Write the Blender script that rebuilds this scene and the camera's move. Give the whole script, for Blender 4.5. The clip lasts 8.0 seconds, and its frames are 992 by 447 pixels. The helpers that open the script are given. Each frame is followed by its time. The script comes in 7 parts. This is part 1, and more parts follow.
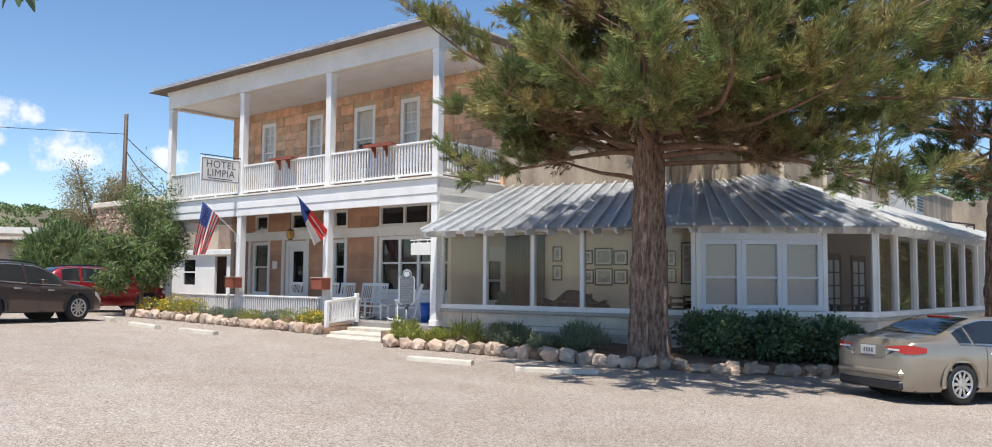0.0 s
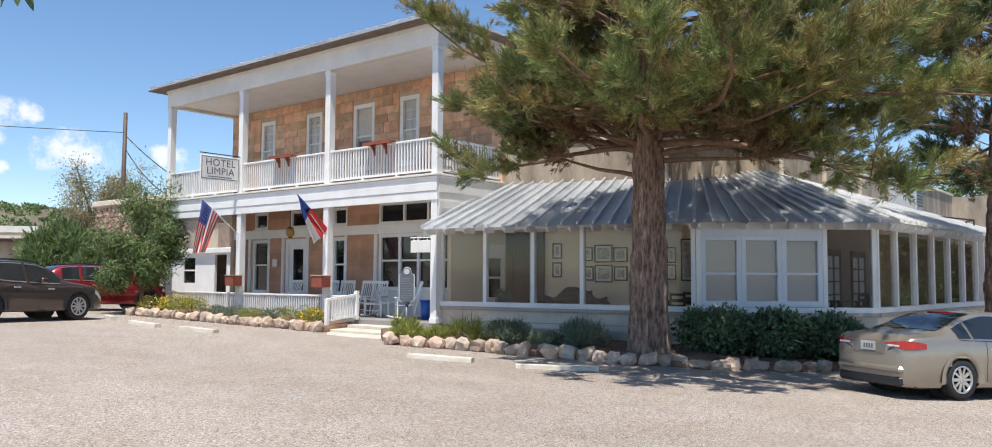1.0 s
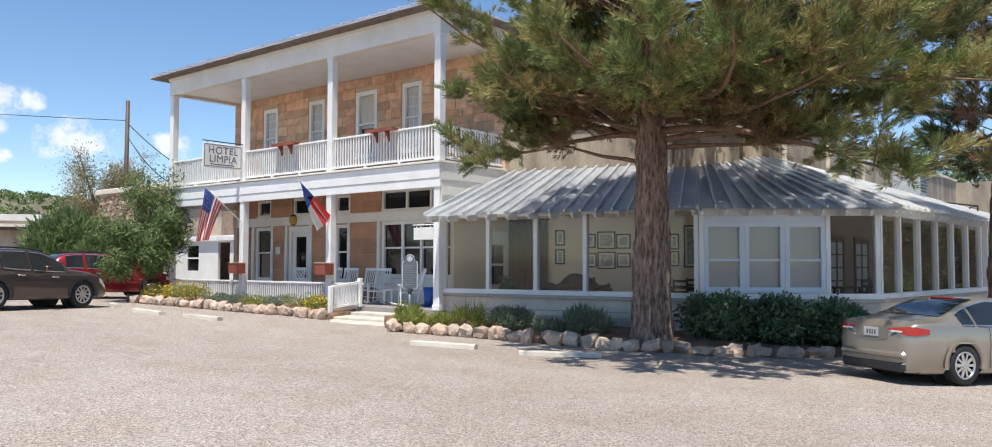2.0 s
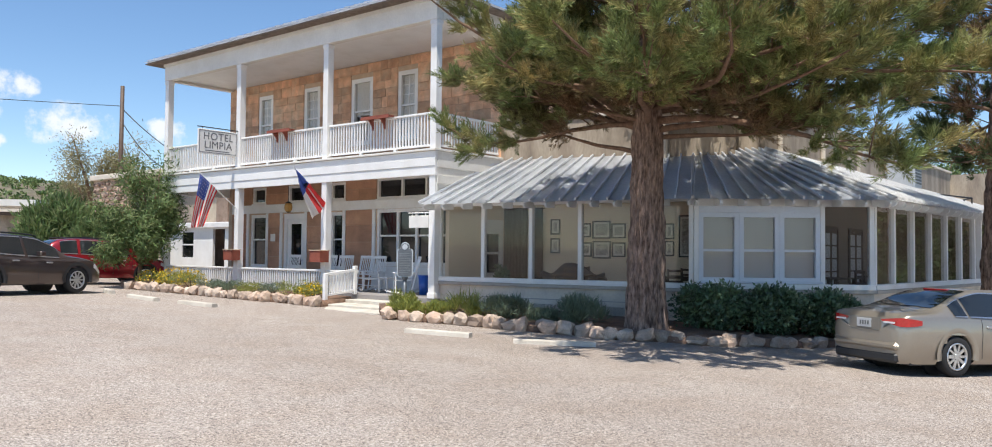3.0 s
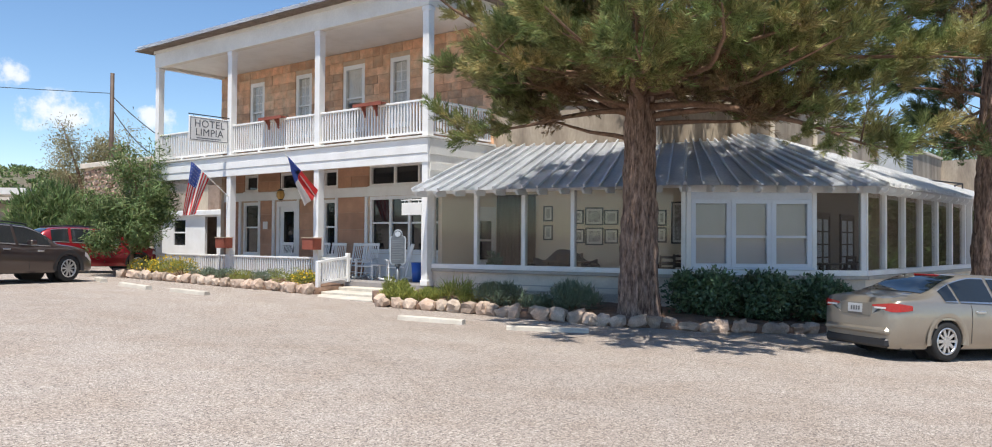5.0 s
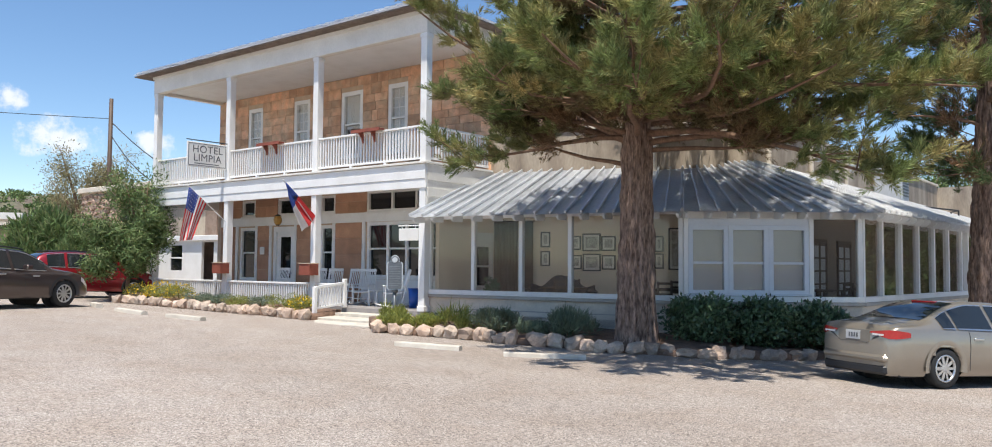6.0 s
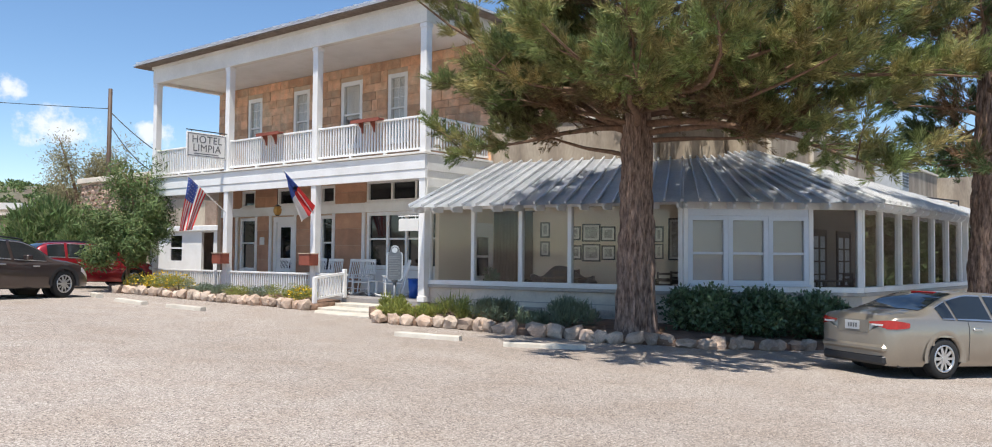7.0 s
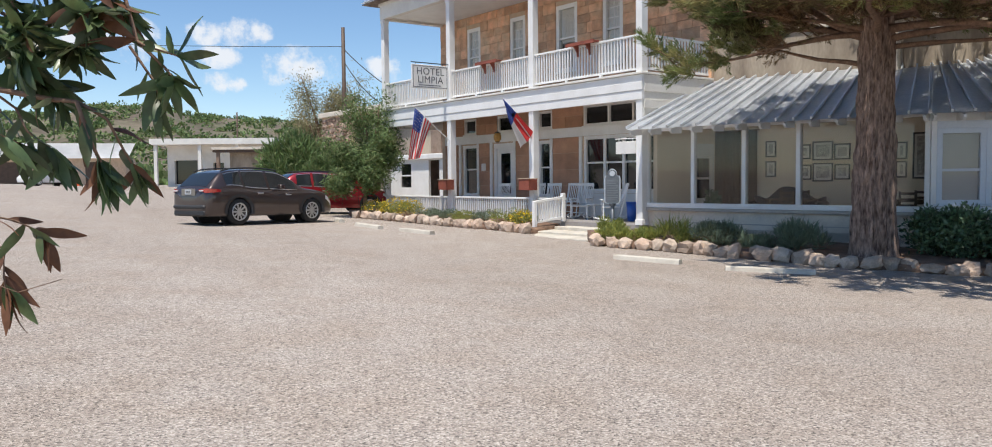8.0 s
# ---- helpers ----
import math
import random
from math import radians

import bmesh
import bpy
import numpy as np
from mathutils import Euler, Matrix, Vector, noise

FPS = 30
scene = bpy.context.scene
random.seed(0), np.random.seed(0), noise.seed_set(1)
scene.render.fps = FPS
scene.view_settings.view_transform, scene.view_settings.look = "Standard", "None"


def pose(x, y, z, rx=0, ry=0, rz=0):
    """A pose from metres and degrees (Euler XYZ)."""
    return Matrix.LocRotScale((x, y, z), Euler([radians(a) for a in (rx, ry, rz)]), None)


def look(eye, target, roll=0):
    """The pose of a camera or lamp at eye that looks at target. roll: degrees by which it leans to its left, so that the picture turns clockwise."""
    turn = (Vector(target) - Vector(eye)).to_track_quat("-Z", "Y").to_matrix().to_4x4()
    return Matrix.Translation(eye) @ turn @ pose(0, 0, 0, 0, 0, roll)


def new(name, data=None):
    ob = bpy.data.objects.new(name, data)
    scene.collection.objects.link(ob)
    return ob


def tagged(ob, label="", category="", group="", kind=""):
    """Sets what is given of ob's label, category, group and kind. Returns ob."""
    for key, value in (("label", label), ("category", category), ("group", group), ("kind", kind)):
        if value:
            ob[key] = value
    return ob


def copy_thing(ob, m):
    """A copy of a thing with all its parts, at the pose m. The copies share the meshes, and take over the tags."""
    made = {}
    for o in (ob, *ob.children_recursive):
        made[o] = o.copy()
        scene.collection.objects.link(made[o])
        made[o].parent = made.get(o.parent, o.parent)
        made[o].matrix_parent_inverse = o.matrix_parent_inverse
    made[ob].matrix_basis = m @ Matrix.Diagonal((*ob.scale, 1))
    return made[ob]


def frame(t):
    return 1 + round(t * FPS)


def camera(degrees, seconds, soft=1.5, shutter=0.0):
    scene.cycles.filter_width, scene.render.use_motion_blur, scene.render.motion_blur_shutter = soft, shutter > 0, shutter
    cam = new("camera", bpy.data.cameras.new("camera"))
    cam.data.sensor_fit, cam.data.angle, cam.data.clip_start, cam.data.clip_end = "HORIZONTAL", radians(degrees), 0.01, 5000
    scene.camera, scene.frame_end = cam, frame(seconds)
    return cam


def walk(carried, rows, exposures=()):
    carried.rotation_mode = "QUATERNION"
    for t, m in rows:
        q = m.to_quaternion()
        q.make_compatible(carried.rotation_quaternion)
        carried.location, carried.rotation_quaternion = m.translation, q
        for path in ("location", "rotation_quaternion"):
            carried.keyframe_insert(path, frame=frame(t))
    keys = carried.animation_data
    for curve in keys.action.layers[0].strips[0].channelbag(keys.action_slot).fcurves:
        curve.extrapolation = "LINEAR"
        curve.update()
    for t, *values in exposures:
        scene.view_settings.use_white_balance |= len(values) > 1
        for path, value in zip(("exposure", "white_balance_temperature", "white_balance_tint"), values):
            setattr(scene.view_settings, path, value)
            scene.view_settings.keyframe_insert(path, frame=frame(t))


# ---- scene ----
cam = camera(61.43, 8.0, soft=1.0)
EYE = (0.0, 0.0, 1.65)


def aim(yaw, pitch, roll):
    """The pose at the standpoint: yaw to the left from +y, pitch up, roll as look() takes it."""
    a, b = radians(yaw), radians(pitch)
    way = Vector((-math.sin(a) * math.cos(b), math.cos(a) * math.cos(b), math.sin(b)))
    return look(EYE, Vector(EYE) + way, roll)


PATH = [
    (0.0, 39.325, 3.869, 0.488),
    (0.5, 39.272, 3.786, 0.394),
    (1.0, 39.308, 3.678, 0.289),
    (1.5, 39.465, 3.244, 0.085),
    (3.0, 39.177, 2.010, 0.545),
    (3.5, 38.905, 1.569, 0.598),
    (4.0, 38.756, 1.079, 0.447),
    (4.5, 38.737, 0.730, 0.336),
    (6.0, 38.504, 2.893, 0.473),
    (6.5, 38.522, 3.345, 0.500),
    (7.0, 38.484, 2.231, 0.485),
    (7.2, 38.558, 0.847, 0.555),
    (7.3, 39.171, 0.080, 0.367),
    (7.4, 40.589, -0.636, 0.567),
    (7.5, 42.553, -1.881, -0.033),
    (7.7, 46.588, -2.534, -0.049),
    (7.8, 48.827, -2.667, -0.192),
    (7.9, 51.044, -2.797, -0.022),
    (8.0, 53.327, -2.999, -0.573),
]
walk(cam, [(t, aim(y, p, r)) for t, y, p, r in PATH], exposures=((0.0, 0.41), (7.2, 0.41), (7.6, 0.32), (8.0, 0.2)))

# ---- world and sun ----
SUN_EL, SUN_AZ = radians(71), radians(24)      # azimuth from -y towards +x
SUN_DIR = Vector((math.sin(SUN_AZ) * math.cos(SUN_EL), -math.cos(SUN_AZ) * math.cos(SUN_EL), math.sin(SUN_EL)))
world = bpy.data.worlds.new("world")
scene.world = world
world.use_nodes = True
wn, wl = world.node_tree.nodes, world.node_tree.links
wn.clear()
w_out, w_bg = wn.new("ShaderNodeOutputWorld"), wn.new("ShaderNodeBackground")
w_sky = wn.new("ShaderNodeTexSky")
w_sky.sky_type, w_sky.sun_disc = "NISHITA", False
w_sky.sun_elevation, w_sky.sun_rotation = SUN_EL, math.pi - SUN_AZ
w_sky.altitude, w_sky.air_density, w_sky.dust_density, w_sky.ozone_density = 1500, 1.0, 0.2, 1.3
w_bg.inputs["Strength"].default_value = 0.128
wl.new(w_bg.outputs[0], w_out.inputs[0])


def w_math(op, a, b=None, clamp=False):
    n = wn.new("ShaderNodeMath")
    n.operation, n.use_clamp = op, clamp
    for i, v in enumerate((a, b)):
        if v is None:
            continue
        if isinstance(v, (int, float)):
            n.inputs[i].default_value = v
        else:
            wl.new(v, n.inputs[i])
    return n.outputs[0]


# small fair-weather clouds low over the hills
w_co = wn.new("ShaderNodeTexCoord")
w_noise = wn.new("ShaderNodeTexNoise")
w_noise.inputs["Scale"].default_value, w_noise.inputs["Detail"].default_value = 30.0, 9.0
w_noise.inputs["Roughness"].default_value = 0.62
wl.new(w_co.outputs["Generated"], w_noise.inputs["Vector"])
cover = None
for yaw, pit, wide, tall in (
        (66.7, 7.6, 3.3, 1.5), (69.8, 9.6, 1.9, 1.2), (60.9, 7.4, 1.8, 1.1), (72.2, 9.6, 1.6, 0.9), (71.4, 8.0, 1.9, 0.8),
        (71.4, 6.4, 1.8, 0.8), (78.0, 8.9, 3.4, 1.9), (90.0, 8.0, 5.0, 2.0)):
    a, b = radians(yaw), radians(pit)
    away = Vector((-math.sin(a) * math.cos(b), math.cos(a) * math.cos(b), math.sin(b)))
    side = Vector((math.cos(a), math.sin(a), 0))
    above = side.cross(away)
    terms = []
    for axis, size in ((side, wide), (above, tall)):
        d = wn.new("ShaderNodeVectorMath")
        d.operation = "DOT_PRODUCT"
        wl.new(w_co.outputs["Generated"], d.inputs[0])
        d.inputs[1].default_value = axis
        q = w_math("DIVIDE", d.outputs["Value"], math.sin(radians(size)))
        terms.append(w_math("MULTIPLY", q, q))
    front = wn.new("ShaderNodeVectorMath")
    front.operation = "DOT_PRODUCT"
    wl.new(w_co.outputs["Generated"], front.inputs[0])
    front.inputs[1].default_value = away
    ahead = w_math("GREATER_THAN", front.outputs["Value"], 0.5)
    lump = w_math("MULTIPLY", w_math("SUBTRACT", 1.0, w_math("ADD", *terms), True), ahead)
    cover = lump if cover is None else w_math("MAXIMUM", cover, lump)
w_den = w_math("ADD", w_math("MULTIPLY", w_math("SUBTRACT", w_noise.outputs["Fac"], 0.5), 7.0), w_math("MULTIPLY", cover, 1.5))
w_ramp = wn.new("ShaderNodeMapRange")
w_ramp.interpolation_type = "SMOOTHSTEP"
w_ramp.inputs["From Min"].default_value, w_ramp.inputs["From Max"].default_value = 0.3, 1.9
wl.new(w_den, w_ramp.inputs["Value"])
w_fac = w_math("MULTIPLY", w_math("MULTIPLY", w_ramp.outputs[0], w_math("MULTIPLY", cover, 6.0, True)), 0.85)
w_mix = wn.new("ShaderNodeMixRGB")
w_mix.inputs[2].default_value = (6.2, 6.3, 6.5, 1)
wl.new(w_fac, w_mix.inputs[0])
w_hue = wn.new("ShaderNodeHueSaturation")
w_hue.inputs["Saturation"].default_value = 1.12
wl.new(w_sky.outputs[0], w_hue.inputs["Color"])
wl.new(w_hue.outputs[0], w_mix.inputs[1])
wl.new(w_mix.outputs[0], w_bg.inputs["Color"])

sun = new("sun", bpy.data.lights.new("sun", "SUN"))
sun.data.energy, sun.data.angle, sun.data.color = 4.6, radians(0.53), (1.0, 0.95, 0.87)
sun.matrix_world = look(SUN_DIR * 50, (0, 0, 0))


# ---- materials ----
def mat(name, color, rough=0.8, metal=0.0, var=0.12, scale=3.0, fine=40.0, bump=0.15, bump_scale=None, tint=None, tint_amt=0.0,
        tint_scale=1.0, by_object=0.0, by_island=0.0, spec=None, stretch=(1, 1, 1), trans=0.0, coat=0.0):
    """A surface with colour variation at two scales, stains of a second tint, and fine relief."""
    m = bpy.data.materials.new(name)
    m.use_nodes = True
    nt = m.node_tree
    N, L = nt.nodes, nt.links
    p = N["Principled BSDF"]
    p.inputs["Roughness"].default_value, p.inputs["Metallic"].default_value = rough, metal
    if spec is not None:
        p.inputs["Specular IOR Level"].default_value = spec
    if coat:
        p.inputs["Coat Weight"].default_value, p.inputs["Coat Roughness"].default_value = coat, 0.06
    mp = N.new("ShaderNodeMapping")
    mp.inputs["Scale"].default_value = stretch
    geo = N.new("ShaderNodeNewGeometry")
    L.new(geo.outputs["Position"], mp.inputs["Vector"])

    def nz(s, detail=5.0):
        n = N.new("ShaderNodeTexNoise")
        n.inputs["Scale"].default_value, n.inputs["Detail"].default_value = s, detail
        L.new(mp.outputs[0], n.inputs["Vector"])
        return n.outputs["Fac"]

    def rng(v, lo, hi, a=0.3, b=0.7):
        r = N.new("ShaderNodeMapRange")
        for k, q in (("From Min", a), ("From Max", b), ("To Min", lo), ("To Max", hi)):
            r.inputs[k].default_value = q
        L.new(v, r.inputs["Value"])
        return r.outputs[0]

    def mul(a, b):
        n = N.new("ShaderNodeMath")
        n.operation = "MULTIPLY"
        L.new(a, n.inputs[0])
        L.new(b, n.inputs[1])
        return n.outputs[0]

    val = mul(rng(nz(scale), 1 - var, 1 + var), rng(nz(fine, 3.0), 1 - var * 0.8, 1 + var * 0.8))
    if by_object:
        oi = N.new("ShaderNodeObjectInfo")
        val = mul(val, rng(oi.outputs["Random"], 1 - by_object, 1 + by_object, 0, 1))
    if by_island:
        val = mul(val, rng(geo.outputs["Random Per Island"], 1 - by_island, 1 + by_island, 0, 1))
    base = N.new("ShaderNodeMixRGB")
    base.inputs[1].default_value = (*color, 1)
    base.inputs[2].default_value = (*(tint or color), 1)
    if tint:
        if by_island and tint_scale == 0:
            wob = N.new("ShaderNodeMath")
            wob.operation = "MULTIPLY"
            wob.inputs[1].default_value = 7.31
            L.new(geo.outputs["Random Per Island"], wob.inputs[0])
            fr = N.new("ShaderNodeMath")
            fr.operation = "FRACT"
            L.new(wob.outputs[0], fr.inputs[0])
            L.new(rng(fr.outputs[0], 0, tint_amt, 0.35, 1.0), base.inputs[0])
        else:
            L.new(rng(nz(tint_scale, 6.0), 0, tint_amt, 0.42, 0.68), base.inputs[0])
    else:
        base.inputs[0].default_value = 0
    hsv = N.new("ShaderNodeHueSaturation")
    L.new(base.outputs[0], hsv.inputs["Color"])
    L.new(val, hsv.inputs["Value"])
    L.new(hsv.outputs[0], p.inputs["Base Color"])
    if bump:
        b = N.new("ShaderNodeBump")
        b.inputs["Strength"].default_value = bump
        b.inputs["Distance"].default_value = 0.02
        L.new(nz(bump_scale or fine, 4.0), b.inputs["Height"])
        L.new(b.outputs[0], p.inputs["Normal"])
    if trans:
        tr, mx, out = N.new("ShaderNodeBsdfTranslucent"), N.new("ShaderNodeMixShader"), N["Material Output"]
        L.new(hsv.outputs[0], tr.inputs["Color"])
        mx.inputs[0].default_value = trans
        L.new(p.outputs[0], mx.inputs[1])
        L.new(tr.outputs[0], mx.inputs[2])
        L.new(mx.outputs[0], out.inputs["Surface"])
    return m


def see_through(name, color, amount, rough=0.05, gloss=True):
    """A pane or screen: partly clear, partly its own colour or gloss."""
    m = bpy.data.materials.new(name)
    m.use_nodes = True
    N, L = m.node_tree.nodes, m.node_tree.links
    p = N["Principled BSDF"]
    p.inputs["Base Color"].default_value = (*color, 1)
    p.inputs["Roughness"].default_value = rough
    if not gloss:
        p.inputs["Specular IOR Level"].default_value = 0.1
    t, mx = N.new("ShaderNodeBsdfTransparent"), N.new("ShaderNodeMixShader")
    mx.inputs[0].default_value = amount
    L.new(t.outputs[0], mx.inputs[1])
    L.new(p.outputs[0], mx.inputs[2])
    L.new(mx.outputs[0], N["Material Output"].inputs["Surface"])
    return m


def clear_glass(name, tone):
    """Thin glass: clear straight on, mirror-like at a slant."""
    m = bpy.data.materials.new(name)
    m.use_nodes = True
    N, L = m.node_tree.nodes, m.node_tree.links
    f, t, g, mx = N.new("ShaderNodeLayerWeight"), N.new("ShaderNodeBsdfTransparent"), N.new("ShaderNodeBsdfGlossy"), N.new("ShaderNodeMixShader")
    f.inputs["Blend"].default_value = 0.5
    slant, base = N.new("ShaderNodeMath"), N.new("ShaderNodeMath")
    slant.operation, slant.inputs[1].default_value = "POWER", 3.5
    base.operation, base.inputs[1].default_value, base.inputs[2].default_value = "MULTIPLY_ADD", 0.75, 0.03
    L.new(f.outputs["Facing"], slant.inputs[0])
    L.new(slant.outputs[0], base.inputs[0])
    t.inputs["Color"].default_value = (*tone, 1)
    g.inputs["Roughness"].default_value = 0.02
    L.new(base.outputs[0], mx.inputs[0])
    L.new(t.outputs[0], mx.inputs[1])
    L.new(g.outputs[0], mx.inputs[2])
    L.new(mx.outputs[0], N["Material Output"].inputs["Surface"])
    return m


def gravel():
    """Chip-sealed gravel: pale and dark stones of a few centimetres in worn bands."""
    m = bpy.data.materials.new("chip_seal")
    m.use_nodes = True
    N, L = m.node_tree.nodes, m.node_tree.links
    p = N["Principled BSDF"]
    p.inputs["Roughness"].default_value = 0.95
    p.inputs["Specular IOR Level"].default_value = 0.25
    geo = N.new("ShaderNodeNewGeometry")

    def nz(scale, detail, stretch=(1, 1, 1)):
        mp, n = N.new("ShaderNodeMapping"), N.new("ShaderNodeTexNoise")
        mp.inputs["Scale"].default_value = stretch
        mp.inputs["Rotation"].default_value = (0, 0, 0.5)
        n.inputs["Scale"].default_value, n.inputs["Detail"].default_value = scale, detail
        n.inputs["Roughness"].default_value = 0.65
        L.new(geo.outputs["Position"], mp.inputs["Vector"])
        L.new(mp.outputs[0], n.inputs["Vector"])
        return n.outputs["Fac"]

    def ramp(v, stops):
        r = N.new("ShaderNodeValToRGB")
        r.color_ramp.elements[0].position, r.color_ramp.elements[0].color = stops[0][0], (*stops[0][1], 1)
        r.color_ramp.elements[1].position, r.color_ramp.elements[1].color = stops[-1][0], (*stops[-1][1], 1)
        for pos, col in stops[1:-1]:
            r.color_ramp.elements.new(pos).color = (*col, 1)
        L.new(v, r.inputs[0])
        return r.outputs[0]

    def mixed(kind, fac, a, b):
        x = N.new("ShaderNodeMixRGB")
        x.blend_type = kind
        x.inputs[0].default_value = fac
        L.new(a, x.inputs[1])
        L.new(b, x.inputs[2])
        return x.outputs[0]

    vor = N.new("ShaderNodeTexVoronoi")
    vor.inputs["Scale"].default_value = 75
    L.new(geo.outputs["Position"], vor.inputs["Vector"])
    bw = N.new("ShaderNodeRGBToBW")
    L.new(vor.outputs["Color"], bw.inputs[0])
    stones = ramp(bw.outputs[0], ((0.12, (0.13, 0.115, 0.105)), (0.36, (0.38, 0.33, 0.29)), (0.64, (0.48, 0.42, 0.37)), (0.88, (0.72, 0.655, 0.59))))
    grit = ramp(nz(26, 6), ((0.3, (0.80, 0.79, 0.78)), (0.7, (1.0, 1.0, 1.0))))
    bands = ramp(nz(0.22, 5, (0.25, 1, 1)), ((0.36, (0.86, 0.84, 0.82)), (0.62, (1.0, 0.99, 0.98))))
    dirt = ramp(nz(0.9, 6), ((0.35, (0.90, 0.86, 0.82)), (0.6, (1, 1, 1))))
    col = mixed("MULTIPLY", 0.9, mixed("MULTIPLY", 1.0, mixed("MULTIPLY", 1.0, stones, grit), bands), dirt)
    L.new(col, p.inputs["Base Color"])
    b = N.new("ShaderNodeBump")
    b.inputs["Strength"].default_value, b.inputs["Distance"].default_value = 0.7, 0.012
    L.new(vor.outputs["Distance"], b.inputs["Height"])
    L.new(b.outputs[0], p.inputs["Normal"])
    return m


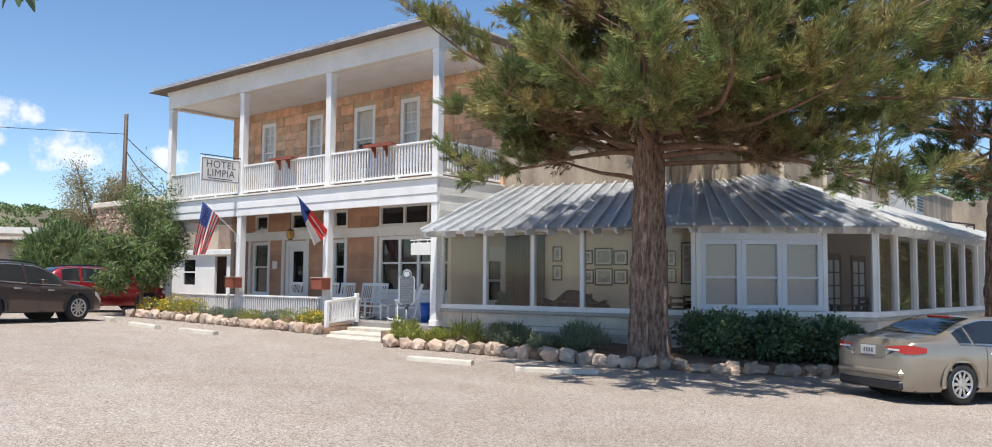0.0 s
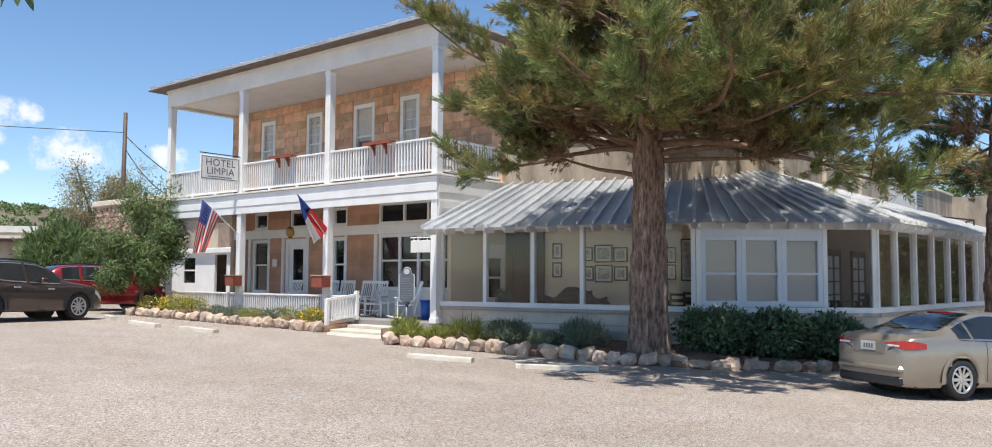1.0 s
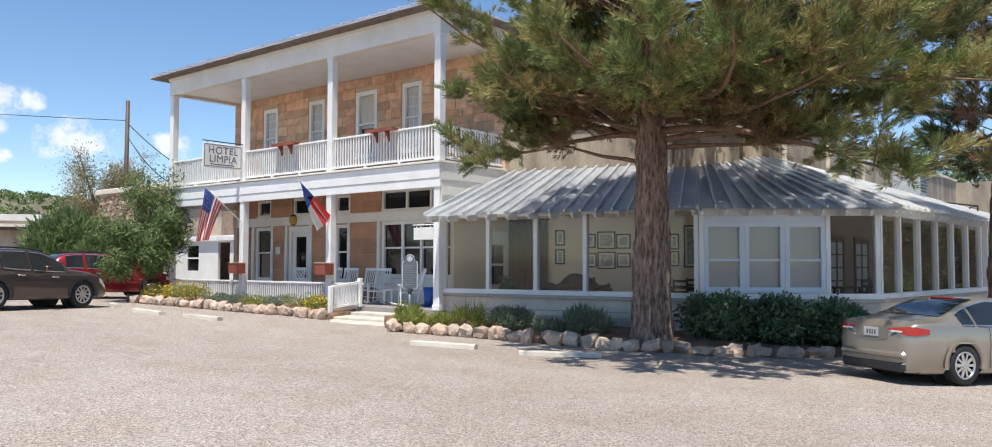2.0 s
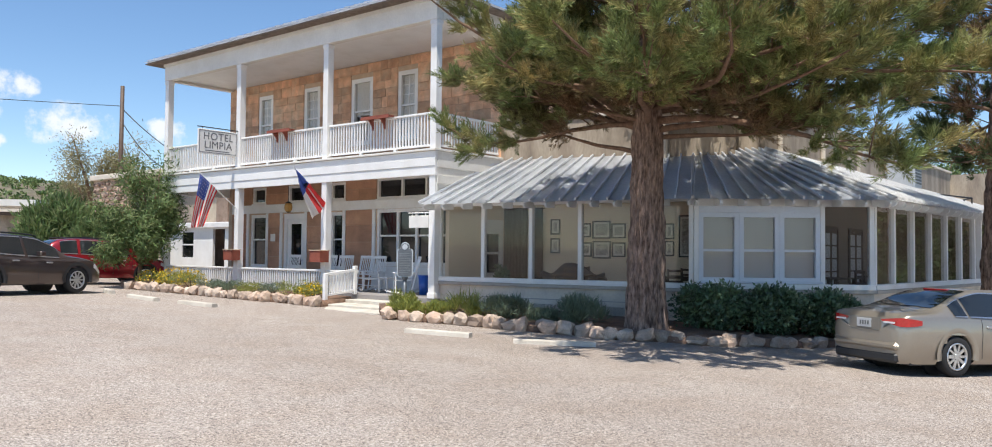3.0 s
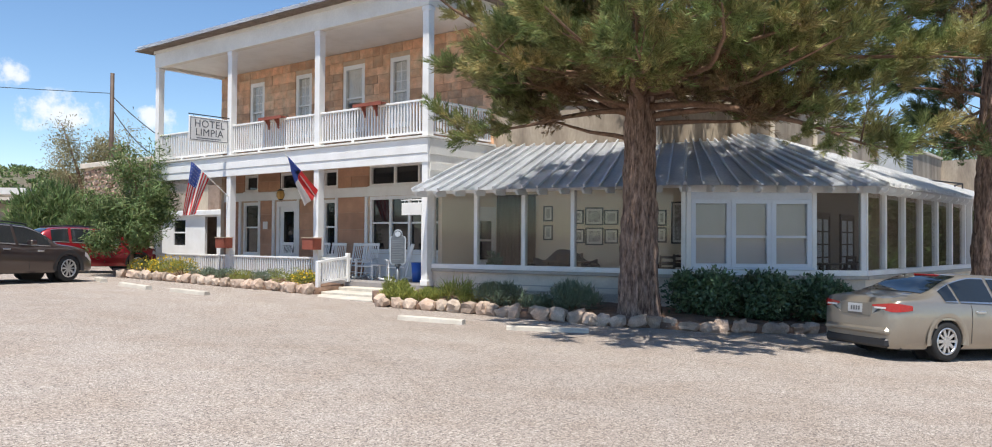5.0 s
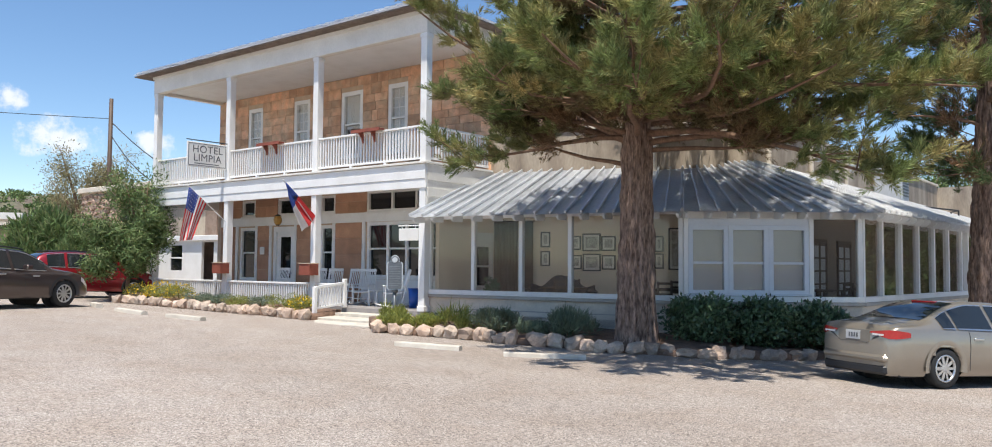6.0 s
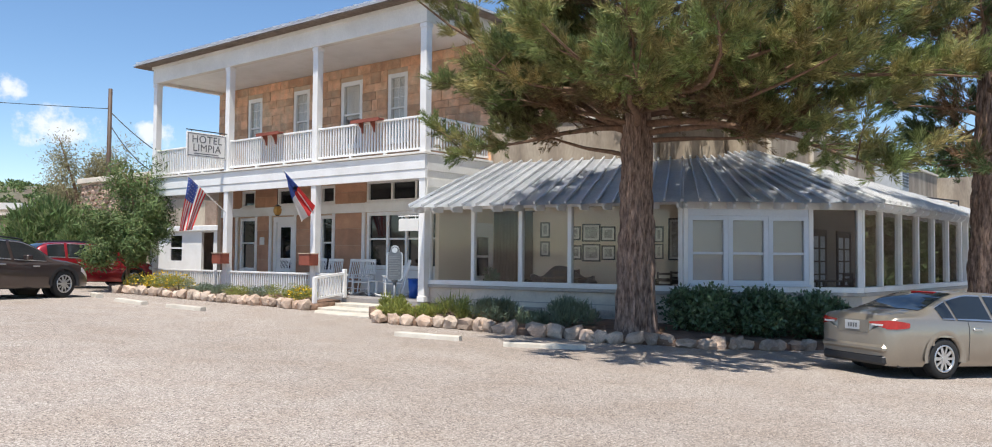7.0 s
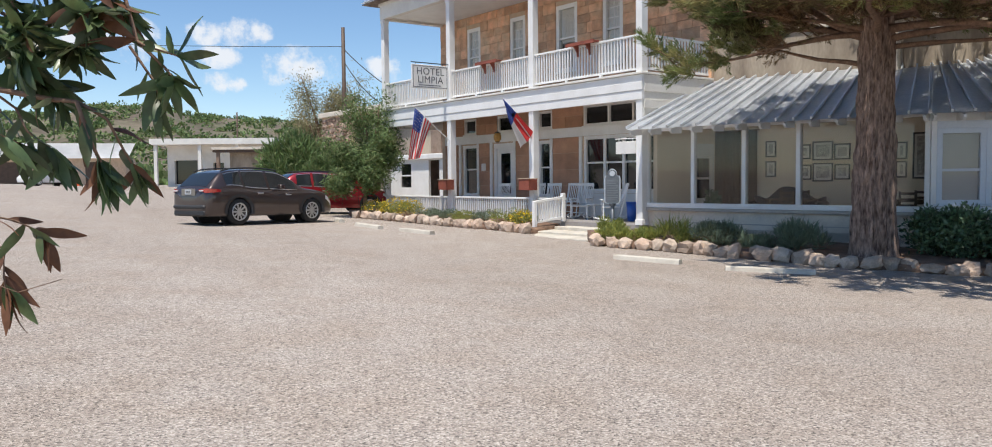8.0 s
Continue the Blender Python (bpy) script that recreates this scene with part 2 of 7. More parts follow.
M = dict(
    asphalt=gravel(),
    earth=mat("dry_earth", (0.30, 0.22, 0.15), 0.95, var=0.2, scale=0.5, fine=12, bump=0.5, tint=(0.2, 0.19, 0.09), tint_amt=0.8, tint_scale=0.2),
    mulch=mat("needle_litter", (0.19, 0.115, 0.08), 0.95, var=0.35, scale=2.5, fine=60, bump=0.9, tint=(0.27, 0.17, 0.11), tint_amt=0.7, tint_scale=3),
    white=mat("white_paint", (0.84, 0.83, 0.81), 0.55, var=0.035, scale=1.3, fine=22, bump=0.06, tint=(0.66, 0.63, 0.58), tint_amt=0.35, tint_scale=1.6),
    cream=mat("old_white_boards", (0.78, 0.75, 0.69), 0.6, var=0.05, scale=1.0, fine=20, bump=0.08, tint=(0.60, 0.56, 0.49), tint_amt=0.4, tint_scale=0.9),
    plaster=mat("tan_plaster", (0.42, 0.35, 0.27), 0.9, var=0.14, scale=1.2, fine=16, bump=0.3, tint=(0.24, 0.19, 0.145), tint_amt=0.85, tint_scale=1.6, stretch=(1, 1, 0.3)),
    # darker inside wall colour: the dimness deep in the room is painted in
    inside_shaded=mat("inside_wall_in_shade", (0.26, 0.21, 0.16), 0.8, var=0.1, scale=1.2, fine=16, bump=0.12),
    inside=mat("inside_plaster", (0.77, 0.66, 0.52), 0.85, var=0.05, scale=0.8, fine=16, bump=0.12),
    drape=mat("brown_drape", (0.24, 0.17, 0.12), 0.9, var=0.12, scale=3, fine=20, bump=0.1),
    apron=mat("pale_stucco", (0.72, 0.64, 0.53), 0.9, var=0.07, scale=0.9, fine=18, bump=0.25, tint=(0.46, 0.42, 0.37), tint_amt=0.6, tint_scale=1.2),
    mortar=mat("lime_mortar", (0.56, 0.42, 0.30), 0.95, var=0.1, scale=4, fine=40, bump=0.4),
    stone=mat("red_sandstone", (0.64, 0.365, 0.22), 0.9, var=0.2, scale=3.5, fine=30, bump=0.5, tint=(0.60, 0.43, 0.29), tint_amt=0.9, tint_scale=1.6, by_object=0.25),
    smooth_stone=mat("brown_block", (0.45, 0.25, 0.16), 0.9, var=0.16, scale=2.2, fine=26, bump=0.35, tint=(0.48, 0.28, 0.175), tint_amt=0.7, tint_scale=1.4, by_object=0.12),
    rock=mat("edging_rock", (0.48, 0.385, 0.305), 0.9, var=0.2, scale=5, fine=36, bump=0.6, tint=(0.46, 0.30, 0.21), tint_amt=0.75, tint_scale=1.1, by_object=0.34),
    rubble=mat("rubble_stone", (0.36, 0.26, 0.20), 0.9, var=0.2, scale=4, fine=20, bump=0.5, tint=(0.25, 0.15, 0.10), tint_amt=0.9, tint_scale=1.5, by_object=0.4),
    tin=mat("galvanised_roof", (0.72, 0.735, 0.755), 0.42, metal=0.45, var=0.08, scale=0.9, fine=14, bump=0.05, tint=(0.58, 0.605, 0.64), tint_amt=0.7, tint_scale=0.8, stretch=(1, 1, 0.4)),
    # white roof of the long shed; also paints sun glare on the dining roof
    tin_white_glare=mat("white_and_glare_metal", (0.78, 0.78, 0.77), 0.45, metal=0.1, var=0.06, scale=0.9, fine=14, bump=0.05),
    dark_edge=mat("dark_brown_eave", (0.17, 0.13, 0.10), 0.85, var=0.3, scale=3, fine=20, bump=0.3),
    # white trim with the blue of skylit shade mixed into its colour
    trim=mat("skylit_white_trim", (0.66, 0.70, 0.76), 0.5, var=0.04, scale=1.5, fine=20, bump=0.05),
    ledge=mat("grey_ledge", (0.40, 0.37, 0.33), 0.8, var=0.1, scale=2, fine=20, bump=0.15),
    floor=mat("painted_porch_floor", (0.27, 0.25, 0.24), 0.6, var=0.12, scale=2, fine=20, bump=0.1),
    concrete=mat("concrete", (0.57, 0.525, 0.45), 0.9, var=0.1, scale=1.5, fine=25, bump=0.35, tint=(0.38, 0.33, 0.27), tint_amt=0.6, tint_scale=1.7),
    redwood=mat("red_painted_wood", (0.27, 0.075, 0.045), 0.7, var=0.15, scale=4, fine=30, bump=0.2, tint=(0.27, 0.07, 0.045), tint_amt=0.6, tint_scale=3),
    black=mat("black_trim", (0.02, 0.02, 0.022), 0.5, var=0.1, bump=0.0),
    picture=mat("picture_print", (0.42, 0.40, 0.37), 0.6, var=0.45, scale=9, fine=25, bump=0.0),
    mount=mat("picture_mount", (0.74, 0.72, 0.68), 0.7, var=0.05, bump=0.0),
    darkwood=mat("dark_wood", (0.09, 0.055, 0.035), 0.6, var=0.2, scale=3, fine=25, bump=0.15),
    grey_metal=mat("grey_metal", (0.15, 0.165, 0.18), 0.5, metal=0.5, var=0.1, scale=3, fine=20, bump=0.1, tint=(0.2, 0.21, 0.225), tint_amt=0.5, tint_scale=6),
    box_metal=mat("pale_metal_cabinet", (0.52, 0.55, 0.58), 0.5, metal=0.2, var=0.1, scale=3, fine=20, bump=0.1),
    steel=mat("alloy", (0.62, 0.63, 0.64), 0.3, metal=0.9, var=0.05, bump=0.0),
    tyre=mat("tyre_rubber", (0.022, 0.022, 0.022), 0.85, var=0.15, bump=0.1),
    bark=mat("furrowed_bark", (0.32, 0.22, 0.17), 0.95, var=0.32, scale=9, fine=30, bump=1.0, bump_scale=16, tint=(0.085, 0.05, 0.036), tint_amt=1.0, tint_scale=11, stretch=(1.5, 1.5, 0.36)),
    limb=mat("reddish_limb_bark", (0.22, 0.135, 0.09), 0.95, var=0.25, scale=8, fine=30, bump=0.6),
    needles=mat("pine_needles", (0.20, 0.25, 0.09), 0.6, var=0.25, scale=0.8, fine=3, bump=0, tint=(0.42, 0.32, 0.14), tint_amt=0.9, tint_scale=1.1, by_island=0.4, spec=0.25, trans=0.22),
    needles_in=mat("inner_needles", (0.17, 0.14, 0.07), 0.7, var=0.2, scale=0.9, fine=4, bump=0, tint=(0.30, 0.17, 0.10), tint_amt=0.9, tint_scale=0.8, by_island=0.4, spec=0.2, trans=0.3),
    needles_far=mat("dark_needles", (0.12, 0.16, 0.07), 0.7, var=0.2, scale=0.9, fine=4, bump=0, by_island=0.4, spec=0.2, trans=0.2),
    juniper=mat("juniper_leaf", (0.13, 0.20, 0.07), 0.65, var=0.15, scale=1.5, fine=6, bump=0, tint=(0.24, 0.25, 0.11), tint_amt=0.7, tint_scale=0, by_island=0.4, spec=0.3, trans=0.25),
    hedge=mat("hedge_leaf", (0.10, 0.165, 0.085), 0.3, var=0.15, scale=2, fine=8, bump=0, tint=(0.13, 0.18, 0.09), tint_amt=0.6, tint_scale=0, by_island=0.4, spec=0.5, trans=0.12),
    pale_shrub=mat("olive_scrub_leaf", (0.27, 0.25, 0.13), 0.7, var=0.2, scale=1.5, fine=6, bump=0, tint=(0.33, 0.27, 0.16), tint_amt=0.8, tint_scale=0, by_island=0.35, trans=0.25),
    grey_leaf=mat("grey_green_leaf", (0.16, 0.21, 0.14), 0.7, var=0.15, scale=3, fine=9, bump=0, tint=(0.13, 0.16, 0.09), tint_amt=0.8, tint_scale=0, by_island=0.35, trans=0.2),
    lime_leaf=mat("bright_bed_leaf", (0.33, 0.34, 0.08), 0.6, var=0.15, scale=3, fine=9, bump=0, tint=(0.11, 0.17, 0.04), tint_amt=0.8, tint_scale=0, by_island=0.3, trans=0.3),
    petals=mat("yellow_petals", (0.72, 0.50, 0.03), 0.6, var=0.1, bump=0, by_island=0.2, trans=0.2),
    willow=mat("long_leaf", (0.10, 0.155, 0.065), 0.36, var=0.15, scale=12, fine=60, bump=0, tint=(0.12, 0.10, 0.04), tint_amt=0.6, tint_scale=14, by_object=0.5, spec=0.5, trans=0.3),
    willow_dry=mat("withered_leaf", (0.16, 0.07, 0.035), 0.6, var=0.2, scale=12, fine=60, bump=0, by_object=0.3, trans=0.25),
    hill=mat("scrub_hillside", (0.155, 0.12, 0.085), 0.95, var=0.4, scale=0.03, fine=0.35, bump=0, tint=(0.10, 0.105, 0.055), tint_amt=0.9, tint_scale=0.06),
    glass_dark=mat("dark_window_glass", (0.012, 0.013, 0.015), 0.04, var=0.0, bump=0.0, spec=0.6),
    curtain=mat("sun_blind", (0.50, 0.50, 0.52), 0.8, var=0.05, scale=3, bump=0.0),
    lace=mat("lace_curtain", (0.80, 0.79, 0.76), 0.85, var=0.06, scale=6, bump=0.0),
    pane=clear_glass("clear_pane", (0.93, 0.92, 0.90)),
    screen=see_through("insect_screen", (0.10, 0.095, 0.09), 0.2, 0.7, False),
    blue=mat("blue_plastic", (0.02, 0.09, 0.38), 0.4, var=0.05, bump=0.0),
    flag_blue=mat("flag_blue", (0.05, 0.09, 0.33), 0.8, var=0.1, bump=0.1, trans=0.25),
    flag_red=mat("flag_red", (0.62, 0.045, 0.045), 0.8, var=0.1, bump=0.1, trans=0.25),
    flag_white=mat("flag_white", (0.72, 0.68, 0.64), 0.8, var=0.06, bump=0.1, trans=0.25),
    marker_text=mat("marker_text", (0.25, 0.265, 0.28), 0.5, metal=0.4, var=0.05, bump=0),
    letter=mat("dark_letter_paint", (0.13, 0.135, 0.14), 0.7, var=0.1, bump=0),
    settee=mat("dark_upholstery", (0.055, 0.045, 0.05), 0.9, var=0.1, scale=4, fine=30, bump=0.2),
    amber=mat("amber_lantern_glass", (0.45, 0.25, 0.06), 0.3, var=0.2, bump=0),
    orange=mat("orange_plastic", (0.75, 0.10, 0.02), 0.5, var=0.05, bump=0),
)


# ---- building blocks ----
def thing(name, label="", category="", group="", kind="", at=(0, 0, 0)):
    ob = new(name)
    ob.location = at
    return tagged(ob, label, category, group, kind)


def placed(ob):
    """Where ob stands in the world."""
    if ob.parent is None:
        return ob.matrix_basis.copy()
    return placed(ob.parent) @ ob.matrix_parent_inverse @ ob.matrix_basis


def link(name, bm, material, parent=None, label="", smooth=False):
    me = bpy.data.meshes.new(name)
    bm.to_mesh(me)
    bm.free()
    me.materials.append(material)
    if smooth:
        for p in me.polygons:
            p.use_smooth = True
    ob = new(name, me)
    if label:
        ob["label"] = label
    if parent is not None:
        ob.parent = parent
        ob.matrix_parent_inverse = placed(parent).inverted()
    return ob


def part(name, bm, material, parent, label="", smooth=False):
    return link(name, bm, material, parent, label, smooth)


def shared(name, me, parent, m, label=""):
    """A piece on shared mesh data at the pose m (world)."""
    ob = new(name, me)
    ob.parent = parent
    ob.matrix_parent_inverse = placed(parent).inverted()
    ob.matrix_basis = m
    if label:
        ob["label"] = label
    return ob


def mesh_of(name, bm, material, smooth=False):
    me = bpy.data.meshes.new(name)
    bm.to_mesh(me)
    bm.free()
    me.materials.append(material)
    if smooth:
        for p in me.polygons:
            p.use_smooth = True
    return me


def box(bm, x0, y0, z0, x1, y1, z1, m=None, bevel=0.0):
    r = bmesh.ops.create_cube(bm, size=1.0)
    vs = r["verts"]
    t = Matrix.LocRotScale(((x0 + x1) / 2, (y0 + y1) / 2, (z0 + z1) / 2), None, (abs(x1 - x0), abs(y1 - y0), abs(z1 - z0)))
    bmesh.ops.transform(bm, matrix=t if m is None else m @ t, verts=vs)
    if bevel:
        es = list({e for v in vs for e in v.link_edges})
        bmesh.ops.bevel(bm, geom=es, offset=bevel, segments=1, affect="EDGES")
    return bm


def boxes(*rows, m=None, bevel=0.0):
    bm = bmesh.new()
    for r in rows:
        box(bm, *r, m=m, bevel=bevel)
    return bm


def tube(bm, p0, p1, r0, r1=None, seg=8, cap=True):
    p0, p1 = Vector(p0), Vector(p1)
    d = p1 - p0
    q = d.to_track_quat("Z", "Y").to_matrix().to_4x4()
    bmesh.ops.create_cone(bm, cap_ends=cap, segments=seg, radius1=r0, radius2=r0 if r1 is None else r1, depth=d.length,
                          matrix=Matrix.Translation((p0 + p1) / 2) @ q)
    return bm


def prism(bm, pts, m):
    """A face from points in the xy plane of m, given thickness by extrude() if wanted."""
    return bm.faces.new([bm.verts.new(m @ Vector((*p, 0))) for p in pts])


def slab(pts, z0, z1, bm=None):
    """A flat-topped solid over a plan polygon (counter-clockwise); z0, z1 may be lists per corner."""
    bm = bm or bmesh.new()
    n = len(pts)
    za = z0 if isinstance(z0, (list, tuple)) else [z0] * n
    zb = z1 if isinstance(z1, (list, tuple)) else [z1] * n
    lo = [bm.verts.new((x, y, z)) for (x, y), z in zip(pts, za)]
    hi = [bm.verts.new((x, y, z)) for (x, y), z in zip(pts, zb)]
    bm.faces.new(hi)
    bm.faces.new(lo[::-1])
    for i in range(n):
        j = (i + 1) % n
        bm.faces.new((lo[i], lo[j], hi[j], hi[i]))
    return bm


def wall_pose(a, b, z=0.0):
    """x along the wall from a to b, y into it (away from the camera side), z up; and its length."""
    d = Vector((b[0] - a[0], b[1] - a[1], 0))
    return Matrix.Translation((a[0], a[1], z)) @ Matrix.Rotation(math.atan2(d.y, d.x), 4, "Z"), d.length


def punched(length, z0, z1, depth, holes, m):
    """A wall with openings (x0, x1, z0, z1) right through it, in the pose m."""
    xs = sorted({0.0, length, *[h[0] for h in holes], *[h[1] for h in holes]})
    zs = sorted({z0, z1, *[h[2] for h in holes], *[h[3] for h in holes]})
    bm = bmesh.new()
    cache = {}

    def v(x, y, z):
        k = (round(x, 4), y, round(z, 4))
        if k not in cache:
            cache[k] = bm.verts.new(m @ Vector((x, y, z)))
        return cache[k]

    def solid(i, j):
        if i < 0 or j < 0 or i >= len(xs) - 1 or j >= len(zs) - 1:
            return False
        cx, cz = (xs[i] + xs[i + 1]) / 2, (zs[j] + zs[j + 1]) / 2
        return not any(h[0] < cx < h[1] and h[2] < cz < h[3] for h in holes)

    for i in range(len(xs) - 1):
        for j in range(len(zs) - 1):
            if not solid(i, j):
                continue
            a, b, c, d = xs[i], xs[i + 1], zs[j], zs[j + 1]
            bm.faces.new((v(a, 0, c), v(b, 0, c), v(b, 0, d), v(a, 0, d)))
            bm.faces.new((v(a, depth, d), v(b, depth, d), v(b, depth, c), v(a, depth, c)))
            if not solid(i - 1, j):
                bm.faces.new((v(a, 0, c), v(a, 0, d), v(a, depth, d), v(a, depth, c)))
            if not solid(i + 1, j):
                bm.faces.new((v(b, 0, d), v(b, 0, c), v(b, depth, c), v(b, depth, d)))
            if not solid(i, j - 1):
                bm.faces.new((v(a, 0, c), v(a, depth, c), v(b, depth, c), v(b, 0, c)))
            if not solid(i, j + 1):
                bm.faces.new((v(a, depth, d), v(a, 0, d), v(b, 0, d), v(b, depth, d)))
    return bm


def blob(rough=0.25, seed=0, sub=2, squash=(1, 1, 1)):
    """A rough stone of about unit size."""
    bm = bmesh.new()
    bmesh.ops.create_icosphere(bm, subdivisions=sub, radius=0.5)
    off = Vector((seed * 7.3, seed * 3.1, seed * 1.7))
    for v in bm.verts:
        d = v.co.normalized()
        box_like = 0.5 / max(abs(d.x), abs(d.y), abs(d.z))
        v.co = d * (0.45 * 0.5 + 0.55 * box_like) * (1 + rough * noise.noise(d * 1.7 + off)) * 1.0
        v.co = Vector((v.co.x * squash[0], v.co.y * squash[1], v.co.z * squash[2]))
    return bm


def ground_z(x, y):
    """The car park falls gently away from the camera and to the right."""
    def soft(v, lim):
        return lim * math.tanh(v / lim)
    return -0.023 * soft(x, 130) - 0.0265 * soft(y, 60)


# ---- ground ----
def make_ground():
    bm = bmesh.new()
    edges = [-4000, -1500, -600, -300, -160, -110, -80, -60, -45, -35, -28, -22, -17, -13, -9, -6, -3, 0, 4, 9, 16, 30, 60, 150, 500, 1500, 4000]
    grid = [[bm.verts.new((x, y, ground_z(x, y))) for y in edges] for x in edges]
    for i in range(len(edges) - 1):
        for j in range(len(edges) - 1):
            bm.faces.new((grid[i][j], grid[i + 1][j], grid[i + 1][j + 1], grid[i][j + 1]))
    tagged(link("ground", bm, M["asphalt"], smooth=True), "pale chip-sealed car park of worn gravel", "ground", kind="structure")


make_ground()

# ---- hotel: two storeys of sandstone behind a white two-storey porch ----
FRONT, WALL, XL, XR = 17.3, 20.3, -31.18, -16.35
PORCH_Z, DECK_Z, FASCIA_Z, BEAM_Z, EAVE_Z = 0.33, 4.62, 3.86, 8.36, 9.13
POSTS = (-31.05, -26.12, -21.27, -16.47)

# openings in the front wall: x0, x1, z0, z1
UP_WIN = [(-29.15, -28.2), (-26.2, -25.25), (-23.45, -22.3), (-21.0, -20.05)]
LOW_WIN = [(-29.55, -28.45, 1.0, 3.1), (-24.5, -23.75, 1.0, 3.1), (-21.98, -17.2, 1.2, 3.15)]
DOOR = (-27.35, -26.0, 0.33, 3.1)
TRANSOM = [(-29.45, -28.55, 3.55, 4.2), (-27.1, -26.0, 3.55, 4.2), (-24.5, -23.7, 3.55, 4.2), (-22.0, -17.2, 3.52, 4.25)]
holes = [(a - XL, b - XL, 5.55, 7.95) for a, b in UP_WIN]
holes += [(a - XL, b - XL, c, d) for a, b, c, d in LOW_WIN + TRANSOM] + [(DOOR[0] - XL, DOOR[1] - XL, 0.33, 3.1)]
m_front, _ = wall_pose((XL, WALL), (XR, WALL))
front_wall = tagged(link("wall_front", punched(XR - XL, -0.6, 8.9, 0.4, holes, m_front), M["mortar"]),
                    "red and tan sandstone block front wall", "wall", kind="structure")
side_len = 16.0
side_wall = tagged(link("wall_side", boxes((XR - 0.4, WALL + 0.4, -0.6, XR, WALL + side_len, 8.9)), M["stone"]),
                   "sandstone side wall behind the tree", "wall", kind="structure")
tagged(link("wall_left", boxes((XL, WALL + 0.4, -0.6, XL + 0.4, WALL + side_len, 8.9)), M["stone"]), "sandstone left side wall", "wall", kind="structure")
tagged(link("wall_rear", boxes((XL + 0.4, WALL + side_len - 0.4, -0.6, XR - 0.4, WALL + side_len, 8.9)), M["stone"]), "sandstone rear wall", "wall", kind="structure")
tagged(link("floor_upper_rooms", boxes((XL + 0.4, WALL + 0.4, 4.4, XR - 0.4, WALL + side_len - 0.4, 4.6)), M["darkwood"]), "dark wooden upper floor indoors", "floor", kind="structure")
tagged(link("floor_lower_rooms", boxes((XL + 0.4, WALL + 0.4, 0.1, XR - 0.4, WALL + side_len - 0.4, 0.3)), M["darkwood"]), "dark wooden lower floor indoors", "floor", kind="structure")
tagged(link("wall_inner", boxes((XL + 0.4, WALL + 4.5, 0.3, XR - 0.4, WALL + 4.6, 8.8)), M["inside"]), "plain inner partition wall", "wall", kind="structure")

# hip roof with an eave all round
E0, E1, F0, F1 = XL - 0.76, XR + 0.5, FRONT - 0.5, WALL + side_len + 0.6


def make_roof():
    roof = thing("roof", "low metal hip roof with a dark brown eave", "roof", kind="structure", at=(-23.7, 25, EAVE_Z))
    rise, inset = 2.9, 7.6
    bm = bmesh.new()
    lo = [bm.verts.new(p) for p in ((E0, F0, EAVE_Z), (E1, F0, EAVE_Z), (E1, F1, EAVE_Z), (E0, F1, EAVE_Z))]
    hi = [bm.verts.new(p) for p in ((E0 + inset, F0 + inset, EAVE_Z + rise), (E1 - inset + 0.6, F0 + inset, EAVE_Z + rise),
                                    (E1 - inset + 0.6, F1 - inset, EAVE_Z + rise), (E0 + inset, F1 - inset, EAVE_Z + rise))]
    for i in range(4):
        j = (i + 1) % 4
        bm.faces.new((lo[i], lo[j], hi[j], hi[i]))
    bm.faces.new(hi)
    bmesh.ops.solidify(bm, geom=bm.faces[:], thickness=0.03)
    part("sheet", bm, M["tin"], roof)
    part("soffit", boxes((E0 + 0.03, F0 + 0.03, EAVE_Z - 0.10, E1 - 0.03, F1 - 0.03, EAVE_Z - 0.06)), M["dark_edge"], roof, "dark brown eave boards")
    rib = mesh_of("seam", boxes((-0.02, -0.02, 0, 0.02, 0.5, 0.04)), M["tin"])
    tilt = math.atan2(rise, inset)
    for i in range(36):
        x = E0 + 0.3 + i * 0.44
        shared("seam", rib, roof, Matrix.Translation((x, F0, EAVE_Z + 0.02)) @ Matrix.Rotation(tilt, 4, "X"))


make_roof()

# porch: deck, fascia, beam, ceilings, posts
tagged(link("porch_floor", boxes((XL, FRONT, 0.18, XR, WALL, PORCH_Z)), M["floor"]), "grey painted lower porch floor", "porch floor", kind="structure")
tagged(link("porch_base", boxes((XL, FRONT + 0.05, -0.7, XR, WALL - 0.01, 0.178)), M["concrete"]), "concrete base under the porch", "plinth", kind="structure")
tagged(link("deck", boxes((XL, FRONT + 0.05, 4.45, XR, WALL, DECK_Z - 0.045)), M["floor"]), "painted upper porch deck", "deck", kind="structure")
tagged(link("ceiling_lower", boxes((XL + 0.1, FRONT + 0.12, 4.30, XR - 0.1, WALL - 0.01, 4.34)), M["white"]), "white boarded lower porch ceiling", "ceiling", kind="structure")
tagged(link("ceiling_upper", boxes((XL + 0.1, FRONT + 0.12, 8.46, XR - 0.1, WALL, 8.50)), M["white"]), "white panelled upper porch ceiling", "ceiling", kind="structure")


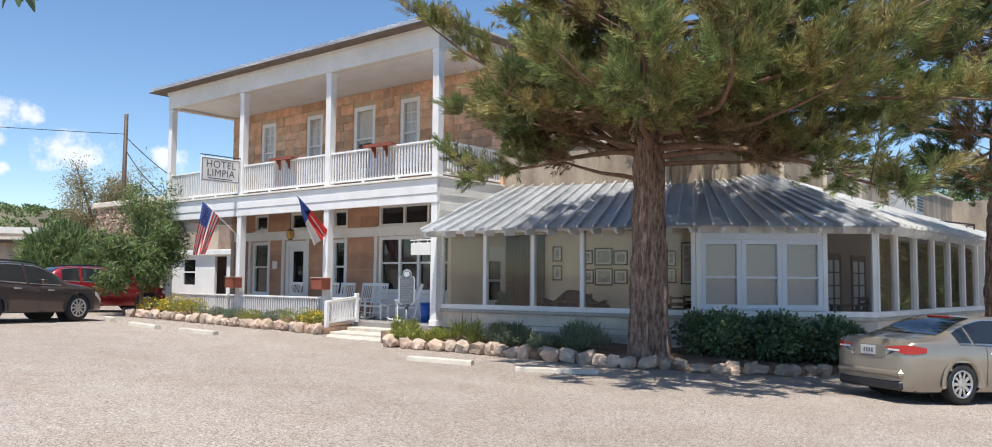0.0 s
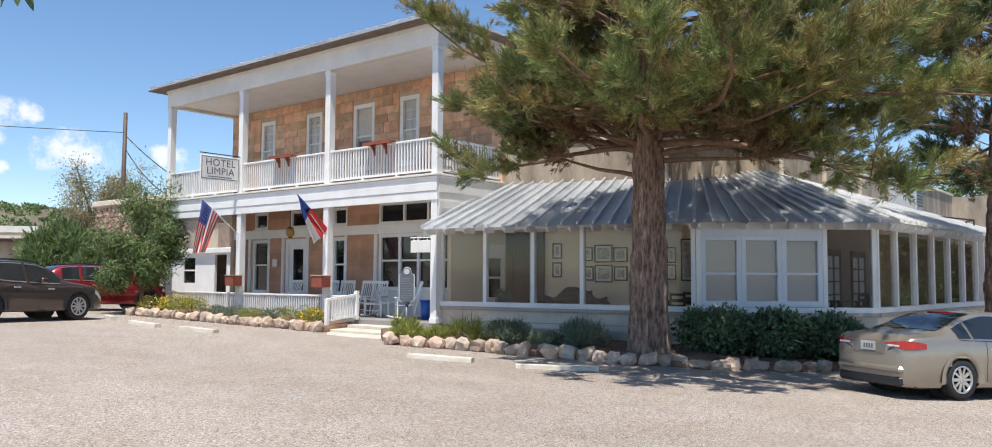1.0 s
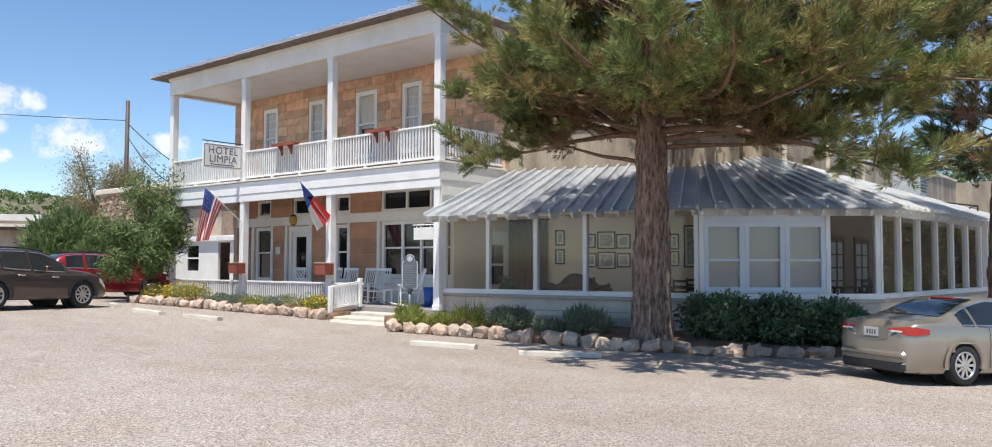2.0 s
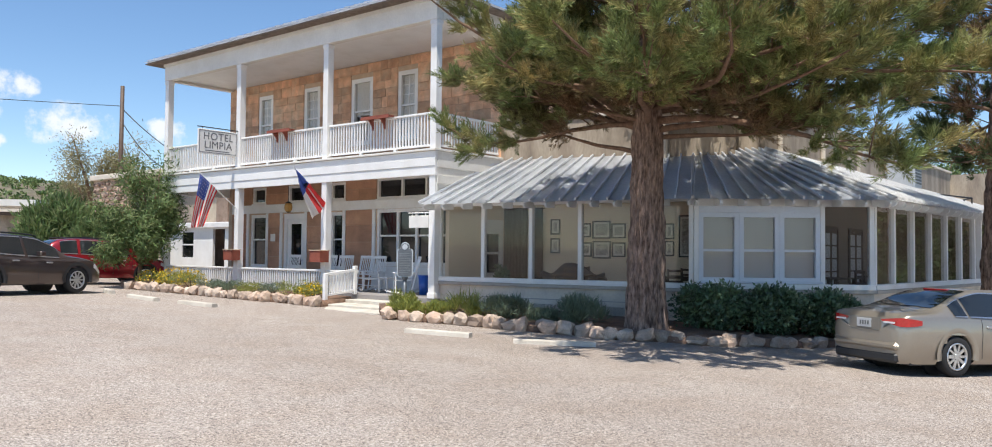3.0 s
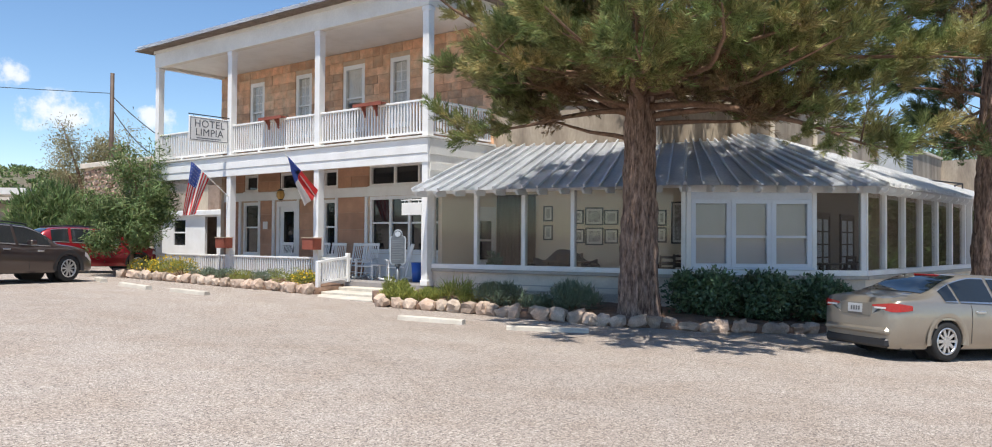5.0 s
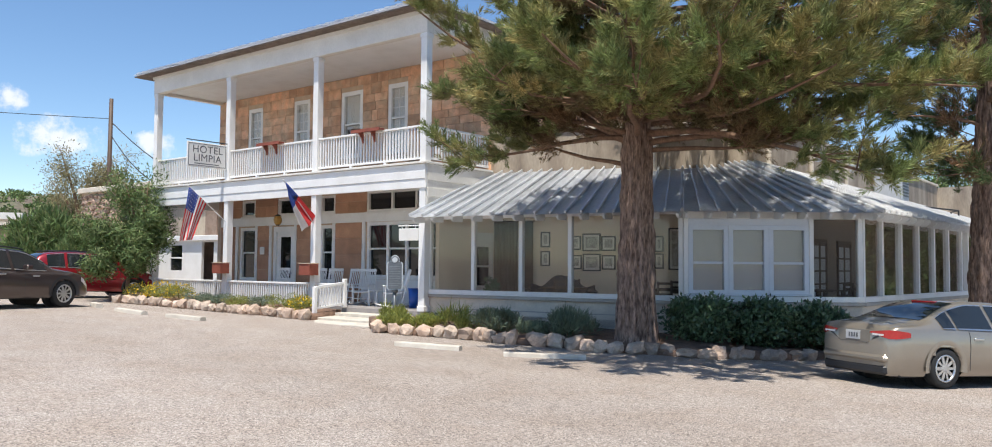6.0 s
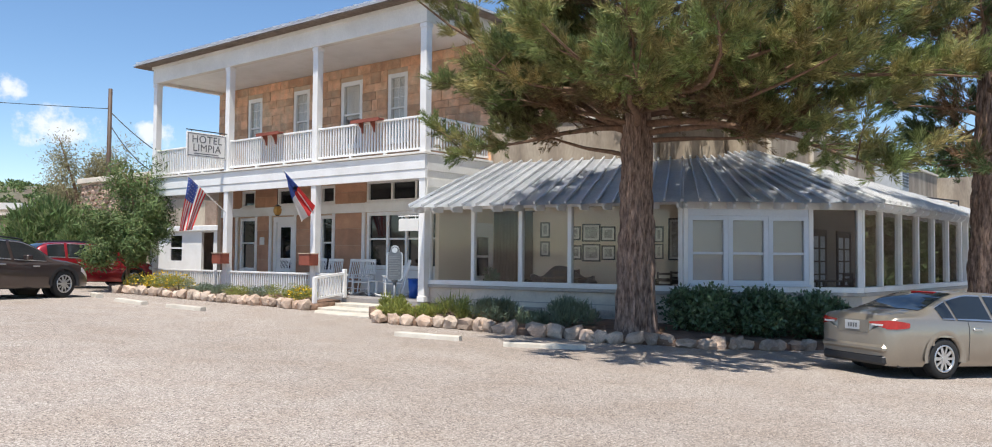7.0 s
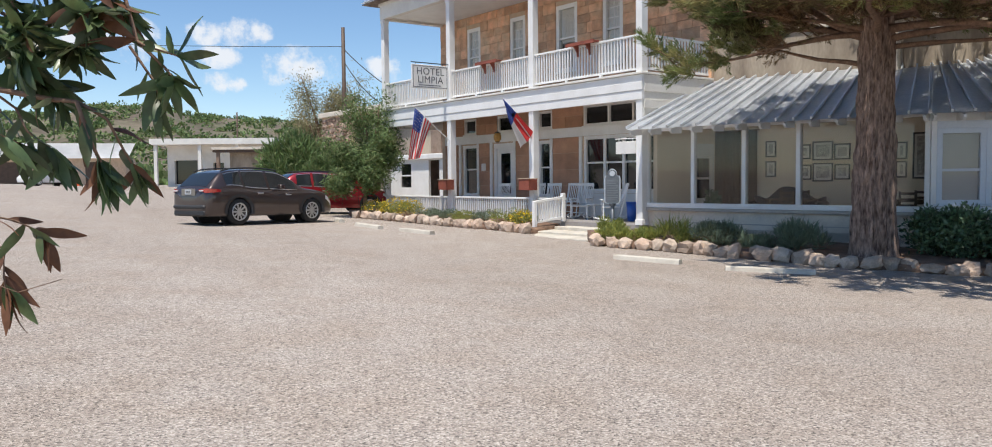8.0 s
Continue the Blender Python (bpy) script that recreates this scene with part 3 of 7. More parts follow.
def make_fascia():
    t = thing("deck_fascia", "white painted boards round the edge of the upper deck", "fascia", kind="structure", at=(-23.7, FRONT, 4.2))
    for z0, z1, proud in ((3.86, 4.12, 0.0), (4.125, 4.36, 0.02), (4.365, 4.55, 0.0)):
        part("board", boxes((XL - 0.02, FRONT - 0.03 - proud, z0, XR + 0.03, FRONT + 0.06, z1), bevel=0.006), M["white"], t)
    part("lip", boxes((XL - 0.08, FRONT - 0.10, 4.56, XR + 0.08, FRONT + 0.1, 4.62), bevel=0.008), M["cream"], t, "weathered deck lip")
    for z0, z1, proud in ((3.4, 3.62, 0.0), (3.625, 3.85, 0.028), (3.855, 4.08, 0.004), (4.085, 4.31, 0.03), (4.315, 4.55, 0.006)):
        b = bmesh.new()
        y1 = WALL + 0.05
        box(b, XR - 0.05, FRONT + 0.065, z0, XR + 0.02 + proud, y1, z1)
        part("side_board", b, M["cream"], t)
    part("side_lip", boxes((XR - 0.1, FRONT + 0.101, 4.56, XR + 0.08, WALL, 4.62), bevel=0.008), M["cream"], t)
    part("left_board", boxes((XL - 0.02, FRONT + 0.062, 3.86, XL + 0.06, WALL, 4.55)), M["white"], t)


make_fascia()


def make_frieze():
    t = thing("frieze", "white painted frieze beam under the roof eave", "frieze", kind="structure", at=(-23.7, FRONT, 8.7))
    part("front_beam", boxes((XL - 0.02, FRONT - 0.02, BEAM_Z, XR + 0.02, FRONT + 0.24, EAVE_Z - 0.1), bevel=0.01), M["cream"], t)
    part("side_beam", boxes((XR - 0.22, FRONT + 0.243, BEAM_Z, XR + 0.02, WALL, EAVE_Z - 0.1)), M["cream"], t)
    part("left_beam", boxes((XL - 0.02, FRONT + 0.243, BEAM_Z, XL + 0.22, WALL, EAVE_Z - 0.1)), M["cream"], t)
    part("moulding", boxes((XL - 0.06, FRONT - 0.06, 8.92, XR + 0.06, FRONT - 0.021, EAVE_Z - 0.101)), M["cream"], t)


make_frieze()

for i, x in enumerate(POSTS):
    b = boxes((x - 0.12, FRONT + 0.0, PORCH_Z, x + 0.12, FRONT + 0.24, FASCIA_Z + 0.44), bevel=0.01)
    p = thing("porch_post", "square white painted lower porch post", "post", "porch posts", "structure", (x, FRONT + 0.12, PORCH_Z))
    part("shaft", b, M["white"], p)
    part("foot", boxes((x - 0.14, FRONT - 0.02, PORCH_Z, x + 0.14, FRONT + 0.26, PORCH_Z + 0.16), bevel=0.01), M["white"], p)
    p = thing("porch_post", "square white painted upper porch post", "post", "porch posts", "structure", (x, FRONT + 0.12, DECK_Z))
    part("shaft", boxes((x - 0.12, FRONT, DECK_Z, x + 0.12, FRONT + 0.24, BEAM_Z), bevel=0.01), M["white"], p)
    part("cap", boxes((x - 0.14, FRONT - 0.022, BEAM_Z - 0.14, x + 0.14, FRONT + 0.26, BEAM_Z - 0.02), bevel=0.01), M["white"], p)


def railing(name, a, b, z, height, label, gap=0.125, foot=0.09, board=0.0):
    """A white railing from a to b: top rail, bottom rail and balusters."""
    m, length = wall_pose(a, b, z)
    t = thing(name, label, "railing", at=(a[0], a[1], z))
    part("top_rail", boxes((0, -0.05, height - 0.06, length, 0.05, height), m=m, bevel=0.008), M["white"], t)
    part("bottom_rail", boxes((0, -0.035, foot, length, 0.035, foot + 0.06), m=m), M["white"], t)
    n = max(2, round(length / gap))
    me = mesh_of("baluster", boxes((-0.022, -0.02, foot + 0.06, 0.022, 0.02, height - 0.06)), M["white"])
    for i in range(n):
        shared("baluster", me, t, m @ Matrix.Translation(((i + 0.5) * length / n, 0, 0)))
    k = max(1, round(length / 1.6))
    for i in range(1, k):
        part("block", boxes((i * length / k - 0.05, -0.04, 0, i * length / k + 0.05, 0.04, foot), m=m), M["white"], t)
    return t


YR = FRONT + 0.12
for i in range(3):
    railing("deck_railing", (POSTS[i] + 0.12, YR), (POSTS[i + 1] - 0.12, YR), DECK_Z, 1.08, "white painted balcony railing with square balusters")
railing("deck_railing", (XR - 0.12, YR + 0.12), (XR - 0.12, WALL), DECK_Z, 1.08, "white painted balcony railing along the side")
railing("deck_railing", (POSTS[0], YR + 0.12), (POSTS[0], WALL), DECK_Z, 1.08, "white painted balcony railing along the far end")
for i in range(2):
    railing("porch_railing", (POSTS[i] + 0.12, YR), (POSTS[i + 1] - 0.12, YR), PORCH_Z, 0.72, "low white painted porch fence", foot=0.03)
railing("porch_railing", (POSTS[2] + 0.12, YR), (-19.72, YR), PORCH_Z, 0.72, "low white painted porch fence beside the steps", foot=0.03)


def stair_rail():
    t = thing("stair_railing", "white painted handrail beside the porch steps", "railing", at=(-19.65, 16.5, 0.1))
    x, ya, yb, za, zb = -19.65, 17.25, 16.1, PORCH_Z, 0.2
    for name, h0, h1, w in (("top_rail", 0.72, 0.79, 0.05), ("bottom_rail", 0.10, 0.16, 0.035)):
        b = bmesh.new()
        pts = [(x - w, ya, za + h0), (x + w, ya, za + h0), (x + w, ya, za + h1), (x - w, ya, za + h1)]
        far = [(p[0], yb, p[2] - za + zb) for p in pts]
        v0, v1 = [b.verts.new(p) for p in pts], [b.verts.new(p) for p in far]
        b.faces.new(v0)
        b.faces.new(v1[::-1])
        for i in range(4):
            b.faces.new((v0[(i + 1) % 4], v0[i], v1[i], v1[(i + 1) % 4]))
        part(name, b, M["white"], t)
    me = mesh_of("baluster", boxes((-0.02, -0.02, 0.12, 0.02, 0.02, 0.74)), M["white"])
    for i in range(11):
        f = (i + 0.5) / 11
        shared("baluster", me, t, Matrix.Translation((x, ya + (yb - ya) * f, za + (zb - za) * f)))
    for y, z in ((ya, za), (yb, zb - 0.1)):
        part("newel", boxes((x - 0.06, y - 0.06, z, x + 0.06, y + 0.06, z + 0.88), bevel=0.01), M["white"], t)


stair_rail()

# steps
for i, (y0, z1) in enumerate(((16.75, 0.20), (15.95, 0.10), (15.15, 0.03))):
    lo = -0.6
    tagged(link("porch_step", boxes((-19.5 - 0.45 * i, y0, lo, -16.6 + 0.15 * i, FRONT + 0.04 - 0.001 * i, z1), bevel=0.015), M["concrete"]),
           "worn pale concrete entrance step", "step", "entrance steps", "structure")

# ---- windows and doors of the hotel ----


def sash_window(x0, x1, z0, z1, y, mid=0.5, frame_w=0.09, panes=1, label="white painted sash window", cols=1, m=None, mat_frame="white",
                glass="glass_dark", blind=0.0, blind_mat="curtain"):
    """A framed window set into an opening; the frame stands a little proud of the wall plane y."""
    g = m or Matrix.Translation((0, y, 0))
    t = thing("window", label, "window", kind="structure", at=g @ Vector(((x0 + x1) / 2, 0, z0)))
    w = frame_w
    fr = boxes((x0, -0.03, z0, x0 + w, 0.16, z1), (x1 - w, -0.03, z0, x1, 0.16, z1), (x0 + w, -0.028, z1 - w, x1 - w, 0.16, z1),
               (x0 + w, -0.028, z0, x1 - w, 0.16, z0 + w * 0.8), m=g)
    part("window_frame", fr, M[mat_frame], t)
    part("window_sill", boxes((x0 - 0.04, -0.09, z0 - 0.05, x1 + 0.04, 0.1, z0 - 0.002), m=g, bevel=0.006), M[mat_frame], t)
    span = (x1 - x0 - 2 * w) / cols
    for c in range(cols):
        a, b = x0 + w + c * span, x0 + w + (c + 1) * span
        if c:
            part("mullion", boxes((a - w * 0.5, -0.02, z0 + w * 0.8, a + w * 0.5, 0.14, z1 - w), m=g), M[mat_frame], t)
        zm = z0 + (z1 - z0) * mid
        if mid:
            part("meeting_rail", boxes((a, 0.0, zm - 0.03, b, 0.1, zm + 0.03), m=g), M[mat_frame], t)
        for za, zb, yy in ((z0 + w * 0.8, zm - 0.03, 0.07), (zm + 0.03, z1 - w, 0.045)) if mid else ((z0 + w * 0.8, z1 - w, 0.06),):
            part("pane", boxes((a + 0.001, yy, za, b - 0.001, yy + 0.008, zb), m=g), M[glass], t).visible_shadow = False
            if panes > 1:
                rows = boxes(*[(a, yy - 0.012, za + (zb - za) * k / panes - 0.012, b, yy - 0.001, za + (zb - za) * k / panes + 0.012) for k in range(1, panes)],
                             ((a + b) / 2 - 0.01, yy - 0.0125, za, (a + b) / 2 + 0.01, yy - 0.0005, zb), m=g)
                part("glazing_bar", rows, M[mat_frame], t)
    if blind:
        part("blind", boxes((x0 + w, 0.12, z1 - w - (z1 - z0) * blind, x1 - w, 0.125, z1 - w), m=g), M[blind_mat], t)
    return t


for i, (a, b) in enumerate(UP_WIN):
    sash_window(a, b, 5.55, 7.95, WALL + 0.03, 0.5, 0.15, panes=1 if i == 2 else 3, glass="pane", blind=0.5 if i == 2 else 0.93, blind_mat="lace",
                label="tall white upstairs window with a lace curtain" if i == 2 else "tall narrow white upstairs french window")
for a, b, c, d in LOW_WIN[:2]:
    sash_window(a, b, c, d, WALL + 0.03, 0.52, 0.12, label="white painted porch sash window")
sash_window(*LOW_WIN[2], WALL + 0.03, 0.52, 0.12, cols=5, label="wide row of white sash windows beside the chairs")
for a, b, c, d in TRANSOM:
    sash_window(a, b, c, d, WALL + 0.03, 0, 0.09, cols=1 if b - a < 2 else 4, label="white transom window over the porch openings")


def white_band():
    """White timber surrounds of the shopfront on the ground floor."""
    t = thing("shopfront_trim", "white painted timber lintel band across the porch wall", "trim", kind="structure", at=(-23.7, WALL, 3.3))
    part("lintel", boxes((XL + 0.3, WALL - 0.05, 3.16, XR, WALL - 0.001, 3.5), bevel=0.008), M["white"], t)
    part("dado", boxes((-22.15, WALL - 0.04, PORCH_Z, XR, WALL - 0.001, 1.14), bevel=0.006), M["white"], t)
    for x in (-29.75, -28.42, -27.5, -25.95, -24.62, -23.72, -22.12):
        part("pilaster", boxes((x - 0.09, WALL - 0.045, PORCH_Z, x + 0.06, WALL - 0.001, 3.158)), M["white"], t)
    part("right_pier", boxes((-17.18, WALL - 0.045, 1.142, XR, WALL - 0.001, 3.158)), M["white"], t)


white_band()


def front_door():
    t = thing("door_1", "white panelled entrance door with a tall dark pane", "door", kind="structure", at=(-26.6, WALL, PORCH_Z))
    a, b = DOOR[0], DOOR[1]
    part("door_frame", boxes((a, WALL + 0.0, PORCH_Z, a + 0.16, WALL + 0.2, 3.1), (b - 0.16, WALL, PORCH_Z, b, WALL + 0.2, 3.1),
                             (a + 0.16, WALL, 2.9, b - 0.16, WALL + 0.2, 3.1)), M["white"], t)
    leaf = part("door_leaf", punched(b - a - 0.32, PORCH_Z, 2.9, 0.05, [(0.2, b - a - 0.52, 1.1, 2.7)], Matrix.Translation((a + 0.16, WALL + 0.08, 0))), M["white"], t)
    part("pane", boxes((a + 0.36, WALL + 0.1, 1.1, b - 0.36, WALL + 0.108, 2.7)), M["glass_dark"], leaf)
    h = bmesh.new()
    bmesh.ops.create_uvsphere(h, u_segments=10, v_segments=6, radius=0.035, matrix=Matrix.Translation((b - 0.25, WALL + 0.04, 1.3)))
    part("door_handle", h, M["steel"], leaf)


front_door()

# ---- screened dining room along the corner ----
SUN_PTS = [(-16.45, 17.55), (-9.05, 18.68), (-5.66, 21.38), (-4.95, 31.0), (-4.6, 46.0)]
BACK_PTS = [(-16.36, 20.42), (-8.72, 22.35), (-8.6, 46.0)]
SILL, HEAD, EAVE, RIDGE = 0.96, 3.0, 2.97, 4.55


def outset(pts, d):
    """The broken line moved outwards (to its right) by d."""
    out = []
    for i, p in enumerate(pts):
        n = Vector((0, 0))
        for a, b in ((i - 1, i), (i, i + 1)):
            if 0 <= a and b < len(pts):
                e = (Vector(pts[b]) - Vector(pts[a])).normalized()
                n += Vector((e.y, -e.x))
        n.normalize()
        k = 1.0
        if 0 < i < len(pts) - 1:
            e = (Vector(pts[i + 1]) - Vector(pts[i])).normalized()
            k = 1 / max(0.3, n.dot(Vector((e.y, -e.x))))
        out.append(tuple(Vector(p) + n * d * k))
    return out


EAVE_PTS = outset(SUN_PTS, 0.62)
EAVE_PTS[0] = (-16.25, 16.55)


def sun_bay(a, b, cuts, kind, drapes=()):
    """One straight face of the room: apron wall, ledge, sill, head, posts between the cuts, and screens."""
    m, length = wall_pose(a, b)
    top = HEAD - (0.05 if kind == "glass" else 0.16)
    t = thing("screened_wall", "white framed insect-screened wall of the corner dining room", "wall", kind="structure", at=(a[0], a[1], 0))
    part("apron", boxes((0, 0.0, -1.6, length, 0.16, SILL - 0.13), m=m), M["apron"], t, "pale stuccoed apron wall")
    part("apron_band", boxes((1.5, -0.012, 0.42, min(length, 6.9), -0.001, 0.445), m=m), M["ledge"], t)
    part("ledge", boxes((-0.03, -0.10, SILL - 0.22, length + 0.03, -0.001, SILL - 0.13), m=m, bevel=0.01), M["ledge"], t, "grey weathered ledge")
    part("sill", boxes((-0.02, -0.08, SILL - 0.128, length + 0.02, 0.18, SILL), m=m, bevel=0.01), M["white"], t)
    part("head", boxes((0, -0.03, top, length, 0.14, HEAD + 0.05), m=m), M["white"], t)
    for i, c in enumerate(cuts):
        part("post", boxes((c - 0.055, -0.04, SILL + 0.001, c + 0.055, 0.12, top - 0.001), m=m, bevel=0.006), M["white"], t)
    if kind == "glass":
        for i, (c, d) in enumerate(zip(cuts, cuts[1:])):
            part("pane", boxes((c + 0.055, 0.04, SILL + 0.001, d - 0.055, 0.046, top - 0.001), m=m), M["pane"], t, "clear reflecting pane").visible_shadow = False
            if i in drapes:
                folds = bmesh.new()
                n = 24
                lo = [folds.verts.new(m @ Vector((c + 0.06 + (d - c - 0.12) * k / n, 0.09 + 0.02 * math.sin(k * 1.7), SILL + 0.01))) for k in range(n + 1)]
                hi = [folds.verts.new(m @ Vector((c + 0.06 + (d - c - 0.12) * k / n, 0.09 + 0.02 * math.sin(k * 1.7), top - 0.01))) for k in range(n + 1)]
                for k in range(n):
                    folds.faces.new((lo[k], lo[k + 1], hi[k + 1], hi[k]))
                part("drape", folds, M["drape"], t, "dark brown drawn drape")
    return t, m, length


sun_bay(SUN_PTS[0], SUN_PTS[1], [0.06, 1.53, 3.03, 4.48, 5.93, 7.43], "glass")
chamfer, m_ch, len_ch = sun_bay(SUN_PTS[1], SUN_PTS[2], [0.06, 3.1, 4.28], "open")
part("screen", boxes((3.155, 0.04, SILL + 0.001, 4.225, 0.045, HEAD - 0.161), m=m_ch), M["screen"], chamfer, "fine dark insect screen").visible_shadow = False
part("panel", boxes((0.115, 0.0, HEAD - 0.32, 3.045, 0.06, HEAD - 0.162), m=m_ch), M["trim"], chamfer)
for i in range(3):
    a = 0.12 + i * 0.975
    w = sash_window(a, a + 0.97, SILL + 0.06, HEAD - 0.325, 0, 0.45, 0.11, m=m_ch, mat_frame="trim", glass="pane", blind=(0.93, 0.93, 0.9)[i],
                    label="white sash window tinted blue-grey for skylit shade, with a reflecting pane")
right_cuts = [0.06] + [1.5 * i - 0.09 for i in range(1, 7)]
sun_bay(SUN_PTS[2], SUN_PTS[3], [c for c in right_cuts if c < 9.7], "glass", (0, 2, 5))
sun_bay(SUN_PTS[3], SUN_PTS[4], [0.06 + 1.42 * i for i in range(0, 11)], "glass", (1, 4))
tagged(link("floor_dining", slab([*SUN_PTS, *BACK_PTS[::-1]], 0.1, 0.3), M["floor"]), "dark dining room floor", "floor", kind="structure")

# main wing behind the dining room
for i, (a, b) in enumerate(zip(BACK_PTS, BACK_PTS[1:])):
    m, length = wall_pose(a, b)
    tagged(link("wall_wing", boxes((0, 0, -1.5, length, 0.35, 5.75), m=m), M["plaster"]), "weathered tan plaster wall of the rear wing", "wall", kind="structure")
    # the long wall takes the darker colour, with the room's shade painted in
    tagged(link("wall_dining", boxes((0.02, -0.03, 0.3, length, -0.004, 4.35), m=m), M["inside_shaded" if i else "inside"]), "tan dining room wall, coloured darker for deep shade" if i else "cream plastered dining room wall", "wall", kind="structure")
    tagged(link("wing_coping", boxes((-0.05, -0.06, 5.752, length + 0.05, 0.42, 5.86), m=m, bevel=0.015), M["apron"]), "pale coping on the wing's parapet", "coping", kind="structure")
tagged(link("wall_dining_end", boxes((-16.34, 17.75, 0.3, -16.2, 20.38, 3.3)), M["inside"]), "cream plastered dining room end wall", "wall", kind="structure")
tagged(link("wing_roof", slab([(BACK_PTS[0][0], 20.8), (BACK_PTS[1][0] - 0.3, 22.7), (BACK_PTS[2][0] - 0.3, 46), (-16.36, 46)], 5.3, 5.4), M["tin"]), "flat roof of the rear wing", "roof", kind="structure")
tagged(link("wing_end", boxes((-16.3, 46.01, -1.5, -4.5, 46.2, 5.7)), M["plaster"]), "plain end wall of the wing", "wall", kind="structure")


def dining_roof():
    t = thing("dining_roof", "standing-seam galvanised metal roof over the screened room", "roof", kind="structure", at=(-9, 20, EAVE))
    eave = EAVE_PTS
    top = [(-16.36, 20.40), (-10.6, 21.86), (-8.70, 22.32), (-8.66, 31.0), (-8.58, 46.0)]
    for i in range(4):
        # right-hand slopes: sun glare on the galvanised sheet is painted as paler metal
        material = M["tin"] if i < 2 else M["tin_white_glare"]
        a0, a1, b0, b1 = eave[i], eave[i + 1], top[i], top[i + 1]
        A0, A1, B0, B1 = Vector(a0), Vector(a1), Vector(b0), Vector(b1)
        n = max(4, round((A1 - A0).length / 0.42))
        bm = bmesh.new()
        rows = [(bm.verts.new((*A0.lerp(A1, k / n), EAVE)), bm.verts.new((*B0.lerp(B1, k / n), RIDGE))) for k in range(n + 1)]
        for (p, q), (r, s) in zip(rows, rows[1:]):
            bm.faces.new((p, r, s, q))
        bmesh.ops.solidify(bm, geom=bm.faces[:], thickness=0.035)
        part("sheet", bm, material, t)
        for k in range(n + 1):
            p0, p1 = Vector((*A0.lerp(A1, k / n), EAVE + 0.02)), Vector((*B0.lerp(B1, k / n), RIDGE + 0.02))
            d = p1 - p0
            b = bmesh.new()
            box(b, -0.022, 0, 0, 0.022, d.length, 0.065, m=Matrix.Translation(p0) @ d.to_track_quat("Y", "Z").to_matrix().to_4x4())
            part("seam", b, material, t)
        # rafter tails under the eave
        k = max(2, round((A1 - A0).length / 0.62))
        mm, ln = wall_pose(a0, a1)
        for j in range(k + 1):
            x = 0.12 + j * (ln - 0.24) / k
            b = bmesh.new()
            pr = [(0.03, 2.93), (0.03, 2.88), (0.12, 2.82), (0.6, 2.84), (0.6, 3.1)]
            lo = [b.verts.new(mm @ Vector((x - 0.03, y, z))) for y, z in pr]
            hi = [b.verts.new(mm @ Vector((x + 0.03, y, z))) for y, z in pr]
            b.faces.new(lo)
            b.faces.new(hi[::-1])
            for q0 in range(5):
                q1 = (q0 + 1) % 5
                b.faces.new((lo[q1], lo[q0], hi[q0], hi[q1]))
            part("rafter_tail", b, M["white"], t)
        for P, Q in (((*a0, EAVE), (*b0, RIDGE)),) if i else ():
            b = bmesh.new()
            tube(b, Vector(P) + Vector((0, 0, 0.03)), Vector(Q) + Vector((0, 0, 0.03)), 0.045, seg=6)
            part("hip_cap", b, material, t)


dining_roof()


# ---- plants ----
def blades(name, root, way, length, width, material, parent, label="", bend=0.15, seed=1):
    """Many thin leaves in one mesh: each a pointed four-cornered blade from root along way."""
    rs = np.random.RandomState(seed)
    n = len(root)
    way = way / np.linalg.norm(way, axis=1, keepdims=True)
    side = np.cross(way, rs.normal(size=(n, 3)))
    side /= np.linalg.norm(side, axis=1, keepdims=True) + 1e-9
    face = np.cross(side, way)
    length, width = np.broadcast_to(length, n)[:, None], np.broadcast_to(width, n)[:, None]
    mid = root + way * length * 0.45 + face * length * bend * 0.4
    v = np.stack([root, mid + side * width * 0.5, root + way * length - face * length * bend * 0.2, mid - side * width * 0.5], 1).reshape(-1, 3)
    me = bpy.data.meshes.new(name)
    me.vertices.add(4 * n)
    me.vertices.foreach_set("co", v.astype(np.float32).ravel())
    me.loops.add(4 * n)
    me.loops.foreach_set("vertex_index", np.arange(4 * n, dtype=np.int32))
    me.polygons.add(n)
    me.polygons.foreach_set("loop_start", np.arange(0, 4 * n, 4, dtype=np.int32))
    me.polygons.foreach_set("loop_total", np.full(n, 4, dtype=np.int32))
    me.update()
    me.validate()
    me.materials.append(material)
    ob = new(name, me)
    if parent is not None:
        ob.parent = parent
        ob.matrix_parent_inverse = placed(parent).inverted()
    if label:
        ob["label"] = label
    return ob


def stem(name, pts, radii, material, parent, seg=10, gnarl=0.0, smooth=True, furrow=0.0, label=""):
    """A round tapering stem through points."""
    bm = bmesh.new()
    rings = []
    pts = [Vector(p) for p in pts]
    for i, (p, r) in enumerate(zip(pts, radii)):
        d = (pts[min(i + 1, len(pts) - 1)] - pts[max(i - 1, 0)]).normalized()
        u = d.cross(Vector((0.31, 0.2, 0.93)) if abs(d.z) < 0.9 else Vector((1, 0, 0))).normalized()
        w = d.cross(u)
        ring = []
        for k in range(seg):
            a = 2 * math.pi * k / seg
            e = u * math.cos(a) + w * math.sin(a)
            rr = r * (1 + gnarl * noise.noise(Vector((p.x, p.y, p.z * 0.5)) + e * 1.5))
            if furrow:
                rr += furrow * abs(noise.noise(Vector((math.cos(a) * 5.2, math.sin(a) * 5.2, p.z * 1.1)))) + furrow * 0.6 * noise.noise(Vector((math.cos(a) * 11, math.sin(a) * 11, p.z * 3.2)))
            ring.append(bm.verts.new(p + e * rr))
        rings.append(ring)
    for r0, r1 in zip(rings, rings[1:]):
        for k in range(seg):
            j = (k + 1) % seg
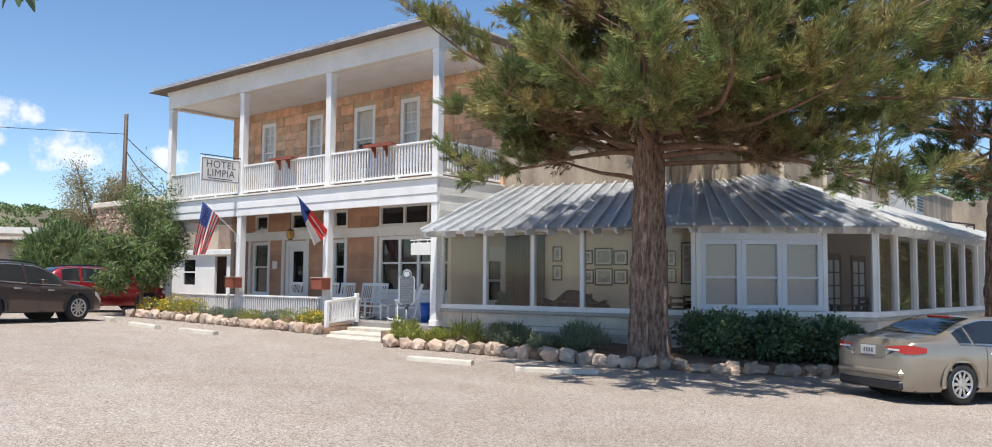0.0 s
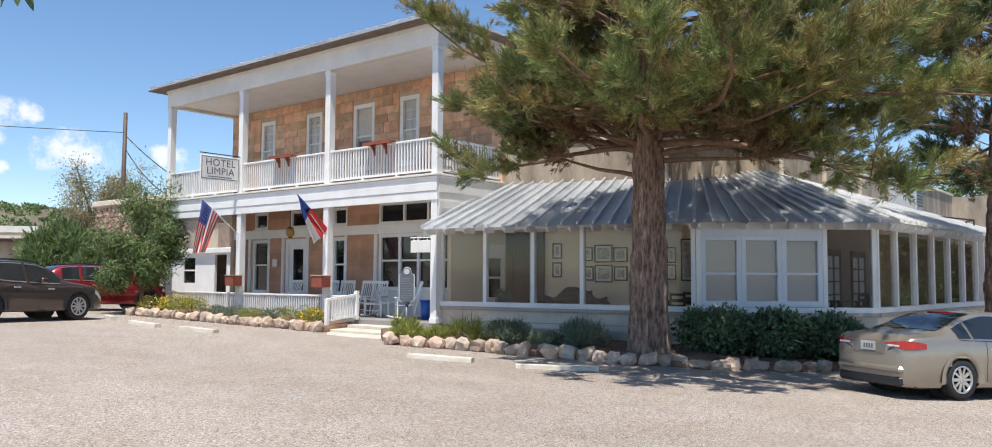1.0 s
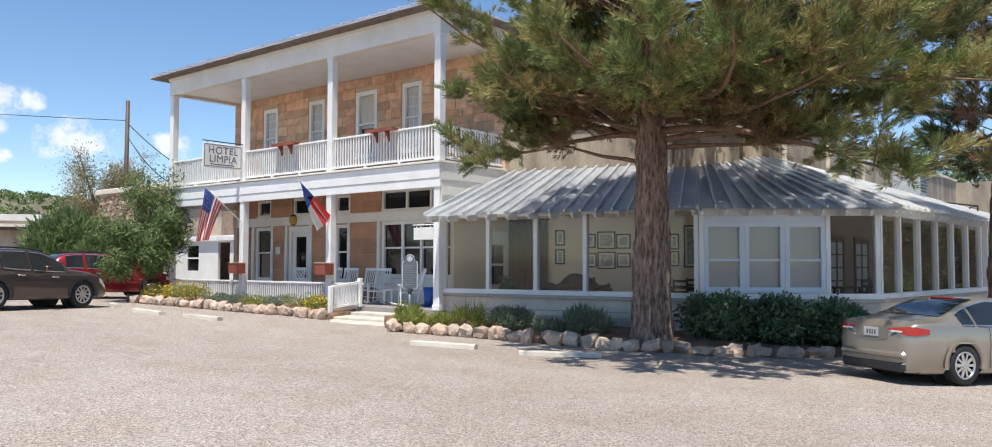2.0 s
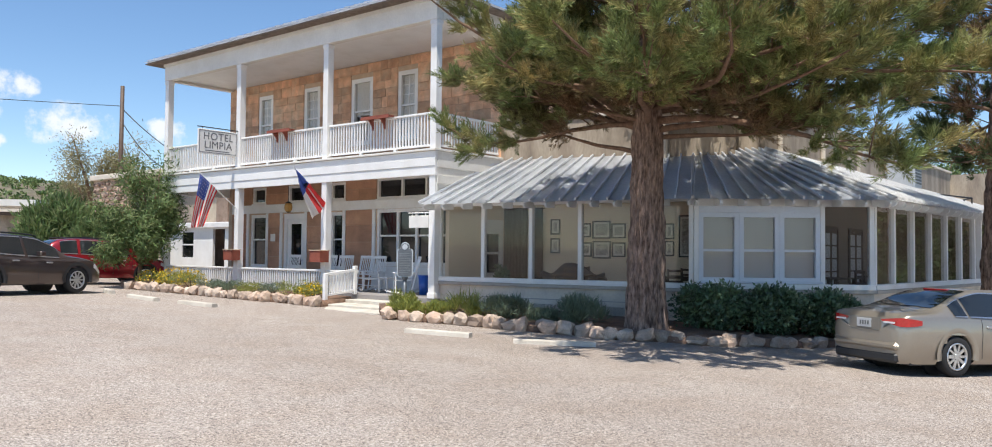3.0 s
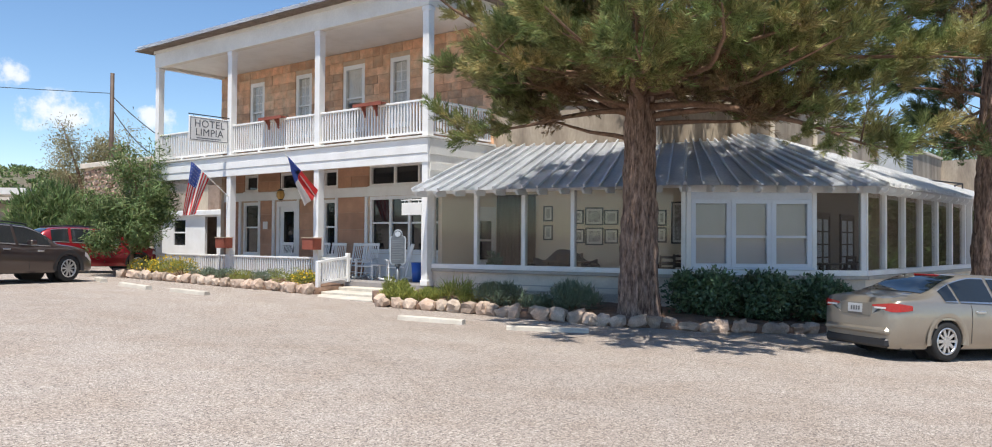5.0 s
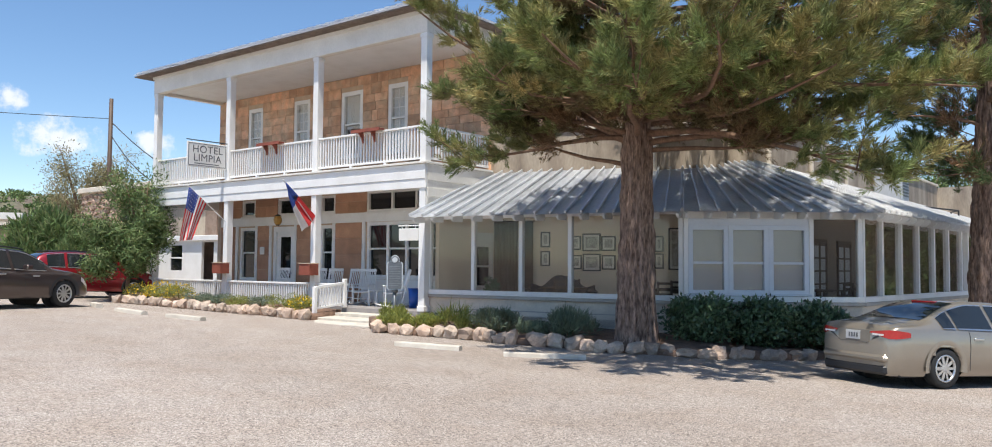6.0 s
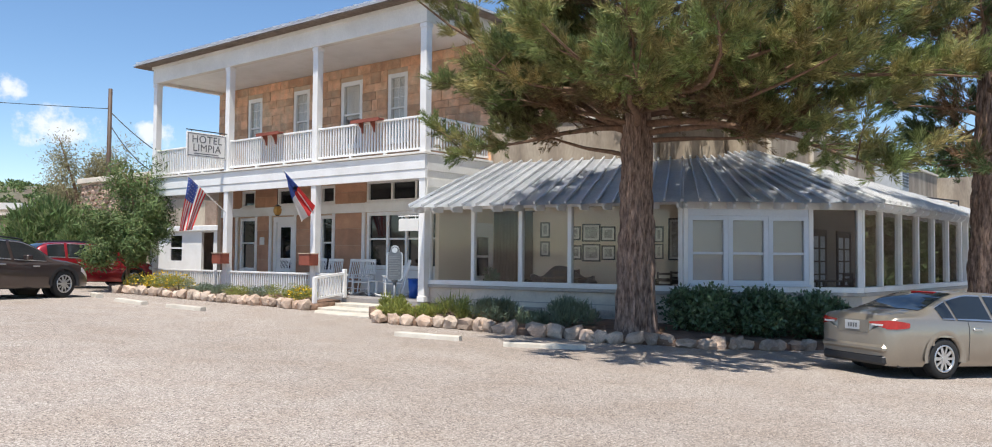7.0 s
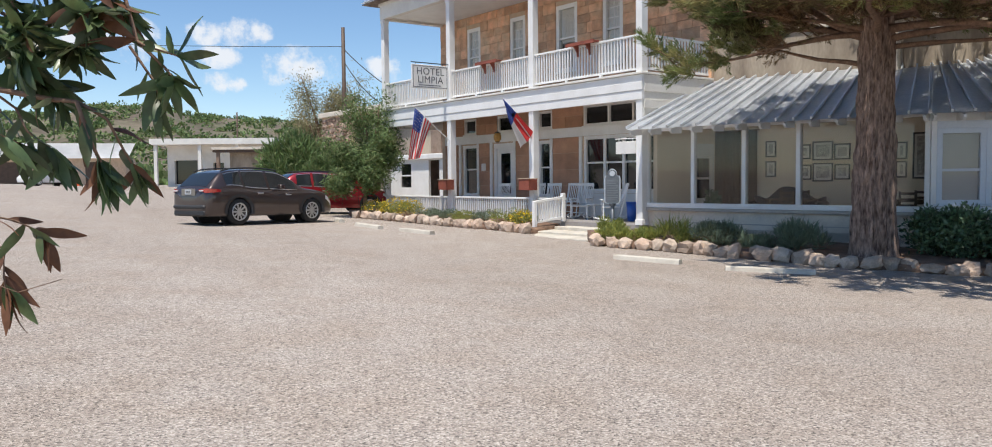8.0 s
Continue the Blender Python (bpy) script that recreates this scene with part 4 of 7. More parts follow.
            bm.faces.new((r0[k], r0[j], r1[j], r1[k]))
    bm.faces.new(rings[-1])
    bm.faces.new(rings[0][::-1])
    return part(name, bm, material, parent, label, smooth)


def spray_needles(tips, dirs, rs, count, spread, length, reach):
    """Roots and ways of needles round many twigs."""
    n = len(tips)
    f = rs.rand(n, count, 1)
    root = tips[:, None] - dirs[:, None] * reach[:, None, None] * (1 - f)
    off = rs.normal(size=(n, count, 3))
    off -= (off * dirs[:, None]).sum(-1, keepdims=True) * dirs[:, None]
    off /= np.linalg.norm(off, axis=-1, keepdims=True) + 1e-9
    way = dirs[:, None] * (0.75 + 0.6 * f) + off * spread
    ln = np.broadcast_to(length, (n, count)) * rs.uniform(0.75, 1.2, (n, count))
    return root.reshape(-1, 3), way.reshape(-1, 3), ln.ravel()


def pine(at, trunk_r, lean, top, low, reach_of, limbs, seed, label, mats, needle=0.165, width=0.0155, per=44, tails=13, more=()):
    """A big pine: furrowed trunk, spreading limbs that bare themselves towards the trunk, and upturned foxtail sprays of needles.
    more: limbs of their own, each with its height, direction, length, rise and bare share."""
    rs = np.random.RandomState(seed)
    rnd = random.Random(seed)
    base = Vector(at)
    t = thing("pine_tree", label, "tree", at=at)
    zs = [i * top / 90 for i in range(91)]
    pts = [(base.x + lean[0] * z, base.y + lean[1] * z, base.z + z - 0.3) for z in zs]
    rad = [trunk_r * (1 - 0.82 * (z / top) ** 1.1) + trunk_r * 0.42 * math.exp(-z / 0.45) for z in zs]
    stem("trunk", pts, rad, M["bark"], t, seg=72, gnarl=0.06, furrow=0.11 * trunk_r / 0.4, label="thick furrowed grey-brown trunk")
    tips, dirs, inner, reach = [], [], [], []
    for i in range(limbs + len(more)):
        f = (i + rnd.random() * 0.7) / limbs
        z = low + (top * 0.94 - low) * f
        az = i * 2.39996 + rnd.uniform(-0.3, 0.3)
        L, rise, bare = reach_of(z, az) * rnd.uniform(0.85, 1.05), rnd.uniform(0.08, 0.3), 0.26
        if i >= limbs:
            z, az, L, rise, bare = more[i - limbs]
        p = Vector((base.x + lean[0] * z, base.y + lean[1] * z, base.z + z))
        d = Vector((math.cos(az), math.sin(az), rise)).normalized()
        r0 = 0.035 + 0.009 * L
        line, rr, steps = [p.copy()], [r0], 10
        for k in range(steps):
            g = (k + 1) / steps
            d = (d + Vector((rnd.uniform(-0.17, 0.17), rnd.uniform(-0.17, 0.17), rnd.uniform(-0.10, 0.08) + 0.09 * (g - 0.4)))).normalized()
            p = p + d * L / steps
            line.append(p.copy())
            rr.append(r0 * (1 - 0.85 * g))
        stem("limb", line, rr, M["limb"], t, seg=7)
        nb = int(5 + L * 2.9)
        for b in range(nb):
            g = bare * 0.75 + (1 - bare * 0.75) * (b + rnd.random()) / nb
            k = min(steps - 1, int(g * steps))
            q = line[k].lerp(line[k + 1], g * steps - k)
            along = (line[k + 1] - line[k]).normalized()
            s = along.cross(Vector((0, 0, 1))).normalized() * rnd.choice((-1, 1))
            bd = (along * rnd.uniform(0.3, 1.0) + s * rnd.uniform(0.15, 1.0) + Vector((0, 0, rnd.uniform(-0.25, 0.75)))).normalized()
            bl = rnd.uniform(0.45, 1.15) * (1.25 - 0.5 * g)
            e = q + bd * bl
            dead = g < bare + 0.16 + rnd.gauss(0, 0.07)
            if bl > 0.7:
                stem("branchlet", [q, q.lerp(e, 0.5) + Vector((0, 0, 0.04)), e], [0.016, 0.012, 0.006], M["limb"], t, seg=4)
            out = (bd + along * 0.5 + Vector((0, 0, 0.5))).normalized()
            for j in range(tails):
                h = 1.0 - 0.6 * rnd.random() ** 1.6
                c = q.lerp(e, h) + Vector((rnd.gauss(0, 0.05), rnd.gauss(0, 0.05), rnd.gauss(0, 0.05)))
                w = (out + Vector((rnd.gauss(0, 0.5), rnd.gauss(0, 0.5), rnd.gauss(0.1, 0.35)))).normalized()
                ln = rnd.uniform(0.28, 0.5)
                tips.append(c + w * ln)
                dirs.append(w)
                reach.append(ln)
                inner.append(dead)
    tips, dirs, inner, reach = np.array(tips), np.array(dirs), np.array(inner), np.array(reach)
    for name, pick, key, s, count in (("crown", ~inner, mats[0], 1, per), ("inner_crown", inner, mats[1], 2, per * 2 // 3)):
        r, w, ln = spray_needles(tips[pick], dirs[pick], rs, count, 0.66, needle, reach[pick])
        blades(name, r, w, ln, width, M[key], t, bend=0.1, seed=s)
    return t


def pine_reach(z, az):
    """Wider towards the car park and the road, short over the roof and open beside the porch."""
    r = 4.3 + 1.5 * math.cos(az + 1.06) + 1.3 * max(0.0, math.cos(az - 0.1))
    if math.cos(az - 3.55) > 0.75 and z < 8.0:
        r *= 0.62
    if math.cos(az - 4.35) > 0.8:
        r *= 0.72
    return r * (1.0 if z < 7.5 else max(0.25, (12.8 - z) / 5.3))


PINE_LIMBS = (
    (3.95, 3.6, 3.0, 0.16, 0.9), (4.4, 3.62, 6.4, 0.85, 0.25), (4.4, 3.7, 5.4, 0.62, 0.25), (4.5, 3.5, 4.7, 0.36, 0.25), (4.6, 3.7, 4.3, 0.18, 0.3), (4.7, 4.1, 3.4, 0.2, 0.3), (4.7, 3.4, 3.9, 0.14, 0.3),
    (5.2, 3.7, 2.7, 0.3, 0.15), (5.6, 3.4, 2.8, 0.34, 0.15), (5.8, 4.0, 3.2, 0.3, 0.15), (6.6, 3.6, 2.6, 0.3, 0.15), (5.4, 2.9, 3.2, 0.2, 0.2),
    (4.7, 5.2, 6.0, 0.1, 0.12), (5.1, 4.75, 4.8, 0.16, 0.15), (5.2, 5.65, 6.2, 0.1, 0.15), (5.0, 5.0, 6.2, 0.06, 0.3), (5.0, 5.4, 6.4, 0.06, 0.3), (5.9, 5.2, 5.4, 0.2, 0.15), (5.1, 4.45, 3.6, 0.2, 0.25), (4.9, 5.0, 2.2, 0.3, 0.12), (5.3, 5.1, 6.6, 0.04, 0.3), (5.3, 5.5, 6.8, 0.04, 0.3),
    (4.35, 0.55, 3.6, 0.09, 0.85), (4.45, 0.4, 5.4, 0.32, 0.4), (4.7, 0.05, 6.6, 0.06, 0.3), (5.0, -0.35, 6.6, 0.04, 0.25), (4.9, 0.7, 6.2, 0.12, 0.3),
    (5.6, 0.25, 7.0, 0.12, 0.2), (5.0, -0.7, 6.0, 0.06, 0.25), (6.2, 0.5, 6.8, 0.1, 0.2), (6.4, -0.1, 6.6, 0.1, 0.2), (5.2, 1.2, 5.4, 0.06, 0.2), (5.6, 1.7, 4.6, 0.12, 0.2),
    (5.5, 2.3, 4.0, 0.16, 0.2), (6.3, 1.0, 5.6, 0.1, 0.2), (6.6, 2.0, 4.4, 0.14, 0.2), (5.2, 0.95, 5.8, 0.1, 0.3),
)
pine((-9.34, 16.9, -0.02), 0.40, (0.0, 0.0), 11.6, 5.3, pine_reach, 42, 5, "large pine with a furrowed trunk and upturned yellow-green needles", ("needles", "needles_in"), more=PINE_LIMBS)
pine((-3.6, 24.6, -0.55), 0.36, (0.03, -0.01), 12.0, 4.4, lambda z, az: (3.6 + 1.9 * math.cos(az)) * (1 if z < 8 else (13.0 - z) / 5.0), 34, 9,
     "tall dark pine beyond the parked car", ("needles_far", "needles_in"), per=40, tails=8, width=0.02, needle=0.2)


def leafy(name, label, category, at, size, material, count, leaf, seed, clumps=26, stems=4, up=0.3, group="", upper=0.0, hang=False, stem_mat="limb", base_lift=0.1):
    """A shrub: short stems and leaf clumps of uneven outline. size: half-widths and height."""
    rs = np.random.RandomState(seed)
    t = thing(name, label, category, group, at=at)
    base = np.array(at, float)
    sx, sy, h = size
    c = rs.normal(size=(clumps, 3))
    c /= np.linalg.norm(c, axis=1, keepdims=True)
    c *= rs.uniform(0.45, 0.92, (clumps, 1))
    c[:, 2] = c[:, 2] * 0.5 + 0.5
    c[:, :2] *= (1 - upper * c[:, 2:3])
    cen = base + np.c_[c[:, 0] * sx, c[:, 1] * sy, base_lift * h + c[:, 2] * h * (0.92 - base_lift)]
    for i in range(stems):
        e = cen[rs.randint(clumps)]
        stem("stem", [base + (0, 0, -0.15), base * 0.6 + e * 0.4 + (0, 0, 0.05 * h), e], [0.02 + 0.012 * h, 0.016 + 0.008 * h, 0.008], M[stem_mat], t, seg=6)
    per = count // clumps
    rad = np.array([sx, sy, h * 0.5]) * 0.34
    off = rs.normal(size=(clumps, per, 3))
    off /= np.linalg.norm(off, axis=-1, keepdims=True)
    off *= rs.uniform(0.35, 1.05, (clumps, per, 1))
    root = (cen[:, None] + off * rad).reshape(-1, 3)
    way = off.reshape(-1, 3) + rs.normal(size=(clumps * per, 3)) * 0.5 + np.array([0, 0, up])
    root[:, 2] = np.maximum(root[:, 2], base[2] + 0.01)
    blades("foliage", root, way, leaf[0] * rs.uniform(0.7, 1.3, len(root)), leaf[1], M[material], t, seed=seed, bend=0.25)
    return t


# hedge under the corner windows
for i, (x, y, r, h) in enumerate(((-8.25, 18.0, 0.82, 1.25), (-7.1, 18.65, 0.84, 1.2), (-6.15, 19.45, 0.72, 1.16))):
    leafy("hedge_shrub", "dense dark green glossy shrub under the windows", "shrub", (x, y, ground_z(x, y) + 0.14), (r, 0.7, h), "hedge", 7000, (0.10, 0.055), 20 + i, clumps=110,
          group="hedge shrubs", up=0.15, base_lift=0.02)
# flower bed shrubs
for i, (x, y, r, h, k, leaf, n, lab) in enumerate((
        (-12.6, 15.95, 0.62, 0.6, "grey_leaf", (0.16, 0.02), 1900, "grey-green bushy herb in the rock bed"),
        (-11.7, 16.2, 0.42, 0.36, "grey_leaf", (0.14, 0.018), 1300, "low grey-green herb in the rock bed"),
        (-10.9, 16.5, 0.66, 0.68, "grey_leaf", (0.2, 0.02), 2000, "upright grey-green herb beside the trunk"),
        (-13.9, 15.8, 0.45, 0.5, "lime_leaf", (0.32, 0.02), 420, "spiky bright green plant with thin stalks"),
        (-14.4, 15.3, 0.5, 0.34, "lime_leaf", (0.12, 0.024), 1500, "bright green flowering plant"),
        (-15.1, 15.0, 0.5, 0.36, "lime_leaf", (0.12, 0.024), 1500, "bright green plant by the marker post"),
        (-15.6, 15.4, 0.4, 0.62, "lime_leaf", (0.12, 0.024), 1200, "taller green plant by the steps"),
        (-13.35, 15.75, 0.35, 0.4, "lime_leaf", (0.12, 0.02), 800, "low green plant among the herbs"))):
    leafy("bed_plant", lab, "plant", (x, y, ground_z(x, y) + 0.14), (r, r, h), k, n, leaf, 40 + i, clumps=24, stems=3, up=1.1, group="bed plants", base_lift=0.0)
for i, (x, y, r, h, k, yellow) in enumerate((
        (-28.1, 15.3, 0.55, 0.52, "lime_leaf", 1), (-27.2, 15.6, 0.62, 0.62, "lime_leaf", 1), (-26.3, 15.7, 0.6, 0.6, "lime_leaf", 1),
        (-25.3, 15.8, 0.55, 0.36, "grey_leaf", 0), (-24.3, 15.95, 0.6, 0.32, "grey_leaf", 0), (-23.3, 16.0, 0.6, 0.34, "lime_leaf", 0),
        (-22.3, 16.15, 0.6, 0.36, "grey_leaf", 0), (-21.2, 16.3, 0.62, 0.62, "lime_leaf", 0), (-20.5, 16.3, 0.45, 0.45, "lime_leaf", 1))):
    z = ground_z(x, y) + 0.18
    p = leafy("bed_plant", "yellow-flowering plant behind the rock edging" if yellow else "low green plant behind the rock edging", "plant", (x, y, z), (r, r, h), k, 1300, (0.09, 0.016),
              60 + i, clumps=24, stems=3, up=0.7, group="porch bed plants", base_lift=0.0)
    if yellow:
        rs = np.random.RandomState(80 + i)
        n = 170
        o = rs.normal(size=(n, 3))
        o /= np.linalg.norm(o, axis=1, keepdims=True)
        o[:, 2] = abs(o[:, 2])
        root = np.array((x, y, z)) + o * (r, r, h) * rs.uniform(0.85, 1.1, (n, 1))
        tagged(blades("blossom", root, rs.normal(size=(n, 3)) + (0, 0, 0.5), 0.07, 0.06, M["petals"], p, "many small yellow flower heads", seed=i), kind="stuff")
# shrubs at the far end
leafy("juniper", "dark green spreading juniper with pointed sprays", "shrub", (-41.3, 17.8, 0.5), (2.3, 2.1, 3.6), "juniper", 17000, (0.4, 0.07), 103, clumps=110, stems=5, up=0.9, upper=0.3, base_lift=0.0)
for i, (x, y, r, h) in enumerate(((2.0, 39.0, 2.6, 6.4), (6.0, 43.0, 3.0, 7.0), (0.8, 47.0, 2.6, 6.2), (4.4, 53.0, 3.2, 7.4), (0.2, 59.0, 2.8, 6.8))):
    leafy("roadside_shrub", "tall dense green roadside shrub beyond the dining room", "shrub", (x, y, ground_z(x, y)), (r, r, h), "juniper", 9000, (0.5, 0.17), 120 + i, clumps=60, stems=4, group="roadside shrubs", base_lift=0.0)
leafy("juniper", "dark green spreading juniper behind the cars", "shrub", (-38.4, 18.6, 0.5), (1.6, 1.6, 2.9), "juniper", 11000, (0.36, 0.07), 104, clumps=90, stems=5, up=0.9, upper=0.4, base_lift=0.0)


def airy_tree(at, h, spread, key, count, seed, label, leaf=(0.2, 0.06)):
    """A thin-crowned broadleaf tree: forked trunk, limbs and clumps with gaps."""
    rnd, rs = random.Random(seed), np.random.RandomState(seed)
    t = thing("broadleaf_tree", label, "tree", at=at)
    b = Vector(at)
    stem("trunk", [b - Vector((0, 0, 0.3)), b + Vector((0.1, 0, h * 0.2)), b + Vector((0, 0.1, h * 0.4))], [h * 0.03, h * 0.022, h * 0.017], M["limb"], t, seg=9)
    ends = []
    for i in range(16):
        a, r = rnd.uniform(0, 6.28), spread * rnd.uniform(0.35, 1.0)
        e = b + Vector((math.cos(a) * r, math.sin(a) * r, h * rnd.uniform(0.5, 1.0) - 0.22 * h * (r / spread) ** 2))
        s = b + Vector((0, 0, h * rnd.uniform(0.25, 0.4)))
        stem("limb", [s, s.lerp(e, 0.5) + Vector((0, 0, h * 0.05)), e], [h * 0.012, h * 0.007, h * 0.003], M["limb"], t, seg=5)
        ends += [s.lerp(e, rnd.uniform(0.55, 1.05)) + Vector((rnd.gauss(0, 0.3), rnd.gauss(0, 0.3), rnd.gauss(0, 0.3))) * h * 0.1 for _ in range(5)]
    ends = np.array(ends)
    per = count // len(ends)
    root = (ends[:, None] + rs.normal(size=(len(ends), per, 3)) * h * 0.055).reshape(-1, 3)
    blades("crown", root, rs.normal(size=(len(root), 3)) + (0, 0, -0.2), leaf[0] * rs.uniform(0.6, 1.3, len(root)), leaf[1], M[key], t, seed=seed)
    return t


airy_tree((-28.95, 15.2, 0.3), 3.3, 1.55, "juniper", 12000, 31, "feathery grey-green juniper with a bare forked trunk", (0.2, 0.042))
airy_tree((-31.3, 17.0, 0.3), 5.6, 1.35, "juniper", 9000, 33, "tall wispy juniper beside the porch corner", (0.2, 0.045))
airy_tree((-61.6, 29.0, 0.8), 9.8, 3.4, "pale_shrub", 15000, 7, "thin olive-leaved tree with bare twigs", (0.24, 0.07))
airy_tree((-64.5, 31.5, 0.9), 6.2, 3.0, "pale_shrub", 12000, 8, "low olive scrub tree behind the annex", (0.24, 0.07))
airy_tree((-43.5, 29.5, 0.3), 7.4, 2.4, "pale_shrub", 9000, 12, "thin twiggy tree behind the porch end", (0.18, 0.05))
airy_tree((-74.0, 38.0, 0.9), 4.6, 3.4, "juniper", 14000, 13, "leafy green roadside tree", (0.26, 0.09))
airy_tree((-84.0, 40.0, 1.0), 4.4, 3.4, "pale_shrub", 12000, 14, "pale olive roadside tree", (0.26, 0.09))
airy_tree((3.5, 42.0, -0.9), 9.0, 4.6, "juniper", 15000, 15, "green tree beyond the dining room", (0.26, 0.09))
airy_tree((-12.5, 60.0, -1.0), 10.5, 4.6, "juniper", 13000, 17, "green tree behind the wing's far end", (0.3, 0.1))
airy_tree((-7.0, 64.0, -1.1), 11.5, 5.0, "juniper", 13000, 18, "green tree behind the wing's far end", (0.3, 0.1))
airy_tree((-0.5, 50.0, -1.0), 10.0, 5.0, "juniper", 15000, 16, "green tree beyond the dining room", (0.26, 0.09))


# overhanging branch beside the camera: long narrow leaves on thin twigs
def near_branch():
    t = thing("overhanging_tree", "overhanging branch with long narrow dark green leaves", "tree", at=(-2.9, -1.9, 0.0))
    o = Vector((-1.684, 1.256, 1.54))
    rt, ah, up = Vector((0.598, 0.802, 0)), Vector((-0.802, 0.598, 0)), Vector((0, 0, 1))

    def at(a, b, c=0.0):
        return o + rt * a + up * b + ah * c

    stem("trunk", [(-2.9, -1.9, ground_z(-2.9, -1.9) - 0.2), (-2.95, -1.85, 1.0), (-3.0, -1.7, 2.2), (-3.0, -1.4, 3.3)], [0.16, 0.13, 0.11, 0.07], M["bark"], t, seg=16, gnarl=0.1)
    stem("limb", [(-3.0, -1.7, 2.2), (-3.05, -0.9, 2.75), (-2.9, -0.2, 2.8), at(-1.35, 0.85)], [0.07, 0.045, 0.03, 0.014], M["limb"], t, seg=8)
    rs = np.random.RandomState(6)
    n = 2600
    o2 = rs.normal(size=(n, 3))
    o2 *= (rs.uniform(0.3, 1.0, (n, 1)) ** 0.5) / np.linalg.norm(o2, axis=1, keepdims=True)
    tagged(blades("crown", np.array((-3.1, -2.3, 4.5)) + o2 * (1.9, 1.7, 1.4), rs.normal(size=(n, 3)) + (0, 0, -0.5), 0.14, 0.035, M["willow"], t, seed=5), kind="stuff")
    for k in range(7):
        a = k * 0.9
        stem("limb", [(-3.0, -1.6, 3.0), (-3.05 + 0.6 * math.cos(a), -2.1 + 0.5 * math.sin(a), 3.9), (-3.1 + 1.3 * math.cos(a), -2.3 + 1.1 * math.sin(a), 4.8)], [0.05, 0.03, 0.01], M["limb"], t, seg=6)
    # twigs: their line across and up, thickness, leaves along, leaves in the end whorl, droop, share of withered leaves
    twigs = [
        ([(-1.35, 0.46), (-1.25, 0.35), (-1.10, 0.32), (-1.02, 0.31), (-0.985, 0.22), (-0.97, 0.13)], 0.009, 12, 22, -0.9, 0.12),
        ([(-1.02, 0.31), (-0.96, 0.27), (-0.94, 0.19), (-0.93, 0.13)], 0.005, 5, 9, -0.8, 0.2),
        ([(-1.05, 0.75), (-0.93, 0.58), (-0.88, 0.46), (-0.83, 0.40), (-0.78, 0.36)], 0.007, 6, 9, -0.35, 0.05),
        ([(-0.88, 0.46), (-0.84, 0.44), (-0.80, 0.43)], 0.004, 3, 7, 0.15, 0.0),
        ([(-0.88, 0.44), (-0.85, 0.36), (-0.83, 0.32)], 0.004, 3, 7, -1.0, 0.0),
        ([(-1.35, 0.62), (-1.2, 0.52), (-1.08, 0.46), (-1.0, 0.44)], 0.006, 44, 16, -0.3, 0.05),
        ([(-1.35, 0.78), (-1.2, 0.66), (-1.06, 0.56), (-0.96, 0.52)], 0.006, 46, 16, -0.2, 0.12),
        ([(-1.35, 0.5), (-1.25, 0.44), (-1.18, 0.4), (-1.13, 0.35)], 0.005, 36, 14, -0.5, 0.0),
        ([(-1.3, 0.72), (-1.22, 0.6), (-1.18, 0.52), (-1.14, 0.47)], 0.005, 36, 14, -0.2, 0.05),
        ([(-1.2, 0.85), (-1.05, 0.7), (-0.98, 0.6), (-0.94, 0.54)], 0.005, 30, 14, -0.3, 0.2),
        ([(-1.35, 0.4), (-1.27, 0.3), (-1.22, 0.24), (-1.18, 0.2)], 0.005, 10, 10, -0.9, 0.05),
        ([(-1.35, 0.02), (-1.27, 0.04), (-1.2, 0.02), (-1.14, -0.02)], 0.004, 5, 7, -0.5, 0.6),
        ([(-1.36, -0.06), (-1.28, -0.05), (-1.25, -0.12), (-1.24, -0.17)], 0.004, 4, 6, -0.8, 0.7),
        ([(-1.38, 0.95), (-1.1, 1.05), (-0.85, 1.03), (-0.66, 0.91), (-0.61, 0.81)], 0.008, 6, 8, -0.8, 0.0),
        ([(-1.0, 0.97), (-0.9, 0.88), (-0.84, 0.78), (-0.82, 0.72)], 0.005, 8, 7, -0.5, 0.1),
        ([(-1.4, 0.55), (-1.3, 0.56), (-1.22, 0.5), (-1.16, 0.42)], 0.005, 30, 12, -0.4, 0.05),
        ([(-1.25, 0.35), (-1.2, 0.3), (-1.15, 0.24), (-1.12, 0.18)], 0.004, 8, 10, -0.9, 0.1),
        ([(-1.28, 0.0), (-1.24, -0.14), (-1.18, -0.155), (-1.12, -0.135)], 0.002, 0, 0, 0, 0),
    ]
    rnd = random.Random(4)
    shapes = []
    for k in range(4):
        bm = bmesh.new()
        curl = (0.03, -0.02, 0.05, 0.0)[k]
        rows = 7
        vs = []
        for i in range(rows + 1):
            f = i / rows
            w = 0.5 * math.sin(math.pi * min(1, f * 0.93 + 0.05)) ** 0.8 * (1 - 0.35 * f)
            y, z = f, curl * 4 * f * f + 0.02 * math.sin(7 * f + k)
            vs.append([bm.verts.new((-w * 0.27, y, z + 0.03 * w)), bm.verts.new((0, y, z - 0.012)), bm.verts.new((w * 0.27, y, z + 0.03 * w))])
        for r0, r1 in zip(vs, vs[1:]):
            bm.faces.new((r0[0], r0[1], r1[1], r1[0]))
            bm.faces.new((r0[1], r0[2], r1[2], r1[1]))
        shapes.append(bm)
    fresh = [mesh_of("leaf", b.copy(), M["willow"], True) for b in shapes]
    dry = [mesh_of("leaf", b, M["willow_dry"], True) for b in shapes]
